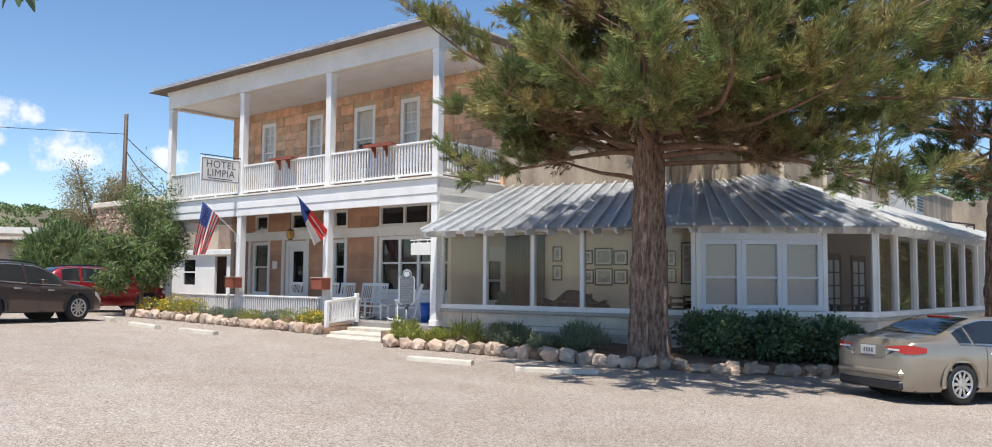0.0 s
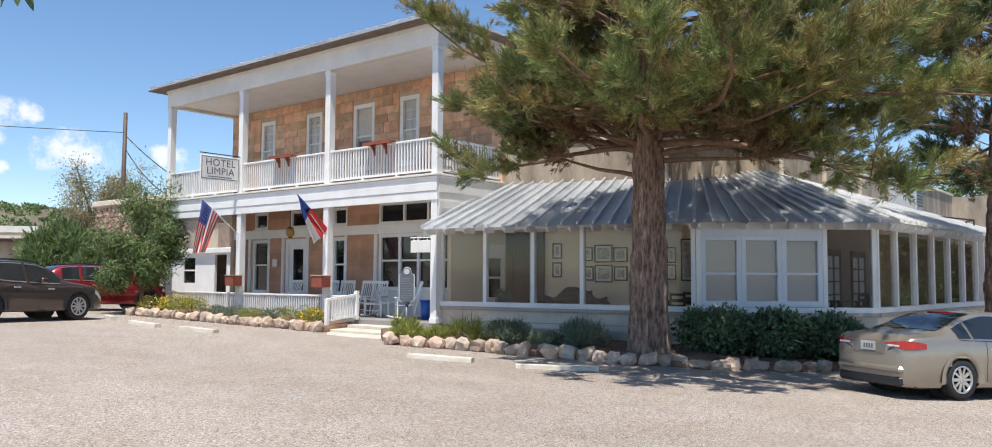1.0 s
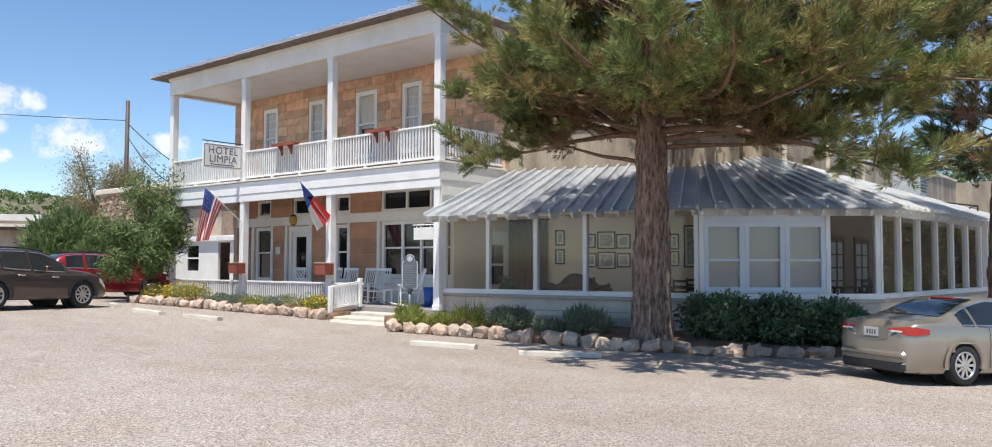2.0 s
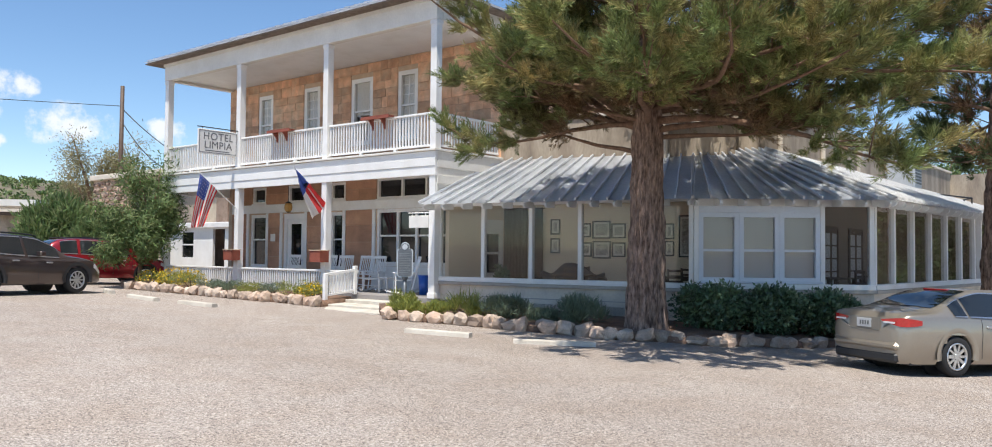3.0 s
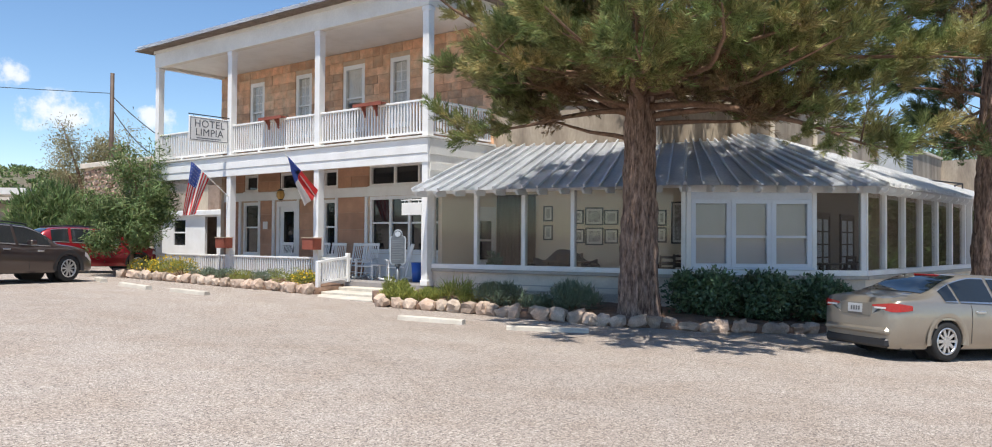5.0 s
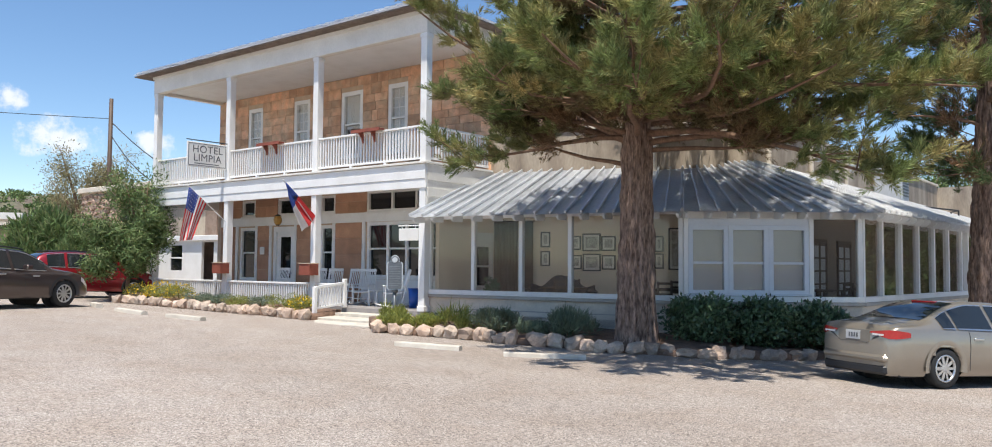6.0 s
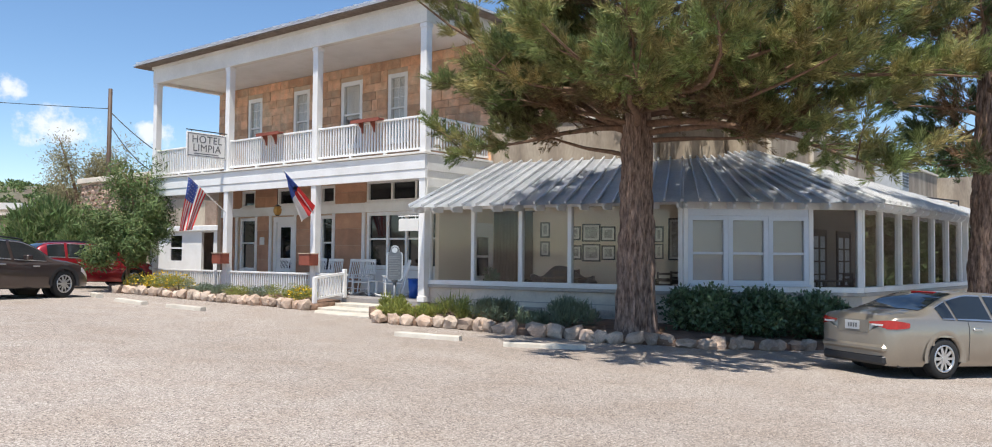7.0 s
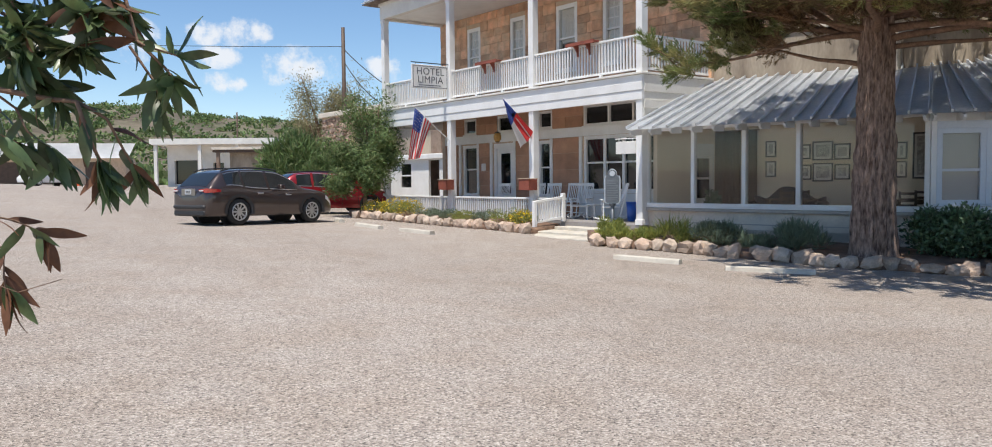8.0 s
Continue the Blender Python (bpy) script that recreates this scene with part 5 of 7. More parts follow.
    for line, r, many, whorl, sink, withered in twigs:
        cs = [rnd.uniform(-0.08, 0.08) for _ in line]
        pts = [at(a, b, c) for (a, b), c in zip(line, cs)]
        stem("twig", pts, [r * (1 - 0.7 * i / len(pts)) for i in range(len(pts))], M["limb"], t, seg=5)
        spots = []
        for k in range(many):
            f = (0.3 + 0.7 * (k + rnd.random()) / many) * (len(pts) - 1)
            i = min(len(pts) - 2, int(f))
            spots.append((pts[i].lerp(pts[i + 1], f - i), (pts[i + 1] - pts[i]).normalized(), 0.7))
        end = (pts[-1] - pts[-2]).normalized()
        spots += [(pts[-1] - end * rnd.uniform(0, 0.05), end, 0.55) for _ in range(whorl)]
        for c, along, loose in spots:
            d = (along * 0.6 + rt * rnd.gauss(0, loose) + ah * rnd.gauss(0, loose * 0.7) + up * (sink + rnd.gauss(0, loose * 0.6))).normalized()
            ln = rnd.uniform(0.07, 0.13)
            m = Matrix.Translation(c) @ d.to_track_quat("Y", "Z").to_matrix().to_4x4() @ Matrix.Rotation(rnd.uniform(0, 6.28), 4, "Y") @ Matrix.Diagonal((ln * rnd.uniform(0.95, 1.35), ln, ln, 1))
            shared("leaf", rnd.choice(dry if rnd.random() < withered else fresh), t, m)


near_branch()


# ---- cars ----
def curve(points):
    """A smooth function through (s, value) points."""
    xs, ys = [p[0] for p in points], [p[1] for p in points]

    def f(s):
        if s <= xs[0]:
            return ys[0]
        if s >= xs[-1]:
            return ys[-1]
        i = max(k for k in range(len(xs) - 1) if xs[k] <= s)
        h = xs[i + 1] - xs[i]
        u = (s - xs[i]) / h

        def slope(k):
            if k == 0 or k == len(xs) - 1:
                return 0.0
            a, b = (ys[k] - ys[k - 1]) / (xs[k] - xs[k - 1]), (ys[k + 1] - ys[k]) / (xs[k + 1] - xs[k])
            return 0.0 if a * b <= 0 else 2 * a * b / (a + b)
        m0, m1 = slope(i) * h, slope(i + 1) * h
        return (2 * u**3 - 3 * u**2 + 1) * ys[i] + (u**3 - 2 * u**2 + u) * m0 + (-2 * u**3 + 3 * u**2) * ys[i + 1] + (u**3 - u**2) * m1
    return f


def car(label, paint, at, heading, L, W, top, belt, wide, roof_w, axles, wheel_r, glass, rear_glass, front_glass, tail, sill=0.2, rails=False, plate=True, lift=0.03, category="car", cladding=None, spoke=10, high_lamp=False):
    """A car built from its lengthwise curves. s runs from the tail forwards; panels follow the same skin."""
    z0 = ground_z(*at)
    fwd = Vector((*heading, 0)).normalized()
    fwd.z = ground_z(at[0] + fwd.x, at[1] + fwd.y) - z0
    fwd.normalize()
    left = Vector((0, 0, 1)).cross(fwd).normalized()
    g = Matrix((fwd, left, fwd.cross(left))).transposed().to_4x4()
    g.translation = (*at, z0)
    m = g @ Matrix.Translation((-axles[0], 0, 0))
    t = thing("parked_" + category.split()[-1], label, category, at=(at[0], at[1], z0))
    ftop, fbelt, fwide, froof = curve(top), curve(belt), curve(wide), curve(roof_w)
    zb = sill

    def section(s):
        w, b, h, r = fwide(s) * W / 2, fbelt(s), ftop(s), froof(s) * W / 2
        h = max(h, b + 0.03)
        r = min(r, w * 0.94)
        mid = zb + (b - zb) * 0.55
        return [(w * 0.90, zb), (w * 0.985, zb + 0.10), (w * 0.99, mid - 0.08), (w * 1.0, mid + 0.06), (w * 0.985, b - 0.10), (w * 0.955, b - 0.015), (w * 0.945, b + 0.005),
                (r + (w * 0.945 - r) * 0.42, b + (h - b) * 0.52), (r, h - 0.055), (r * 0.90, h - 0.018), (r * 0.5, h - 0.002), (0, h)]

    n = 92
    ss = [L * i / n for i in range(n + 1)]
    bm = bmesh.new()
    rings = []
    for s in ss:
        sec = section(s)
        full = [(-y, z) for y, z in sec] + [(y, z) for y, z in sec[-2::-1]]
        rings.append([bm.verts.new(m @ Vector((s, y, z))) for y, z in full])
    arch = wheel_r + 0.055
    for i in range(n):
        sc = (ss[i] + ss[i + 1]) / 2
        for k in range(len(rings[0]) - 1):
            zc = sum((m.inverted() @ v.co).z for v in (rings[i][k], rings[i + 1][k + 1])) / 2
            if (k < 5 or k > len(rings[0]) - 7) and any(math.hypot(sc - a, zc - wheel_r) < arch for a in axles):
                continue
            bm.faces.new((rings[i][k], rings[i][k + 1], rings[i + 1][k + 1], rings[i + 1][k]))
    # bulging ends
    for ring, s0, way in ((rings[0], 0.0, -1), (rings[-1], L, 1)):
        loc = [m.inverted() @ v.co for v in ring]
        zc = (min(p.z for p in loc) + max(p.z for p in loc)) / 2
        last = ring
        for off, k in ((0.02, 0.93), (0.035, 0.75), (0.04, 0.4)):
            nxt = [bm.verts.new(m @ Vector((s0 + way * off, p.y * k, zc + (p.z - zc) * k))) for p in loc]
            for j in range(len(ring)):
                i2 = (j + 1) % len(ring)
                bm.faces.new((last[i2], last[j], nxt[j], nxt[i2]) if way < 0 else (last[j], last[i2], nxt[i2], nxt[j]))
            last = nxt
        bm.faces.new(last)
    bmesh.ops.recalc_face_normals(bm, faces=bm.faces[:])
    part("body", bm, paint, t, smooth=True)
    # floor pan and dark inside
    part("underbody", boxes((0.15, -W * 0.42, zb - 0.02, L - 0.15, W * 0.42, zb + 0.02), m=m), M["black"], t)
    for a in axles:
        for sgn in (-1, 1):
            w = fwide(a) * W / 2
            lip = bmesh.new()
            for k in range(15):
                a0, a1 = math.pi * (k / 15 * 1.1 - 0.05), math.pi * ((k + 1) / 15 * 1.1 - 0.05)
                pts = []
                for ang in (a0, a1):
                    for rr, yy in ((arch - 0.015, w * 0.9), (arch - 0.018, w * 0.992), (arch + 0.03, w * 1.004), (arch + 0.085, w * 1.0)):
                        pts.append(lip.verts.new(m @ Vector((a + rr * math.cos(ang), sgn * yy, wheel_r + rr * math.sin(ang)))))
                for q in range(3):
                    lip.faces.new((pts[q], pts[q + 1], pts[q + 5], pts[q + 4]))
            bmesh.ops.remove_doubles(lip, verts=lip.verts[:], dist=0.001)
            part("wheel_arch", lip, cladding or paint, t, smooth=True)
            liner = bmesh.new()
            tube(liner, m @ Vector((a, sgn * w * 0.55, wheel_r)), m @ Vector((a, sgn * w * 0.62, wheel_r)), arch + 0.02, seg=20)
            part("arch_liner", liner, M["black"], t)
            wheel = part("wheel", lathe([(wheel_r * 0.66, -0.09), (wheel_r * 0.9, -0.105), (wheel_r * 0.985, -0.085), (wheel_r, -0.05), (wheel_r, 0.05), (wheel_r * 0.985, 0.085), (wheel_r * 0.9, 0.105), (wheel_r * 0.66, 0.09)],
                                        m @ Matrix.Translation((a, sgn * (w - 0.115), wheel_r)), 32), M["tyre"], t, "black tyre", True)
            rim = bmesh.new()
            mm = m @ Matrix.Translation((a, sgn * (w - 0.115), wheel_r)) @ Matrix.Rotation(-sgn * math.pi / 2, 4, "X")
            for q in range(spoke):
                rot = mm @ Matrix.Rotation(2 * math.pi * q / spoke, 4, "Z")
                box(rim, 0.04, -0.020 - 0.008 * (q % 2), 0.065, wheel_r * 0.64, 0.020 + 0.008 * (q % 2), 0.085, m=rot)
            part("spokes", rim, M["steel"], wheel, "silver alloy spokes")
            ring = lathe([(wheel_r * 0.60, 0.06), (wheel_r * 0.60, 0.096), (wheel_r * 0.68, 0.10), (wheel_r * 0.69, 0.06)], mm @ Matrix.Rotation(math.pi / 2, 4, "X"), 32, flip=True)
            part("rim", ring, M["steel"], wheel, "", True)
            hub = bmesh.new()
            tube(hub, mm @ Vector((0, 0, 0.04)), mm @ Vector((0, 0, 0.09)), 0.065, 0.05, seg=12)
            part("hub", hub, M["steel"], wheel)
            disc = bmesh.new()
            tube(disc, mm @ Vector((0, 0, 0.0)), mm @ Vector((0, 0, 0.03)), wheel_r * 0.62, seg=24)
            part("brake_disc", disc, M["black"], wheel)

    def skin(s, side, f):
        """A point f of the way up the side glass (0 belt, 1 roof edge), a little proud."""
        sec = section(s)
        a, b, c = sec[6], sec[7], sec[8]
        y, z = ((a[0] + (b[0] - a[0]) * f * 2, a[1] + (b[1] - a[1]) * f * 2) if f < 0.5 else (b[0] + (c[0] - b[0]) * (f * 2 - 1), b[1] + (c[1] - b[1]) * (f * 2 - 1)))
        return m @ Vector((s, side * (y + 0.010), z + 0.004))

    for a, b in glass:
        for side in (-1, 1):
            g2 = bmesh.new()
            k = 12
            rows = []
            for i in range(k + 1):
                s = a + (b - a) * i / k
                gap = ftop(s) - fbelt(s)
                lo, hi = 0.06, 0.93 if gap > 0.2 else 0.2
                rows.append([g2.verts.new(skin(s, side, lo + (hi - lo) * j / 4)) for j in range(5)])
            for r0, r1 in zip(rows, rows[1:]):
                for j in range(4):
                    g2.faces.new((r0[j], r1[j], r1[j + 1], r0[j + 1]))
            part("side_window", g2, M["car_glass"], t, "dark tinted glass", True)
            for f0, f1 in ((0.0, 0.05), (0.94, 0.99)):
                trim = bmesh.new()
                lo = [trim.verts.new(skin(a + (b - a) * i / k, side, f0) + left * side * 0.006) for i in range(k + 1)]
                hi = [trim.verts.new(skin(a + (b - a) * i / k, side, f1) + left * side * 0.006) for i in range(k + 1)]
                for i in range(k):
                    trim.faces.new((lo[i], lo[i + 1], hi[i + 1], hi[i]))
                part("window_trim", trim, M["steel"], t)
    for a, b, nm in ((*rear_glass, "rear_window"), (*front_glass, "windscreen")):
        g2 = bmesh.new()
        rows = []
        for i in range(9):
            s = a + (b - a) * i / 8
            sec = section(s)
            e = sec[9][0] * 0.99
            rows.append([g2.verts.new(m @ Vector((s, y, z + 0.012))) for y, z in
                         [(-e, sec[9][1]), (-sec[10][0], sec[10][1]), (0, sec[11][1]), (sec[10][0], sec[10][1]), (e, sec[9][1])]])
        for r0, r1 in zip(rows, rows[1:]):
            for j in range(4):
                g2.faces.new((r0[j], r0[j + 1], r1[j + 1], r1[j]))
        part(nm, g2, M["car_glass"], t, "tinted glass", True)
    # tail lamps wrap the rear corner
    za, zc, sa, inw = tail
    for side in (-1, 1):
        lamp = bmesh.new()
        rows = []
        for i in range(11):
            s = 0.0 + sa * (i / 10)
            w = fwide(s) * W / 2
            shrink = 0.5 * (zc - za) * (i / 10) ** 1.6
            rows.append([lamp.verts.new(m @ Vector((s - 0.006, side * (w * 0.992 + 0.008), za + shrink * 0.5 + (zc - za - shrink) * j / 3))) for j in range(4)])
        w = fwide(0) * W / 2
        back = [[lamp.verts.new(m @ Vector((-0.030 - 0.004 * q, side * (w - inw * q / 4), za + 0.02 * q + (zc - za - 0.03 * q) * j / 3))) for j in range(4)] for q in range(1, 5)]
        rows = back[::-1] + rows
        for r0, r1 in zip(rows, rows[1:]):
            for j in range(3):
                lamp.faces.new((r0[j], r1[j], r1[j + 1], r0[j + 1]))
        part("tail_lamp", lamp, M["lamp_red"], t, "red tail lamp", True)
        part("lamp_inset", boxes((-0.052, side * (w - inw * 0.85), za + 0.045, -0.044, side * (w - inw * 0.2), za + 0.075), m=m), M["lamp_clear"], t, "clear reversing lamp")
        nose = bmesh.new()
        rows = []
        for i in range(7):
            s = L - 0.42 + 0.40 * i / 6
            w = fwide(s) * W / 2
            b = fbelt(s)
            rows.append([nose.verts.new(m @ Vector((s, side * (w * 0.99 + 0.008), b - 0.19 + 0.13 * j / 2))) for j in range(3)])
        for r0, r1 in zip(rows, rows[1:]):
            for j in range(2):
                nose.faces.new((r0[j], r1[j], r1[j + 1], r0[j + 1]))
        part("head_lamp", nose, M["lamp_clear"], t, "clear head lamp", True)
        mir = boxes((front_glass[0] - 0.25, side * (W * 0.485), fbelt(2.5) + 0.02, front_glass[0] - 0.05, side * (W * 0.485 + 0.2), fbelt(2.5) + 0.17), m=m, bevel=0.03)
        part("door_mirror", mir, paint, t)
        for s in ((axles[0] + axles[1]) / 2 - 0.75, (axles[0] + axles[1]) / 2 + 0.35):
            w = fwide(s) * W / 2
            part("door_handle", boxes((s - 0.02, side * (w * 0.975), fbelt(s) - 0.16, s + 0.2, side * (w * 0.985 + 0.025), fbelt(s) - 0.12), m=m, bevel=0.008), M["steel"], t)
        for s in (axles[0] + 0.55, (axles[0] + axles[1]) / 2 + 0.08, axles[1] - 0.55):
            w = fwide(s)
            gap = bmesh.new()
            sec = section(s)
            for (y0, q0), (y1, q1) in zip(sec[1:5], sec[2:6]):
                v = [m @ Vector((s + e, side * (y + 0.003), z)) for y, z, e in ((y0, q0, -0.006), (y0, q0, 0.006), (y1, q1, 0.006), (y1, q1, -0.006))]
                gap.faces.new([gap.verts.new(p) for p in v])
            part("door_gap", gap, M["black"], t)
    w = fwide(0) * W / 2
    part("rear_bumper", boxes((-0.075, -w * 0.98, zb + 0.20, 0.12, w * 0.98, zb + 0.34), m=m, bevel=0.05), cladding or paint, t)
    part("rear_valance", boxes((-0.055, -w * 0.95, zb + 0.0, 0.10, w * 0.95, zb + 0.17), m=m, bevel=0.04), M["black"], t, "black lower valance")
    if plate:
        pl = part("number_plate", boxes((-0.062, -0.16, za - 0.05, -0.05, 0.16, za + 0.10), m=m, bevel=0.004), M["plate_grey"], t, "white number plate")
        part("plate_bars", boxes(*[(-0.066, -0.11 + 0.055 * i, za - 0.01, -0.0625, -0.075 + 0.055 * i, za + 0.06) for i in range(4)], m=m), M["letter"], pl)
        part("plate_recess", boxes((-0.0495, -0.34, za - 0.085, -0.041, 0.34, za + 0.125), m=m, bevel=0.003), M["car_dark"], t)
    if high_lamp:
        s = rear_glass[1] - 0.02
        part("high_brake_lamp", boxes((s - 0.06, -0.24, ftop(s) - 0.0, s + 0.03, 0.24, ftop(s) + 0.02), m=m, bevel=0.004), M["lamp_red"], t, "red high brake lamp")
    if rails:
        for side in (-1, 1):
            b = bmesh.new()
            for i in range(12):
                s0, s1 = 0.6 + 0.18 * i, 0.78 + 0.18 * i
                tube(b, m @ Vector((s0, side * froof(s0) * W / 2 * 0.92, ftop(s0) + 0.035)), m @ Vector((s1, side * froof(s1) * W / 2 * 0.92, ftop(s1) + 0.035)), 0.022, seg=6)
            part("roof_rail", b, M["black"], t)
    return t


def lathe(profile, m, seg=24, flip=False):
    """Turned about y: profile of (radius, y)."""
    bm = bmesh.new()
    rings = [[bm.verts.new(m @ Vector((r * math.cos(2 * math.pi * k / seg), y, r * math.sin(2 * math.pi * k / seg)))) for k in range(seg)] for r, y in profile]
    for r0, r1 in zip(rings, rings[1:]):
        for k in range(seg):
            j = (k + 1) % seg
            bm.faces.new((r0[k], r0[j], r1[j], r1[k]))
    return bm


M["car_beige"] = mat("champagne_paint", (0.34, 0.30, 0.245), 0.32, metal=0.55, var=0.03, bump=0, coat=0.8)
M["car_brown"] = mat("dark_bronze_paint", (0.060, 0.042, 0.038), 0.3, metal=0.45, var=0.03, bump=0, coat=0.9)
M["car_red"] = mat("red_car_paint", (0.30, 0.012, 0.02), 0.3, metal=0.3, var=0.03, bump=0, coat=0.9)
M["car_white"] = mat("white_car_paint", (0.75, 0.75, 0.74), 0.35, var=0.03, bump=0, coat=0.5)
M["car_glass"] = mat("tinted_car_glass", (0.018, 0.022, 0.025), 0.04, var=0.0, bump=0, spec=0.7)
M["plate_grey"] = mat("plate_face", (0.45, 0.46, 0.47), 0.5, var=0.1, bump=0)
M["car_dark"] = mat("recess_panel", (0.20, 0.18, 0.15), 0.5, var=0.05, bump=0)
M["lamp_red"] = mat("red_lamp_lens", (0.42, 0.015, 0.015), 0.12, var=0.1, scale=20, bump=0, coat=1.0)
M["lamp_clear"] = mat("clear_lamp_lens", (0.75, 0.72, 0.72), 0.12, var=0.1, scale=20, bump=0, coat=1.0)
M["cladding"] = mat("dark_cladding", (0.03, 0.03, 0.032), 0.6, var=0.05, bump=0.05)

sedan = car("metallic champagne saloon car parked by the hedge", M["car_beige"], (-3.62, 16.02), (0.498, 0.867), 4.93, 1.85,
            [(0, 0.94), (0.06, 1.02), (0.5, 1.08), (0.85, 1.16), (1.35, 1.35), (1.9, 1.455), (2.6, 1.45), (3.15, 1.28), (3.75, 1.02), (4.5, 0.86), (4.93, 0.66)],
            [(0, 0.88), (0.1, 0.97), (0.6, 0.985), (2.2, 0.955), (3.4, 0.93), (3.8, 0.92), (4.6, 0.80), (4.93, 0.62)],
            [(0, 0.78), (0.08, 0.88), (0.3, 0.955), (0.8, 1.0), (4.0, 1.0), (4.5, 0.95), (4.8, 0.84), (4.93, 0.70)],
            [(0, 0.72), (0.5, 0.80), (0.9, 0.76), (1.5, 0.66), (2.5, 0.64), (3.2, 0.70), (3.8, 0.82), (4.93, 0.6)],
            (1.05, 3.88), 0.335, [(1.02, 1.30), (1.36, 2.18), (2.26, 3.05)], (0.72, 1.62), (2.85, 3.72), (0.80, 0.945, 0.30, 0.36), spoke=10, high_lamp=True)
suv = car("dark bronze estate car with black roof rails", M["car_brown"], (-25.85, 8.6), (-0.306, 0.952), 5.0, 1.93,
          [(0, 1.02), (0.06, 1.12), (0.3, 1.36), (0.6, 1.585), (1.0, 1.67), (1.8, 1.71), (2.6, 1.67), (3.2, 1.46), (3.75, 1.15), (4.5, 1.06), (4.88, 0.92), (5.0, 0.78)],
          [(0, 0.97), (0.15, 1.11), (0.8, 1.19), (1.6, 1.11), (3.4, 1.05), (3.8, 1.05), (4.6, 0.95), (5.0, 0.69)],
          [(0, 0.82), (0.1, 0.92), (0.4, 0.985), (1.0, 1.0), (4.2, 1.0), (4.6, 0.95), (4.9, 0.84), (5.0, 0.76)],
          [(0, 0.80), (0.4, 0.75), (1.5, 0.68), (2.6, 0.66), (3.2, 0.73), (3.8, 0.84), (5.0, 0.66)],
          (1.08, 3.97), 0.40, [(0.62, 1.22), (1.30, 2.16), (2.26, 3.32)], (0.10, 0.56), (2.75, 3.62), (0.97, 1.10, 0.42, 0.3), sill=0.28, rails=True, cladding=M["cladding"], category="estate car", spoke=10)
car("red sport utility car with a silver roof rail", M["car_red"], (-32.0, 13.9), (0.05, 1.0), 4.65, 1.84,
    [(0, 1.05), (0.06, 1.25), (0.3, 1.52), (0.6, 1.63), (1.4, 1.69), (2.4, 1.65), (3.0, 1.46), (3.5, 1.14), (4.2, 1.02), (4.55, 0.88), (4.65, 0.76)],
    [(0, 0.98), (0.15, 1.10), (1.0, 1.09), (3.2, 1.03), (3.6, 1.02), (4.3, 0.92), (4.65, 0.70)],
    [(0, 0.84), (0.1, 0.93), (0.4, 0.985), (1.0, 1.0), (3.9, 1.0), (4.3, 0.95), (4.55, 0.84), (4.65, 0.76)],
    [(0, 0.76), (0.4, 0.72), (1.5, 0.68), (2.4, 0.66), (3.0, 0.74), (3.6, 0.84), (4.65, 0.66)],
    (0.95, 3.65), 0.36, [(0.5, 1.1), (1.2, 2.0), (2.08, 3.0)], (0.07, 0.45), (2.6, 3.42), (0.95, 1.12, 0.40, 0.42), sill=0.25, rails=True, cladding=M["cladding"], category="utility car")
car("white pickup truck parked before a far building", M["car_white"], (-96.0, 15.6), (0.5, -0.85), 5.6, 1.9,
    [(0, 1.14), (0.05, 1.17), (2.25, 1.17), (2.32, 1.5), (2.55, 1.74), (3.4, 1.74), (4.1, 1.18), (5.3, 1.08), (5.6, 0.85)],
    [(0, 1.12), (3.9, 1.12), (5.2, 1.03), (5.6, 0.8)], [(0, 0.95), (0.3, 1.0), (5.0, 1.0), (5.6, 0.88)],
    [(0, 0.9), (2.2, 0.9), (2.5, 0.72), (3.5, 0.72), (4.1, 0.84), (5.6, 0.8)],
    (1.2, 4.5), 0.38, [(2.5, 3.1), (3.16, 3.75)], (2.28, 2.45), (3.5, 4.05), (0.85, 1.1, 0.2, 0.16), sill=0.32, plate=False, category="pickup truck")


# ---- signs, flags and porch furniture ----
def letters(text, size, m, material, parent, spacing=1.0, name="letters"):
    cu = bpy.data.curves.new(name, "FONT")
    cu.body, cu.size, cu.align_x, cu.align_y = text, size, "CENTER", "CENTER"
    cu.extrude, cu.space_character, cu.offset = 0.004, spacing, 0.0
    tmp = new(name, cu)
    bpy.context.view_layer.update()
    me = bpy.data.meshes.new_from_object(tmp.evaluated_get(bpy.context.evaluated_depsgraph_get()))
    bpy.data.objects.remove(tmp)
    me.materials.clear()
    me.materials.append(material)
    return shared(name, me, parent, m)


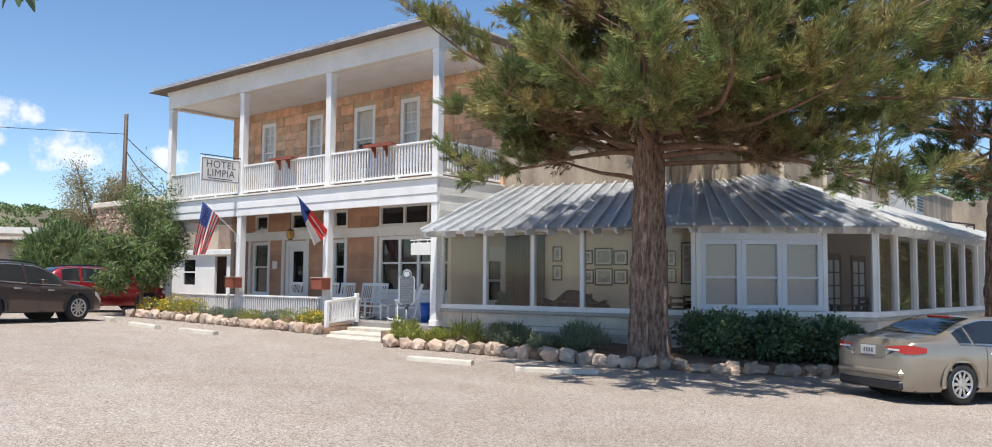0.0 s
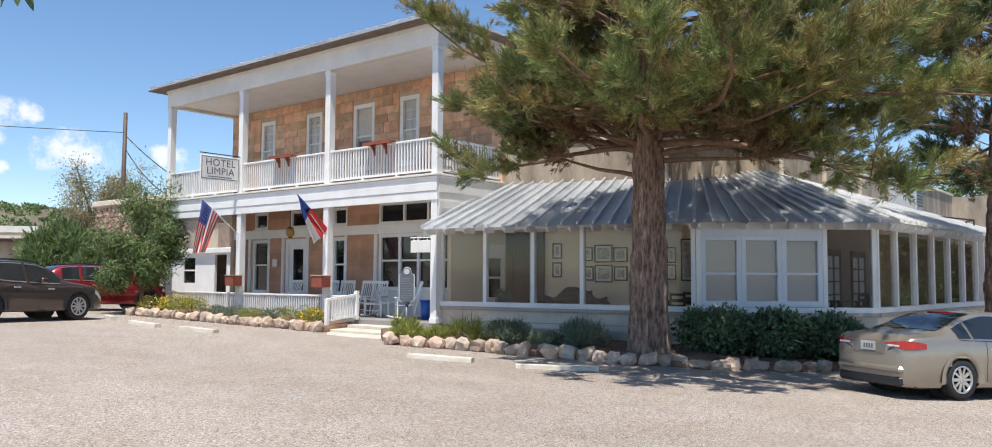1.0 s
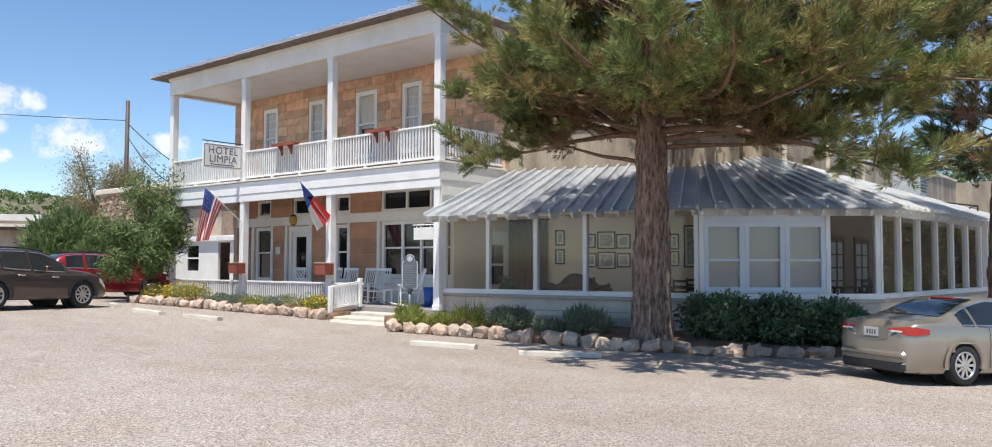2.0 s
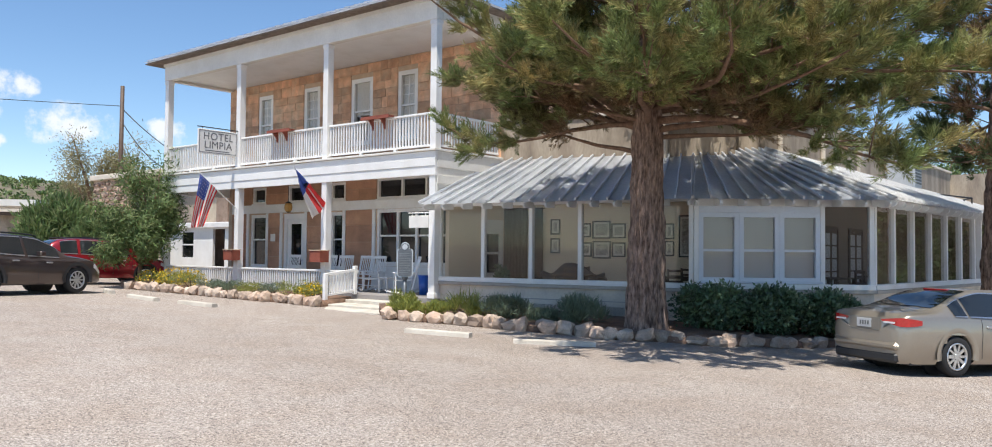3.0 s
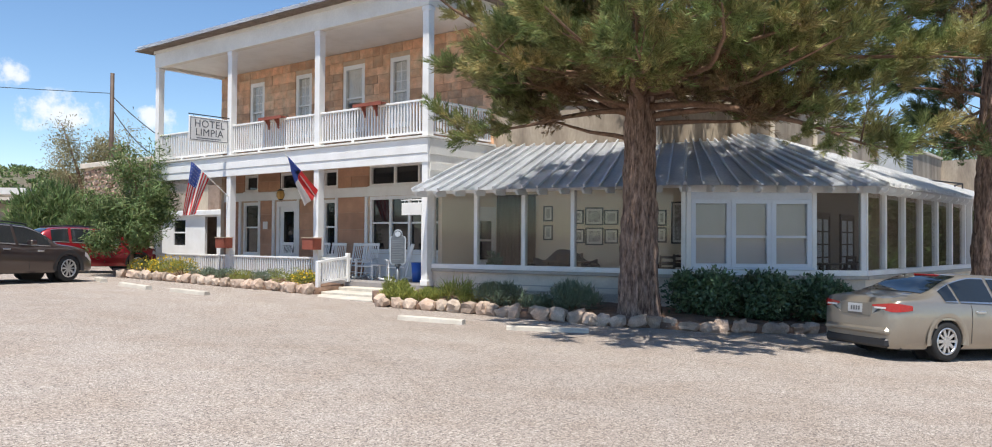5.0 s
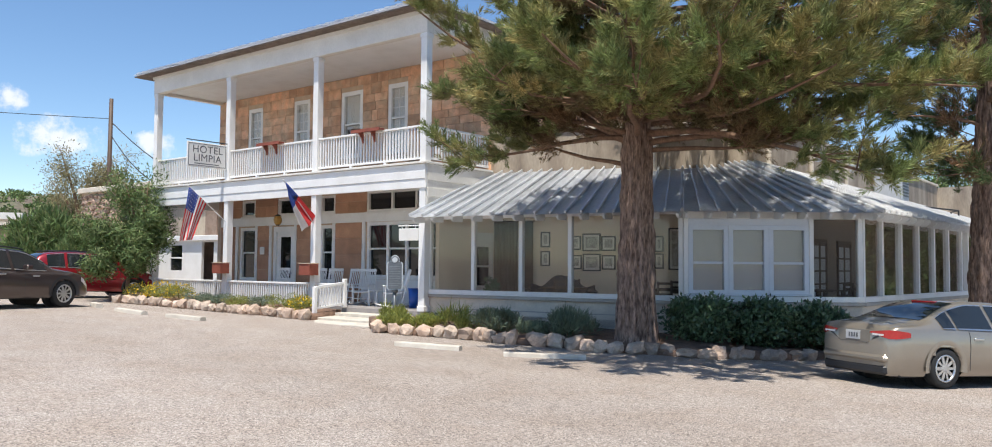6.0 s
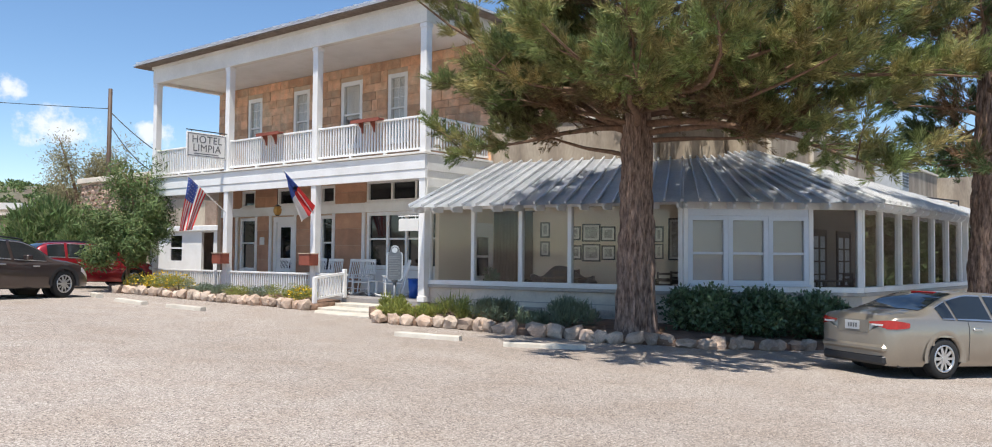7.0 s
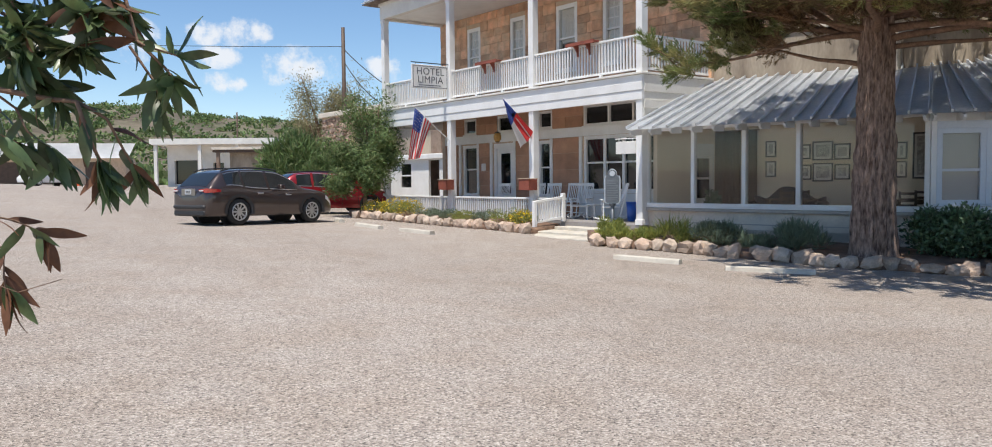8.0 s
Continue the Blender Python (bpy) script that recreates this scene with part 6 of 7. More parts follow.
def hanging_sign():
    x = -26.12
    t = thing("hanging_sign", "white projecting board lettered in dark grey", "sign", at=(x, 16.5, 5.4))
    part("board", boxes((x - 0.03, 15.72, 5.0, x + 0.03, 17.27, 5.86), bevel=0.012), M["white"], t)
    part("border", boxes((x + 0.031, 15.76, 5.80, x + 0.036, 17.23, 5.82), (x + 0.031, 15.76, 5.04, x + 0.036, 17.23, 5.06), (x + 0.031, 15.76, 5.06, x + 0.036, 15.78, 5.80), (x + 0.031, 17.21, 5.06, x + 0.036, 17.23, 5.80)), M["letter"], t)
    face = Matrix.Translation((x + 0.033, 16.5, 5.61)) @ Matrix(((0, 0, 1, 0), (1, 0, 0, 0), (0, 1, 0, 0), (0, 0, 0, 1)))
    letters("HOTEL", 0.36, face, M["letter"], t, 1.08)
    letters("LIMPIA", 0.36, Matrix.Translation((0, 0, -0.30)) @ face, M["letter"], t, 1.05)
    part("small_line", boxes((x + 0.031, 16.0, 5.105, x + 0.035, 16.95, 5.135)), M["grey_metal"], t)
    b = bmesh.new()
    tube(b, (x, 15.7, 5.93), (x, 17.3, 5.93), 0.018)
    for y in (15.9, 17.05):
        tube(b, (x, y, 5.86), (x, y, 5.93), 0.01)
    part("bracket", b, M["black"], t)


hanging_sign()


def cloth(rows, cols, corner, ripple, u0, u1, v0, v1, name, material, parent, sub=5):
    """A patch of a hanging cloth between the given corners (tip, hoist end, fly top, fly bottom), rippled across x."""
    a, b, c, d = [Vector(p) for p in corner]
    bm = bmesh.new()
    nu, nv = max(2, round(rows * (u1 - u0) * sub)), max(2, round(cols * (v1 - v0) * sub))
    g = []
    for i in range(nu + 1):
        u = u0 + (u1 - u0) * i / nu
        line = []
        for j in range(nv + 1):
            v = v0 + (v1 - v0) * j / nv
            p = a.lerp(b, u).lerp(c.lerp(d, u), v)
            k = ripple * (0.25 + v) * math.sin(u * 11 + v * 2.0) + ripple * 0.5 * math.sin(v * 6 + u * 3)
            line.append(bm.verts.new(p + Vector((k, -0.3 * k, 0))))
        g.append(line)
    for i in range(nu):
        for j in range(nv):
            bm.faces.new((g[i][j], g[i + 1][j], g[i + 1][j + 1], g[i][j + 1]))
    return part(name, bm, material, parent, smooth=True)


def flags():
    x = -26.1
    t = thing("flag", "red and white striped flag with a blue starred corner", "flag", "porch flags", at=(x, 17.2, 3.3))
    b = bmesh.new()
    tube(b, (x, 17.29, 3.14), (x, 15.78, 4.32), 0.018, seg=8)
    part("flagpole", b, M["mount"], t, "white pole")
    corner = [(x, 15.82, 4.28), (x, 16.52, 3.74), (x, 15.50, 2.40), (x, 15.98, 2.46)]
    for i in range(13):
        cloth(10, 5, corner, 0.07, i / 13, (i + 1) / 13, 0.4 if i < 7 else 0.0, 1.0, "stripe", M["flag_red" if i % 2 == 0 else "flag_white"], t)
    cloth(10, 5, corner, 0.07, 0, 7 / 13, 0, 0.4, "canton", M["flag_blue"], t)
    a, bb, c, d = [Vector(p) for p in corner]
    st = bmesh.new()
    for i in range(5):
        for j in range(6):
            u, v = (i + 0.5) / 5 * 7 / 13, (j + 0.5) / 6 * 0.4
            p = a.lerp(bb, u).lerp(c.lerp(d, u), v) + Vector((0.07 * (0.25 + v) * math.sin(u * 11 + v * 2.0) + 0.035 * math.sin(v * 6 + u * 3) + 0.006, 0, 0))
            box(st, p.x, p.y - 0.012, p.z - 0.012, p.x + 0.002, p.y + 0.012, p.z + 0.012)
    tagged(part("star_field", st, M["flag_white"], t), kind="stuff")
    x = -21.25
    t = thing("flag", "blue, white and red single-star flag on a slanting pole", "flag", "porch flags", at=(x, 17.2, 3.1))
    b = bmesh.new()
    tube(b, (x, 17.29, 2.98), (x, 16.08, 4.26), 0.018, seg=8)
    part("flagpole", b, M["mount"], t, "white pole")
    corner = [(x + 0.03, 16.12, 4.22), (x + 0.03, 16.26, 3.82), (x + 0.03, 17.40, 3.14), (x + 0.03, 16.80, 2.66)]
    cloth(10, 5, corner, 0.06, 0, 1, 0, 0.40, "blue_field", M["flag_blue"], t)
    cloth(10, 5, corner, 0.06, 0, 0.6, 0.40, 1, "red_field", M["flag_red"], t)
    cloth(10, 5, corner, 0.06, 0.6, 1, 0.40, 1, "white_field", M["flag_white"], t)
    s = bmesh.new()
    c = Vector((x + 0.09, 16.50, 3.72))
    ring = [s.verts.new(c + Vector((0, (0.12 if k % 2 == 0 else 0.05) * math.sin(k * math.pi / 5), (0.12 if k % 2 == 0 else 0.05) * math.cos(k * math.pi / 5)))) for k in range(10)]
    s.faces.new(ring)
    bmesh.ops.solidify(s, geom=s.faces[:], thickness=0.004)
    part("star", s, M["flag_white"], t)


flags()


def rocker(at, turn, label):
    t = thing("rocking_chair", label, "chair", "porch rocking chairs")
    W = M["white"]
    b = bmesh.new()
    for x in (-0.27, 0.27):
        b = bmesh.new()
        pts = [(x, -0.55 + 0.1 * k, 0.03 + 0.10 * ((k - 5.0) / 6.0) ** 2) for k in range(12)]
        for p, q in zip(pts, pts[1:]):
            tube(b, p, q, 0.022, seg=6)
        part("runner", b, W, t)
        part("front_leg", tube(bmesh.new(), (x, -0.27, 0.05), (x, -0.27, 0.66), 0.022, seg=8), W, t)
        part("back_post", tube(bmesh.new(), (x, 0.22, 0.05), (x * 0.95, 0.52, 1.16), 0.024, 0.02, seg=8), W, t)
        part("armrest", boxes((x - 0.05, -0.36, 0.65, x + 0.05, 0.32, 0.68), bevel=0.01), W, t)
    part("seat", boxes((-0.27, -0.30, 0.41, 0.27, 0.25, 0.45), bevel=0.012), W, t)
    part("top_rail", boxes((-0.28, 0.49, 1.08, 0.28, 0.53, 1.18), bevel=0.015), W, t)
    part("lower_rail", boxes((-0.26, 0.285, 0.52, 0.26, 0.315, 0.57)), W, t)
    for k in range(7):
        xx = -0.21 + 0.07 * k
        part("slat", tube(bmesh.new(), (xx, 0.30, 0.55), (xx, 0.505, 1.1), 0.017, seg=6), W, t)
    part("stretcher", tube(bmesh.new(), (-0.27, -0.27, 0.22), (0.27, -0.27, 0.22), 0.014, seg=6), W, t)
    t.matrix_basis = pose(*at, 0, 0, turn)
    return t


first = rocker((-20.45, 18.75, PORCH_Z + 0.001), 28, "white wooden slatted rocking chair on the porch")
for x, y, r in ((-21.35, 19.0, 20), (-18.9, 18.6, -38), (-25.35, 18.9, 10), (-23.35, 19.0, 16), (-22.35, 18.95, 24)):
    copy_thing(first, pose(x, y, PORCH_Z + 0.001, 0, 0, r))


def small_table():
    t = thing("side_table", "small white porch side table", "table", at=(-19.75, 18.7, PORCH_Z))
    part("tabletop", boxes((-19.97, 18.48, 0.80, -19.53, 18.92, 0.835), bevel=0.008), M["white"], t)
    for dx in (-0.17, 0.17):
        for dy in (-0.17, 0.17):
            part("leg", boxes((-19.75 + dx - 0.02, 18.7 + dy - 0.02, PORCH_Z, -19.75 + dx + 0.02, 18.7 + dy + 0.02, 0.80)), M["white"], t)


small_table()


def post_box(x):
    t = thing("planter_box", "small weathered red wooden planter on a porch post", "planter", "post planters", at=(x, 17.1, 1.3))
    y = 17.1
    part("front", boxes((x - 0.26, y - 0.18, 1.30, x + 0.26, y - 0.15, 1.66), bevel=0.006), M["redwood"], t)
    part("back", boxes((x - 0.26, y + 0.15, 1.30, x + 0.26, y + 0.18, 1.66)), M["redwood"], t)
    part("end", boxes((x - 0.26, y - 0.149, 1.30, x - 0.23, y + 0.149, 1.66)), M["redwood"], t)
    part("end", boxes((x + 0.23, y - 0.149, 1.30, x + 0.26, y + 0.149, 1.66)), M["redwood"], t)
    part("bottom", boxes((x - 0.229, y - 0.149, 1.30, x + 0.229, y + 0.149, 1.33)), M["redwood"], t)
    part("soil", boxes((x - 0.228, y - 0.148, 1.331, x + 0.228, y + 0.148, 1.60)), M["mulch"], t)
    part("rim", boxes((x - 0.28, y - 0.20, 1.662, x + 0.28, y - 0.14, 1.69), (x - 0.28, y + 0.14, 1.662, x + 0.28, y + 0.20, 1.69)), M["mortar"], t)


post_box(-26.05)
post_box(-21.2)


def rail_shelf(x):
    t = thing("rail_shelf", "red wooden bracketed shelf on the balcony rail", "shelf", "balcony shelves", at=(x, 17.25, 5.6))
    y = 17.425
    part("board", boxes((x - 0.62, y - 0.27, 5.70, x + 0.62, y - 0.052, 5.74), bevel=0.006), M["redwood"], t)
    part("front_edge", boxes((x - 0.62, y - 0.29, 5.66, x + 0.62, y - 0.271, 5.76)), M["redwood"], t)
    for dx in (-0.3, 0.22):
        b = bmesh.new()
        pr = [(y - 0.05, 5.36), (y - 0.085, 5.36), (y - 0.12, 5.50), (y - 0.24, 5.64), (y - 0.24, 5.698), (y - 0.05, 5.698)]
        lo = [b.verts.new((x + dx - 0.02, *p)) for p in pr]
        hi = [b.verts.new((x + dx + 0.02, *p)) for p in pr]
        b.faces.new(lo)
        b.faces.new(hi[::-1])
        for i in range(6):
            j = (i + 1) % 6
            b.faces.new((lo[j], lo[i], hi[i], hi[j]))
        part("bracket", b, M["redwood"], t)


rail_shelf(-18.75)
rail_shelf(-23.55)


def marker():
    x, y = -15.8, 15.6
    z = ground_z(x, y)
    t = thing("historical_marker", "grey cast-metal marker plate on a round post", "marker", at=(x, y, z))
    part("post", tube(bmesh.new(), (x, y, z - 0.2), (x, y, 1.0), 0.05, seg=14), M["grey_metal"], t, smooth=True)
    m = Matrix.Translation((x, y, 0.98)) @ Matrix.Rotation(radians(34), 4, "Z")

    def plate(inset, y0, y1):
        w, h = 0.215 - inset, 0.74
        pts = [(-w * 0.75, 0.0 + inset), (-w, 0.07), (-w, h - 0.06), (-w * 0.88, h), (-w * 0.55, h + 0.02)]
        pts += [(-0.12 * math.cos(a) , h + 0.05 + (0.14 - inset) * math.sin(a)) for a in [math.pi * k / 10 for k in range(0, 6)]]
        pts = pts + [(-a, b) for a, b in pts[::-1]]
        bm = bmesh.new()
        lo = [bm.verts.new(m @ Vector((a, y0, b))) for a, b in pts[::-1]]
        hi = [bm.verts.new(m @ Vector((a, y1, b))) for a, b in pts[::-1]]
        bm.faces.new(lo)
        bm.faces.new(hi[::-1])
        for i in range(len(lo)):
            j = (i + 1) % len(lo)
            bm.faces.new((lo[j], lo[i], hi[i], hi[j]))
        bmesh.ops.remove_doubles(bm, verts=bm.verts, dist=0.0005)
        return bm

    part("plate_rim", plate(0.0, -0.02, 0.02), M["box_metal"], t, "pale raised rim")
    part("plate", plate(0.03, -0.028, -0.021), M["grey_metal"], t)
    b = bmesh.new()
    bmesh.ops.create_cone(b, cap_ends=True, segments=20, radius1=0.075, radius2=0.07, depth=0.02, matrix=m @ Matrix.Translation((0, -0.035, 0.80)) @ Matrix.Rotation(radians(90), 4, "X"))
    part("seal", b, M["box_metal"], t)
    part("text_bars", boxes(*[(-0.15, -0.031, 0.62 - 0.045 * i, 0.15 - 0.05 * (i % 3 == 2), -0.0285, 0.635 - 0.045 * i) for i in range(12)], m=m), M["marker_text"], t)
    part("collar", tube(bmesh.new(), (x, y, 0.93), (x, y, 1.0), 0.075, 0.09, seg=14), M["grey_metal"], t)


marker()


def lantern():
    x, y = -25.24, 18.9
    t = thing("porch_lantern", "amber glass lantern hanging from the porch ceiling", "lamp", at=(x, y, 4.3))
    part("chain", tube(bmesh.new(), (x, y, 3.42), (x, y, 4.30), 0.012, seg=6), M["black"], t)
    part("glass", lathe([(0.08, -0.0), (0.14, 0.08), (0.15, 0.2), (0.11, 0.32)], Matrix.Translation((x, y, 3.08)) @ Matrix.Rotation(radians(90), 4, "X"), 8), M["amber"], t)
    part("cap", tube(bmesh.new(), (x, y, 3.39), (x, y, 3.46), 0.15, 0.04, seg=8), M["black"], t)
    part("base", tube(bmesh.new(), (x, y, 3.05), (x, y, 3.085), 0.05, 0.09, seg=8), M["black"], t)


lantern()


def bracket_sign():
    y = 17.55
    t = thing("bracket_sign", "small blank white board hanging from a bracket", "sign", at=(-17.2, y, 2.6))
    part("board", boxes((-17.62, y - 0.02, 2.36, -16.82, y + 0.02, 2.72), bevel=0.008), M["mount"], t)
    b = bmesh.new()
    tube(b, (-17.65, y, 2.80), (-16.59, y, 2.80), 0.016)
    tube(b, (-16.62, y, 2.84), (-17.15, y, 3.12), 0.012)
    for x in (-17.5, -16.95):
        tube(b, (x, y, 2.71), (x, y, 2.80), 0.008)
    part("bracket", b, M["white"], t)


bracket_sign()

bin_ = thing("waste_bin", "blue plastic bin by the porch wall", "bin", at=(-18.4, 19.0, PORCH_Z))
part("bin_body", tube(bmesh.new(), (-18.1, 18.75, PORCH_Z), (-18.1, 18.75, 0.90), 0.17, 0.21, seg=18), M["blue"], bin_, smooth=True)
part("bin_rim", tube(bmesh.new(), (-18.1, 18.75, 0.90), (-18.1, 18.75, 0.93), 0.225, seg=18), M["blue"], bin_)
notice = tagged(link("notice", boxes((-28.15, WALL - 0.065, 2.02, -27.85, WALL - 0.046, 2.32), bevel=0.005), M["mount"]), "small white notice on the stone pier", "notice")


def end_shed():
    """White boarded outbuilding past the end of the porch."""
    y = 22.0
    m = Matrix.Translation((-39.5, y, 0))
    t = thing("shed", "white boarded shed with a dark doorway past the porch", "building", at=(-36.5, y, 0.3))
    part("wall", punched(6.9, -0.4, 2.70, 0.12, [(1.74, 2.77, 1.3, 2.5), (4.44, 5.41, 0.2, 2.64)], m), M["white"], t)
    part("side_wall", boxes((6.78, 0.121, -0.4, 6.9, 3.0, 2.70), m=m), M["white"], t)
    part("rear_wall", boxes((0, 3.001, -0.4, 6.9, 3.1, 2.70), m=m), M["white"], t)
    part("cornice", boxes((-0.15, -0.18, 2.702, 7.05, 3.2, 2.95), m=m, bevel=0.02), M["white"], t)
    part("pane", boxes((1.74, 0.05, 1.3, 2.77, 0.06, 2.5), m=m), M["glass_dark"], t)
    part("sash", boxes((1.74, 0.0, 1.87, 2.77, 0.049, 1.94), m=m), M["white"], t)
    part("door_leaf", boxes((4.44, 0.6, 0.2, 5.41, 0.64, 2.64), m=m), M["black"], t, "dark door standing in shade")


end_shed()

# ---- dining room fittings ----
m_back, len_back = wall_pose(BACK_PTS[0], BACK_PTS[1])


def picture(x, z, w, h, i):
    y = -0.034
    t = thing("framed_picture", "black-framed picture with a pale mount on the dining room wall", "picture", "dining room pictures", at=m_back @ Vector((x, y, z)))
    part("frame", boxes((x, y - 0.03, z, x + 0.04, y - 0.001, z + h), (x + w - 0.04, y - 0.03, z, x + w, y - 0.001, z + h),
                        (x + 0.04, y - 0.03, z, x + w - 0.04, y - 0.001, z + 0.04), (x + 0.04, y - 0.03, z + h - 0.04, x + w - 0.04, y - 0.001, z + h), m=m_back), M["black"], t)
    part("mount", boxes((x + 0.04, y - 0.012, z + 0.04, x + w - 0.04, y - 0.002, z + h - 0.04), m=m_back), M["mount"], t)
    part("print", boxes((x + 0.1, y - 0.016, z + 0.1, x + w - 0.1, y - 0.0125, z + h - 0.1), m=m_back), M["picture"], t)


for i, (x, z, w, h) in enumerate(((1.62, 2.22, 0.31, 0.47), (1.62, 1.65, 0.31, 0.46), (2.58, 2.14, 0.33, 0.42), (2.955, 2.10, 0.565, 0.53), (3.54, 2.11, 0.44, 0.44),
                                  (2.58, 1.56, 0.36, 0.43), (2.965, 1.51, 0.56, 0.52), (3.555, 1.56, 0.42, 0.43), (5.12, 2.08, 0.28, 0.46), (5.12, 1.6, 0.28, 0.44), (5.53, 1.57, 0.7, 1.2))):
    picture(x, z, w, h, i)


def inner_door(a, b, z0, z1, m, nm, label):
    t = thing(nm, label, "door", kind="structure", at=m @ Vector((a, -0.05, z0)))
    part("frame", boxes((a - 0.1, -0.07, z0, a, -0.031, z1 + 0.1), (b, -0.07, z0, b + 0.1, -0.031, z1 + 0.1), (a, -0.07, z1, b, -0.031, z1 + 0.1), m=m), M["white"], t)
    part("leaf", boxes((a, -0.06, z0, b, -0.032, z1), m=m), M["white"], t)
    for i in range(2):
        part("pane", boxes((a + 0.12, -0.066, z0 + 0.75 + i * 0.62, b - 0.12, -0.0605, z0 + 1.3 + i * 0.62), m=m), M["glass_dark"], t)


m_end = Matrix.Translation((-16.2, 17.75, 0)) @ Matrix.Rotation(radians(90), 4, "Z")
inner_door(1.5, 2.3, 0.3, 2.55, m_end, "door_2", "white glazed inner door in the dining room")


m_long, _ = wall_pose(BACK_PTS[1], BACK_PTS[2])


def french_door(a, b, name):
    t = thing(name, "dark wooden glazed double door inside the dining room", "door", kind="structure", at=m_long @ Vector((a, -0.05, 0.3)))
    part("frame", boxes((a - 0.1, -0.08, 0.3, a, -0.031, 2.6), (b, -0.08, 0.3, b + 0.1, -0.031, 2.6), (a, -0.08, 2.5, b, -0.031, 2.6), m=m_long), M["darkwood"], t)
    for c, d in ((a, (a + b) / 2 - 0.01), ((a + b) / 2 + 0.01, b)):
        leaf = part("leaf", boxes((c, -0.06, 0.3, d, -0.032, 2.5), m=m_long), M["darkwood"], t)
        for i in range(4):
            part("pane", boxes((c + 0.1, -0.066, 0.75 + 0.42 * i, d - 0.1, -0.0605, 1.12 + 0.42 * i), m=m_long), M["box_metal"], leaf)


french_door(4.7, 6.0, "door_3")
french_door(7.3, 8.7, "door_4")


def drape(x0, x1, z0, z1, y, label):
    """A gathered drape hanging before the dining room wall from a thin rod."""
    t = thing("drape", label, "drape", "dining room drapes", at=m_back @ Vector((x0, y, z0)))
    bm = bmesh.new()
    n = 40
    rows = [[bm.verts.new(m_back @ Vector((x0 + (x1 - x0) * k / n, y + 0.035 * math.sin(k * 1.3) * (1.15 - 0.4 * f), z0 + (z1 - z0) * f))) for k in range(n + 1)] for f in (0, 0.5, 1)]
    for r0, r1 in zip(rows, rows[1:]):
        for k in range(n):
            bm.faces.new((r0[k], r0[k + 1], r1[k + 1], r1[k]))
    bmesh.ops.solidify(bm, geom=bm.faces[:], thickness=0.006)
    part("cloth", bm, M["drape"], t, smooth=True)
    part("rod", tube(bmesh.new(), m_back @ Vector((x0 - 0.08, y, z1 + 0.02)), m_back @ Vector((x1 + 0.08, y, z1 + 0.02)), 0.015, seg=8), M["black"], t)


drape(0.04, 0.9, 0.36, 3.0, -0.16, "brown gathered drape beside the inner door")
drape(1.14, 1.4, 0.36, 3.0, -0.16, "narrow dark brown drape on the dining room wall")


def settee():
    """A settee with a humped back, seen from behind the window sill."""
    t = thing("settee", "dark upholstered settee with a humped back", "sofa")
    b = bmesh.new()
    n = 28
    prof = [(-0.95 + 1.9 * k / n, 0.72 + 0.30 * math.exp(-((k / n - 0.5) / 0.2) ** 2) + 0.04 * math.cos(k / n * 18)) for k in range(n + 1)]
    lo = [[b.verts.new((x, y, 0.12)) for x, _ in prof] for y in (0.3, 0.46)]
    hi = [[b.verts.new((x, y, z)) for x, z in prof] for y in (0.3, 0.46)]
    for k in range(n):
        b.faces.new((lo[0][k], lo[0][k + 1], hi[0][k + 1], hi[0][k]))
        b.faces.new((lo[1][k + 1], lo[1][k], hi[1][k], hi[1][k + 1]))
        b.faces.new((hi[0][k], hi[0][k + 1], hi[1][k + 1], hi[1][k]))
    for k in (0, n):
        b.faces.new((lo[0][k], hi[0][k], hi[1][k], lo[1][k]))
    part("backrest", b, M["settee"], t, smooth=False)
    part("seat", boxes((-0.93, -0.35, 0.14, 0.93, 0.298, 0.44), bevel=0.05), M["settee"], t)
    for x in (-1.02, 0.9):
        part("armrest", boxes((x, -0.36, 0.12, x + 0.14, 0.44, 0.64), bevel=0.05), M["settee"], t)
    for x in (-0.9, 0.9):
        for y in (-0.28, 0.38):
            part("foot", tube(bmesh.new(), (x, y, 0), (x, y, 0.14), 0.025, 0.035, seg=8), M["darkwood"], t)
    t.matrix_basis = m_back @ pose(2.75, -1.6, 0.301) @ Matrix.Diagonal((1, 1, 1.1, 1))


settee()


def dining_table(x, y, r):
    t = thing("dining_table", "dark wooden dining table inside the screened room", "table", "dining tables")
    part("tabletop", boxes((-0.6, -0.45, 0.72, 0.6, 0.45, 0.76), bevel=0.01), M["darkwood"], t)
    for a in (-0.5, 0.5):
        for b in (-0.36, 0.36):
            part("leg", boxes((a - 0.03, b - 0.03, 0, a + 0.03, b + 0.03, 0.72)), M["darkwood"], t)
    t.matrix_basis = pose(x, y, 0.301, 0, 0, r)


for x, y, r in ((-13.2, 19.8, 8), (-10.2, 20.3, 12), (-7.3, 23.5, 80), (-7.0, 27.0, 85)):
    dining_table(x, y, r)


def dining_chair(x, y, r):
    t = thing("dining_chair", "dark wooden dining chair inside the screened room", "chair", "dining chairs")
    part("seat", boxes((-0.21, -0.21, 0.43, 0.21, 0.21, 0.47), bevel=0.01), M["darkwood"], t)
    for a in (-0.18, 0.18):
        part("leg", boxes((a - 0.02, -0.2, 0, a + 0.02, -0.16, 0.43)), M["darkwood"], t)
        part("back_leg", boxes((a - 0.02, 0.16, 0, a + 0.02, 0.2, 0.98)), M["darkwood"], t)
    for z in (0.62, 0.76, 0.9):
        part("back_slat", boxes((-0.16, 0.17, z, 0.16, 0.19, z + 0.06)), M["darkwood"], t)
    t.matrix_basis = pose(x, y, 0.301, 0, 0, r)


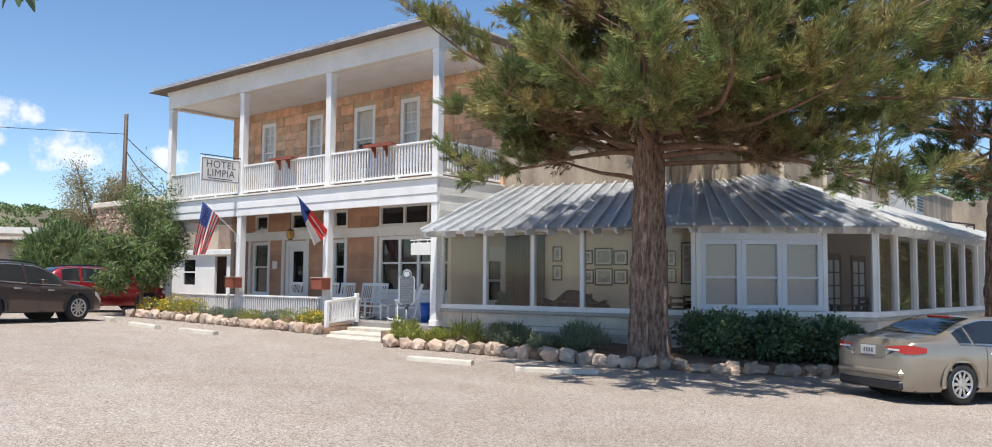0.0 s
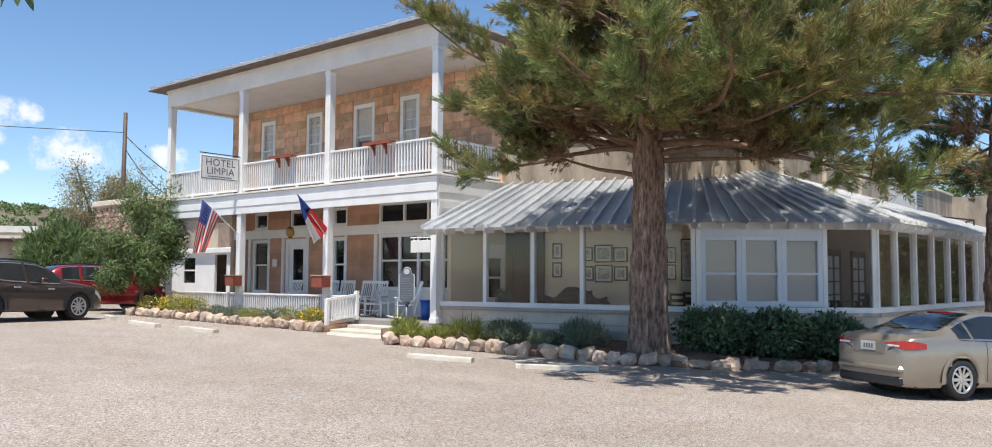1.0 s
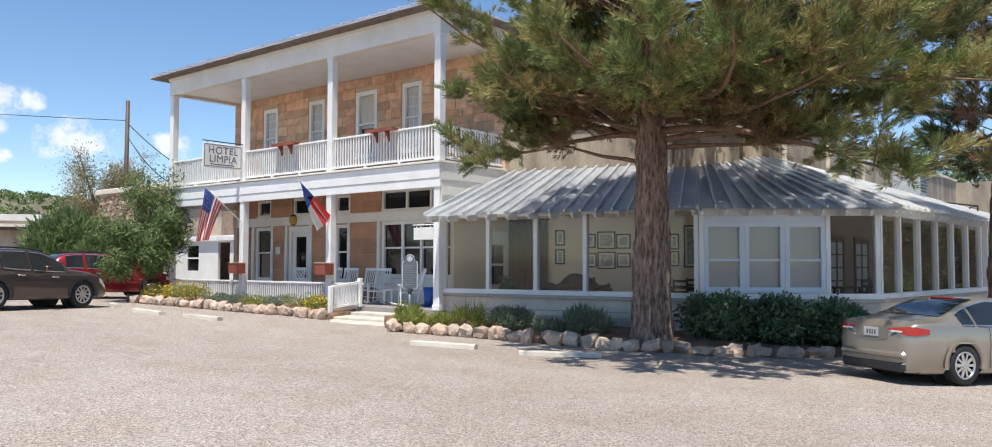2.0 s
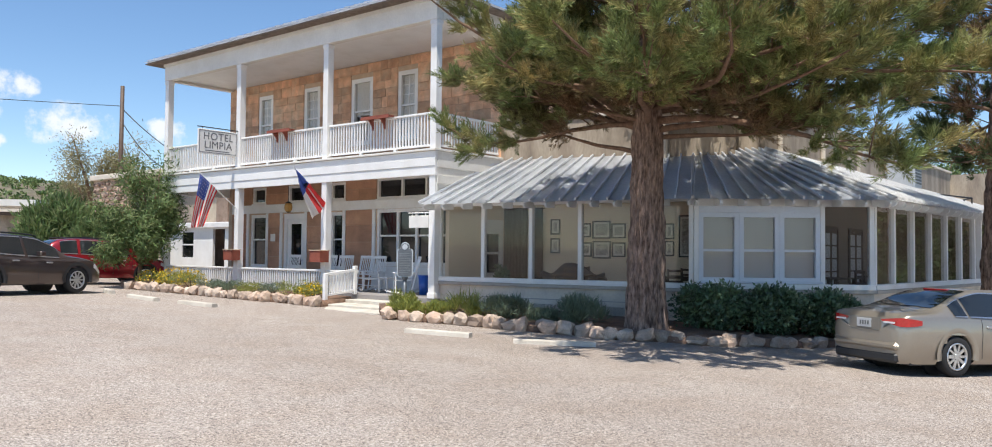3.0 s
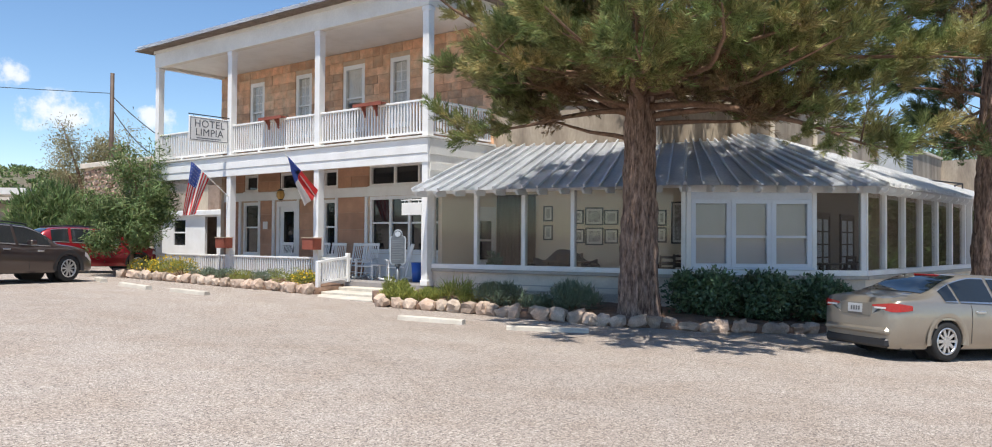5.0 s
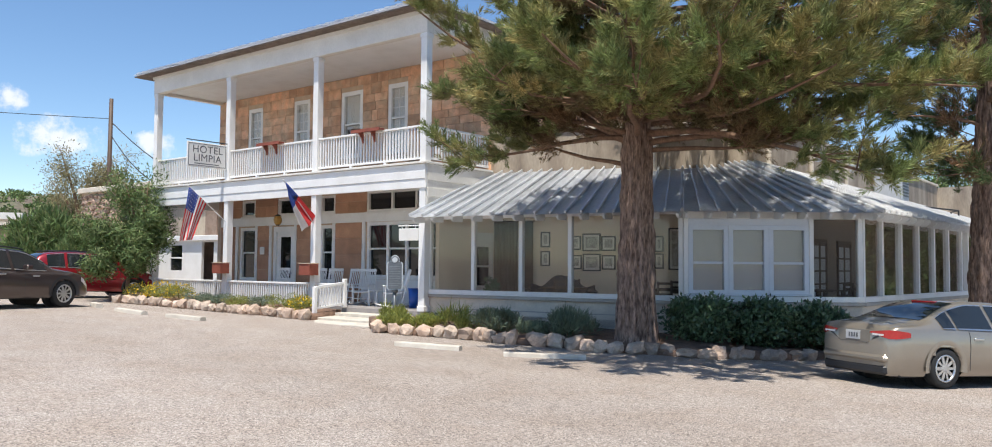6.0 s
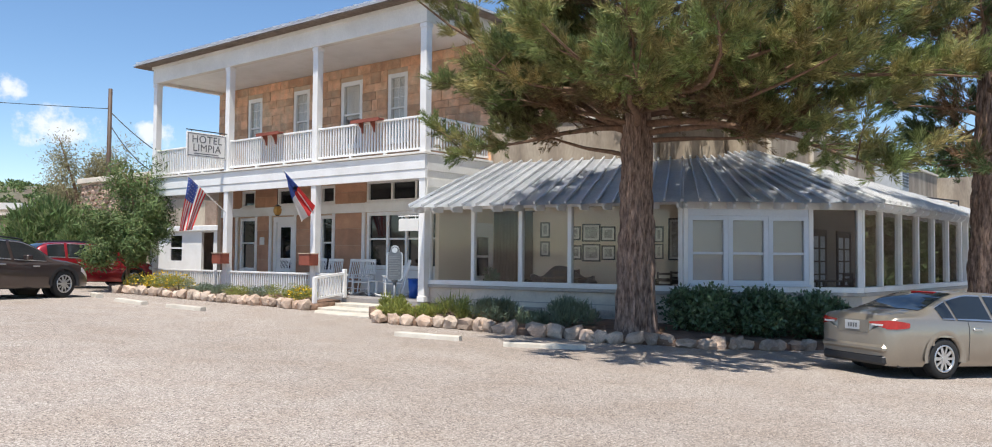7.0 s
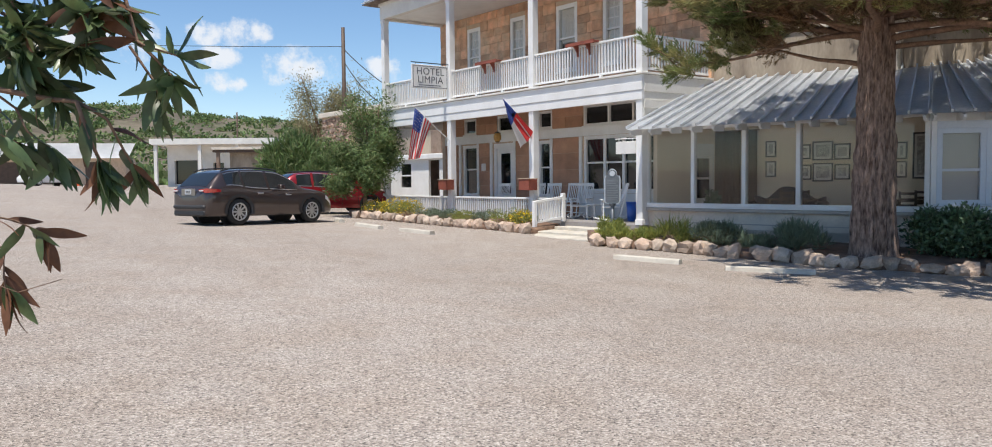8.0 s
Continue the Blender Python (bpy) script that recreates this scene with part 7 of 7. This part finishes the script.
for x, y, r in ((-13.5, 20.5, 0), (-12.8, 19.1, 180), (-10.4, 21.0, 10), (-9.9, 19.5, 190), (-6.5, 22.7, 250), (-6.4, 24.4, 260), (-7.9, 24.2, 90), (-6.3, 27.2, 270)):
    dining_chair(x, y, r)
leafy("potted_plant", "leafy potted plant behind the screen", "plant", (-14.9, 18.5, 0.62), (0.3, 0.3, 0.75), "hedge", 500, (0.12, 0.06), 300, clumps=12, stems=4, up=0.4)
tagged(link("plant_pot", lathe([(0.001, 0.0), (0.14, 0.0), (0.18, 0.3), (0.16, 0.3), (0.14, 0.27), (0.001, 0.27)], Matrix.Translation((-14.9, 18.5, 0.302)) @ Matrix.Rotation(radians(90), 4, "X"), 18), M["redwood"]), "dark red clay plant pot", "pot")

# ---- on the wing's wall and roof ----
for y in (23.5, 27.2, 31.0):
    z = 5.2
    t = thing("floodlight", "pale box lamp on a stub over the metal roof", "lamp", "wall lamps", at=(-8.6, y, z))
    part("box", boxes((-8.55, y - 0.12, z - 0.14, -8.30, y + 0.14, z + 0.14), bevel=0.015), M["box_metal"], t)
    part("arm", boxes((-8.68, y - 0.05, z - 0.05, -8.552, y + 0.05, z + 0.1)), M["apron"], t)
    part("lens", boxes((-8.298, y - 0.09, z - 0.11, -8.29, y + 0.11, z + 0.11)), M["mount"], t)
    part("pipe_stub", tube(bmesh.new(), (-8.64, y - 0.2, 4.5), (-8.64, y - 0.2, 5.5), 0.07, seg=10), M["apron"], t)


def cooler():
    x, y, z = -8.0, 34.6, 3.75
    t = thing("roof_cooler", "pale metal evaporative cooler on the roof", "cooler", at=(x, y, z))
    part("cabinet", boxes((x - 0.55, y - 0.55, z + 0.5, x + 0.45, y + 0.55, z + 1.75), bevel=0.04), M["box_metal"], t)
    part("louvres", boxes(*[(x + 0.452, y - 0.45, z + 0.65 + 0.12 * i, x + 0.47, y + 0.45, z + 0.72 + 0.12 * i) for i in range(8)]), M["grey_metal"], t)
    part("stand", boxes((x - 0.5, y - 0.5, z + 0.1, x - 0.42, y + 0.5, z + 0.498), (x + 0.32, y - 0.5, z - 0.5, x + 0.4, y + 0.5, z + 0.498)), M["black"], t)
    part("duct", boxes((x - 0.9, y - 0.25, z + 0.8, x - 0.552, y + 0.25, z + 1.3)), M["box_metal"], t)
    b = bmesh.new()
    for p, q in (((x + 0.5, y + 0.2, z + 0.35), (x + 2.0, y + 1.4, z + 0.15)), ((x + 2.0, y + 1.4, z + 0.15), (x + 2.0, y + 1.4, z - 0.9)), ((x + 0.9, y + 0.5, z + 0.3), (x + 0.9, y + 0.5, z - 0.5)),
                 ((x + 2.0, y + 1.4, z + 0.15), (x + 1.6, y + 2.2, z + 0.15)), ((x + 1.6, y + 2.2, z + 0.15), (x + 1.6, y + 2.2, z - 0.7))):
        tube(b, p, q, 0.03, seg=6)
    part("pipe_frame", b, M["black"], t)


cooler()


def dark_vent():
    m, _ = wall_pose((-11.2, 21.35), (-9.3, 21.95))
    t = thing("roof_housing", "tan boxed housing against the wing over the metal roof", "housing", at=(-10.2, 21.6, 4.2))
    part("casing", boxes((0.1, -0.02, 4.0, 1.9, 0.6, 5.3), m=m, bevel=0.02), M["plaster"], t)
    part("hood", boxes((0.0, -0.16, 5.302, 2.0, 0.6, 5.4), m=m, bevel=0.02), M["ledge"], t)
    part("corner_pipe", tube(bmesh.new(), m @ Vector((0.0, -0.06, 4.0)), m @ Vector((0.0, -0.06, 5.29)), 0.06, seg=10), M["apron"], t)


dark_vent()

# ---- beds, rock edging and wheel stops ----
LEFT_EDGE = [(-28.45, 14.59), (-25.88, 14.9), (-23.55, 15.08), (-21.4, 15.44), (-19.2, 15.6)]
RIGHT_EDGE = [(-15.6, 14.7), (-14.5, 14.5), (-13.8, 14.88), (-12.98, 15.08), (-11.35, 15.2), (-10.46, 15.5), (-9.56, 15.5), (-8.42, 16.15), (-7.62, 16.35), (-6.97, 17.15), (-6.43, 17.58), (-5.9, 18.55)]


def bed(name, edge, back, lift):
    pts = edge + back
    zs = [ground_z(x, y) + 0.14 for x, y in edge] + [ground_z(x, y) + lift for x, y in back]
    bm = bmesh.new()
    slab(pts, [z - 0.5 for z in zs], zs, bm)
    bmesh.ops.triangulate(bm, faces=bm.faces[:])
    bmesh.ops.subdivide_edges(bm, edges=bm.edges[:], cuts=3, use_grid_fill=True)
    for v in bm.verts:
        v.co.z += 0.035 * noise.noise(v.co * 1.3)
    tagged(link(name, bm, M["mulch"], smooth=True), "soil bed covered in brown needle litter", "flower bed", kind="structure")


bed("bed_porch", LEFT_EDGE, [(-19.75, 17.2), (-30.9, 17.25), (-29.6, 14.9)], 0.26)
bed("bed_dining", RIGHT_EDGE, [(-5.3, 21.3), (-5.72, 21.32), (-9.05, 18.6), (-16.3, 17.4), (-16.45, 15.3)], 0.3)


def wheel_stop(a, b):
    m, ln = wall_pose(a, b)
    z = min(ground_z(*a), ground_z(*b)) - 0.01
    bm = bmesh.new()
    pr = [(-0.11, 0.0), (-0.08, 0.13), (-0.06, 0.15), (0.06, 0.15), (0.08, 0.13), (0.11, 0.0)]
    n = 10
    rings = [[bm.verts.new(m @ Vector((ln * i / n, y * (1 + 0.05 * noise.noise(Vector((i * 0.7 + a[0], y * 9, 0)))), z + (ground_z(*b) - ground_z(*a)) * i / n * 0.9 + h * (1 + 0.06 * noise.noise(Vector((i * 0.9, h * 20, a[0]))))))) for y, h in pr] for i in range(n + 1)]
    for r0, r1 in zip(rings, rings[1:]):
        for k in range(len(pr) - 1):
            bm.faces.new((r0[k], r1[k], r1[k + 1], r0[k + 1]))
    bm.faces.new(rings[0])
    bm.faces.new(rings[-1][::-1])
    tagged(link("wheel_stop", bm, M["concrete"]), "worn pale concrete wheel stop on the gravel", "wheel stop", "wheel stops")


for a, b in (((-24.1, 12.4), (-22.3, 12.25)), ((-21.4, 12.45), (-19.85, 12.55)), ((-12.55, 12.45), (-11.15, 12.9)), ((-10.05, 12.9), (-8.8, 13.9)), ((-26.6, 12.9), (-25.6, 12.6))):
    wheel_stop(a, b)

rock_shapes = [mesh_of("rock", blob(0.45, s, 2, (1, 0.85, 0.9)), M["rock"], False) for s in range(7)]


def rock_edge(name, edge, seed, label, gap, tall):
    rnd = random.Random(seed)
    t = thing(name, label, "rock edging", at=(*edge[0], ground_z(*edge[0])))
    for (ax, ay), (bx, by) in zip(edge, edge[1:]):
        ln = math.hypot(bx - ax, by - ay)
        n = max(1, round(ln / gap))
        for i in range(n):
            f = (i + rnd.uniform(0.3, 0.7)) / n
            x, y = ax + (bx - ax) * f + rnd.gauss(0, 0.03), ay + (by - ay) * f + rnd.gauss(0, 0.05)
            w, h = gap * rnd.uniform(0.8, 1.2), rnd.uniform(*tall)
            m = Matrix.Translation((x, y, ground_z(x, y) + h * 0.36)) @ Euler((rnd.uniform(-0.3, 0.3), rnd.uniform(-0.3, 0.3), math.atan2(by - ay, bx - ax) + rnd.uniform(-0.35, 0.35))).to_matrix().to_4x4() @ Matrix.Diagonal((w, w * rnd.uniform(0.75, 1.0), h, 1))
            shared("rock", rnd.choice(rock_shapes), t, m)


rock_edge("rock_edging", LEFT_EDGE, 1, "row of rough tan and pink edging rocks before the porch bed", 0.38, (0.28, 0.4))
rock_edge("rock_edging", RIGHT_EDGE[:7], 2, "tight row of rough pink and tan edging rocks", 0.36, (0.28, 0.4))
rock_edge("rock_edging", RIGHT_EDGE[6:], 3, "spaced row of grey edging rocks below the tree", 0.36, (0.24, 0.36))


# ---- beyond the hotel ----
def annex():
    y, top = 24.0, 6.05
    t = thing("annex", "low tan plaster building with a rubble stone end", "building", at=(-42, y, 0))
    part("wall", boxes((-46.4, y, -0.4, -33.2, y + 9, top - 0.32)), M["plaster"], t)
    part("stone_pier", boxes((-50.6, y - 0.35, -0.4, -46.401, y + 9, top - 0.3)), M["mortar"], t, "rubble stone end wall")
    part("coping", boxes((-50.8, y - 0.55, top - 0.299, -33.1, y + 9.2, top), bevel=0.03), M["apron"], t, "pale concrete coping")
    part("side_pier", boxes((-37.6, y - 0.25, -0.4, -36.6, y - 0.001, top - 0.301)), M["rubble"], t, "rubble stone pier")
    part("downpipe", tube(bmesh.new(), (-34.6, y - 0.06, 0.2), (-34.6, y - 0.06, 5.7), 0.06, seg=8), M["darkwood"], t)
    return t


ann = annex()
rubble_shapes = [mesh_of("stone", blob(0.4, 20 + s, 1), M["rubble"]) for s in range(4)]
rnd = random.Random(11)
pier = [o for o in ann.children if o.name.startswith("stone_pier")][0]
for r in range(13):
    x = -50.6
    while x < -46.6:
        w = rnd.uniform(0.24, 0.6)
        z = 1.6 + r * 0.325 + rnd.uniform(-0.06, 0.06)
        shared("stone", rnd.choice(rubble_shapes), pier, Matrix.Translation((x + w / 2, 23.64, z)) @ Matrix.Rotation(rnd.uniform(-0.5, 0.5), 4, "Y") @ Matrix.Diagonal((w * 0.92, 0.26, rnd.uniform(0.22, 0.36), 1)))
        x += w


def utility_pole(x, y, top, r, label, arm=True):
    z = ground_z(x, y)
    t = thing("utility_pole", label, "pole", at=(x, y, z))
    part("pole", tube(bmesh.new(), (x, y, z - 0.3), (x, y, top), r, r * 0.7, seg=10), M["darkwood"], t, smooth=True)
    if arm:
        part("crossarm", boxes((x - 0.6, y - 0.05, top - 1.9, x + 0.6, y + 0.05, top - 1.78)), M["darkwood"], t)
        part("bracket", tube(bmesh.new(), (x, y, top - 1.6), (x + 0.5, y + 0.3, top - 1.55), 0.03, seg=6), M["black"], t)


utility_pole(-50.7, 25.3, 11.8, 0.17, "tall dark wooden utility pole behind the hotel", arm=False)
utility_pole(-118.0, 42.0, 11.6, 0.16, "distant wooden utility pole")


def cable(p, q, sag, r=0.022):
    cu = bpy.data.curves.new("cable", "CURVE")
    cu.dimensions, cu.bevel_depth, cu.bevel_resolution = "3D", r, 1
    sp = cu.splines.new("POLY")
    n = 24
    sp.points.add(n)
    for i in range(n + 1):
        f = i / n
        v = Vector(p).lerp(Vector(q), f) - Vector((0, 0, 4 * sag * f * (1 - f)))
        sp.points[i].co = (*v, 1)
    cu.materials.append(M["black"])
    tagged(new("cable", cu), "thin black overhead cable from the pole", "cable", "overhead cables", "structure")


cable((-50.7, 25.3, 10.55), (-92, -4, 15.2), 0.5)
cable((-50.7, 25.3, 10.4), (-43.0, 27.5, 5.9), 0.5, 0.03)
cable((-50.7, 25.3, 9.6), (-44.5, 26.0, 5.9), 0.7, 0.03)


def station():
    """Roadside building with a flat canopy, and a long shed beyond."""
    t = thing("roadside_building", "cream roadside building with a flat canopy", "building", at=(-97, 31, 1.5))
    m, ln = wall_pose((-98.8, 27.0), (-91.5, 37.0), 1.3)
    part("wall", punched(ln, -0.5, 4.6, 6.0, [(0.8, 3.4, 0.2, 2.9), (5.2, 6.4, 0.2, 2.6)], m), M["cream"], t)
    part("fascia", boxes((-1.0, -2.6, 4.6, ln + 0.4, 5, 5.25), m=m), M["cream"], t)
    for x in (-0.6, 4.3, 8.4):
        part("column", boxes((x, -2.4, -0.5, x + 0.35, -2.05, 4.6), m=m), M["cream"], t)
    part("glazing", boxes((0.8, 0.5, 0.2, 3.4, 0.55, 2.9), m=m), M["glass_dark"], t)
    part("glazing", boxes((5.2, 0.5, 0.2, 6.4, 0.55, 2.6), m=m), M["glass_dark"], t)
    part("machine", boxes((3.6, -0.7, -0.3, 4.2, -0.05, 1.5), m=m), M["box_metal"], t, "pale vending machine")
    t = thing("porch_roof_building", "low building with an overhanging brown roof", "building", at=(-78, 34, 1))
    m, ln = wall_pose((-79.5, 27.5), (-75.0, 34.0), 1.2)
    part("wall", boxes((0, 0, -0.5, ln, 5, 3.5), m=m), M["plaster"], t)
    part("roof", boxes((-1.4, -1.2, 3.55, ln + 0.4, 5, 3.8), m=m), M["apron"], t)
    part("soffit", boxes((-1.3, -1.1, 3.3, ln, -0.1, 3.549), m=m), M["darkwood"], t, "dark timber soffit")
    for x in (-1.0, 3.0):
        part("post", boxes((x, -1.0, -0.5, x + 0.3, -0.7, 3.3), m=m), M["rubble"], t)
    t = thing("long_shed", "long low shed with a white metal roof", "building", at=(-110, 14, 1.8))
    m, ln = wall_pose((-112.5, 6.0), (-105.5, 24.0), 1.6)
    part("wall", boxes((0, 0, -0.5, ln, 8, 3.1), m=m), M["mortar"], t)
    b = bmesh.new()
    for x0, x1 in ((-0.5, ln + 0.5),):
        v = [b.verts.new(m @ Vector(p)) for p in ((x0, -1.0, 3.0), (x1, -1.0, 3.0), (x1, 5.0, 5.0), (x0, 5.0, 5.0))]
        b.faces.new(v)
    bmesh.ops.solidify(b, geom=b.faces[:], thickness=0.12)
    part("roof", b, M["tin_white_glare"], t)
    for i in range(4):
        part("bay_door", boxes((1.5 + i * 4.5, -0.06, -0.3, 4.2 + i * 4.5, -0.001, 2.6), m=m), M["darkwood"], t)


station()
cone = thing("traffic_cone", "orange traffic cone on the road edge", "cone", at=(-98.5, 17.6, ground_z(-98.5, 17.6)))
z = ground_z(-98.5, 17.6)
part("cone_body", tube(bmesh.new(), (-98.5, 17.6, z + 0.04), (-98.5, 17.6, z + 0.95), 0.24, 0.04, seg=14), M["orange"], cone)
part("cone_base", boxes((-98.8, 17.3, z, -98.2, 17.9, z + 0.04)), M["orange"], cone)
part("band", tube(bmesh.new(), (-98.5, 17.6, z + 0.5), (-98.5, 17.6, z + 0.66), 0.145, 0.115, seg=14), M["mount"], cone)


def hills():
    bm = bmesh.new()
    nu, nv = 160, 22
    g = []
    for i in range(nu + 1):
        a = radians(20 + 110 * i / nu)           # from +y towards -x
        line = []
        for j in range(nv + 1):
            f = j / nv
            d = 190 + 520 * f
            x, y = -math.sin(a) * d, math.cos(a) * d
            ridge = (30 + 32 * math.exp(-((math.degrees(a) - 78) / 30) ** 2)) * (0.8 + 0.5 * noise.noise(Vector((a * 5, 1.3, 0)))) + 7 * noise.noise(Vector((a * 17, 4.1, f * 3)))
            h = ridge * math.sin(min(1, f * 1.25) * math.pi / 2) ** 1.3 + 2.2 * noise.noise(Vector((x * 0.05, y * 0.05, 0))) * min(1, f * 4)
            line.append(bm.verts.new((x, y, 0.5 + h if j else -3.0)))
        g.append(line)
    for i in range(nu):
        for j in range(nv):
            bm.faces.new((g[i][j], g[i][j + 1], g[i + 1][j + 1], g[i + 1][j]))
    tagged(link("backdrop_hills", bm, M["hill"], smooth=True), "dry scrub-covered hills on the horizon", "hills", kind="structure")
    # scrub on the slopes and along the road
    rs = np.random.RandomState(3)
    roots, ways, ln = [], [], []
    for _ in range(1900):
        a, d = radians(rs.uniform(46, 100)), rs.uniform(120, 600)
        x, y = -math.sin(a) * d, math.cos(a) * d
        f = (d - 190) / 520
        ridge = (30 + 32 * math.exp(-((math.degrees(a) - 78) / 30) ** 2)) * (0.8 + 0.5 * noise.noise(Vector((a * 5, 1.3, 0)))) + 7 * noise.noise(Vector((a * 17, 4.1, f * 3)))
        z = 0.8 if f <= 0 else 0.5 + ridge * math.sin(min(1, f * 1.25) * math.pi / 2) ** 1.3
        r = rs.uniform(1.2, 3.8)
        n = 44
        o = rs.normal(size=(n, 3))
        o /= np.linalg.norm(o, axis=1, keepdims=True)
        o[:, 2] = abs(o[:, 2])
        roots.append(np.array((x, y, z)) + o * r * rs.uniform(0.5, 1.0, (n, 1)) * (1, 1, 0.9))
        ways.append(o + rs.normal(size=(n, 3)) * 0.6)
    r, w = np.concatenate(roots), np.concatenate(ways)
    scrub = blades("hill_scrub", r, w, 1.3, 0.9, M["juniper"], None, seed=4)
    tagged(scrub, "dark green scrub dotted over the hillside", "scrub", kind="stuff")


hills()

# ---- sandstone blocks of the front wall ----
block = mesh_of("block", boxes((-0.5, -0.5, -0.5, 0.5, 0.5, 0.5), bevel=0.035), M["stone"])
smooth_block = mesh_of("block", boxes((-0.5, -0.5, -0.5, 0.5, 0.5, 0.5), bevel=0.02), M["smooth_stone"])


def lay(x0, x1, z0, z1, rows, wlo, whi, gaps, me, seed, proud=0.022):
    rnd = random.Random(seed)
    z = z0
    hs = [rnd.uniform(0.8, 1.25) for _ in range(rows)]
    k = (z1 - z0) / sum(hs)
    for h in hs:
        h *= k
        spans, x = [], x0
        for a, b, c, d in sorted(gaps):
            if c < z + h - 0.02 and d > z + 0.02:
                if a - x > 0.06:
                    spans.append((x, a))
                x = max(x, b)
        if x1 - x > 0.06:
            spans.append((x, x1))
        for a, b in spans:
            n = max(1, round((b - a) / rnd.uniform(wlo, whi)))
            cuts = [a] + sorted(a + (b - a) * (i + rnd.uniform(-0.22, 0.22)) / n for i in range(1, n)) + [b]
            for p, q in zip(cuts, cuts[1:]):
                dy = proud * rnd.uniform(0.7, 1.3)
                shared("block", me, front_wall, Matrix.Translation(((p + q) / 2, WALL + 0.02 - dy, z + h / 2)) @ Matrix.Diagonal((q - p - 0.012, 0.06, h - 0.012, 1)))
        z += h


lay(XL, XR, DECK_Z, 8.44, 12, 0.42, 0.74, [(a - 0.02, b + 0.02, 5.5, 7.97) for a, b in UP_WIN], block, 3)
lay(XL + 0.3, XR, 3.51, 4.29, 2, 0.8, 1.3, [(a - 0.02, b + 0.02, 3.5, 4.3) for a, b, _, _ in TRANSOM], smooth_block, 4)
LOW_GAPS = [(-29.86, -28.35, 0, 3.2), (-27.61, -25.88, 0, 3.2), (-24.73, -23.65, 0, 3.2), (-22.23, XR, 0, 3.2)]
lay(XL + 0.3, XR, PORCH_Z, 3.15, 5, 0.9, 1.5, LOW_GAPS, smooth_block, 5, 0.03)
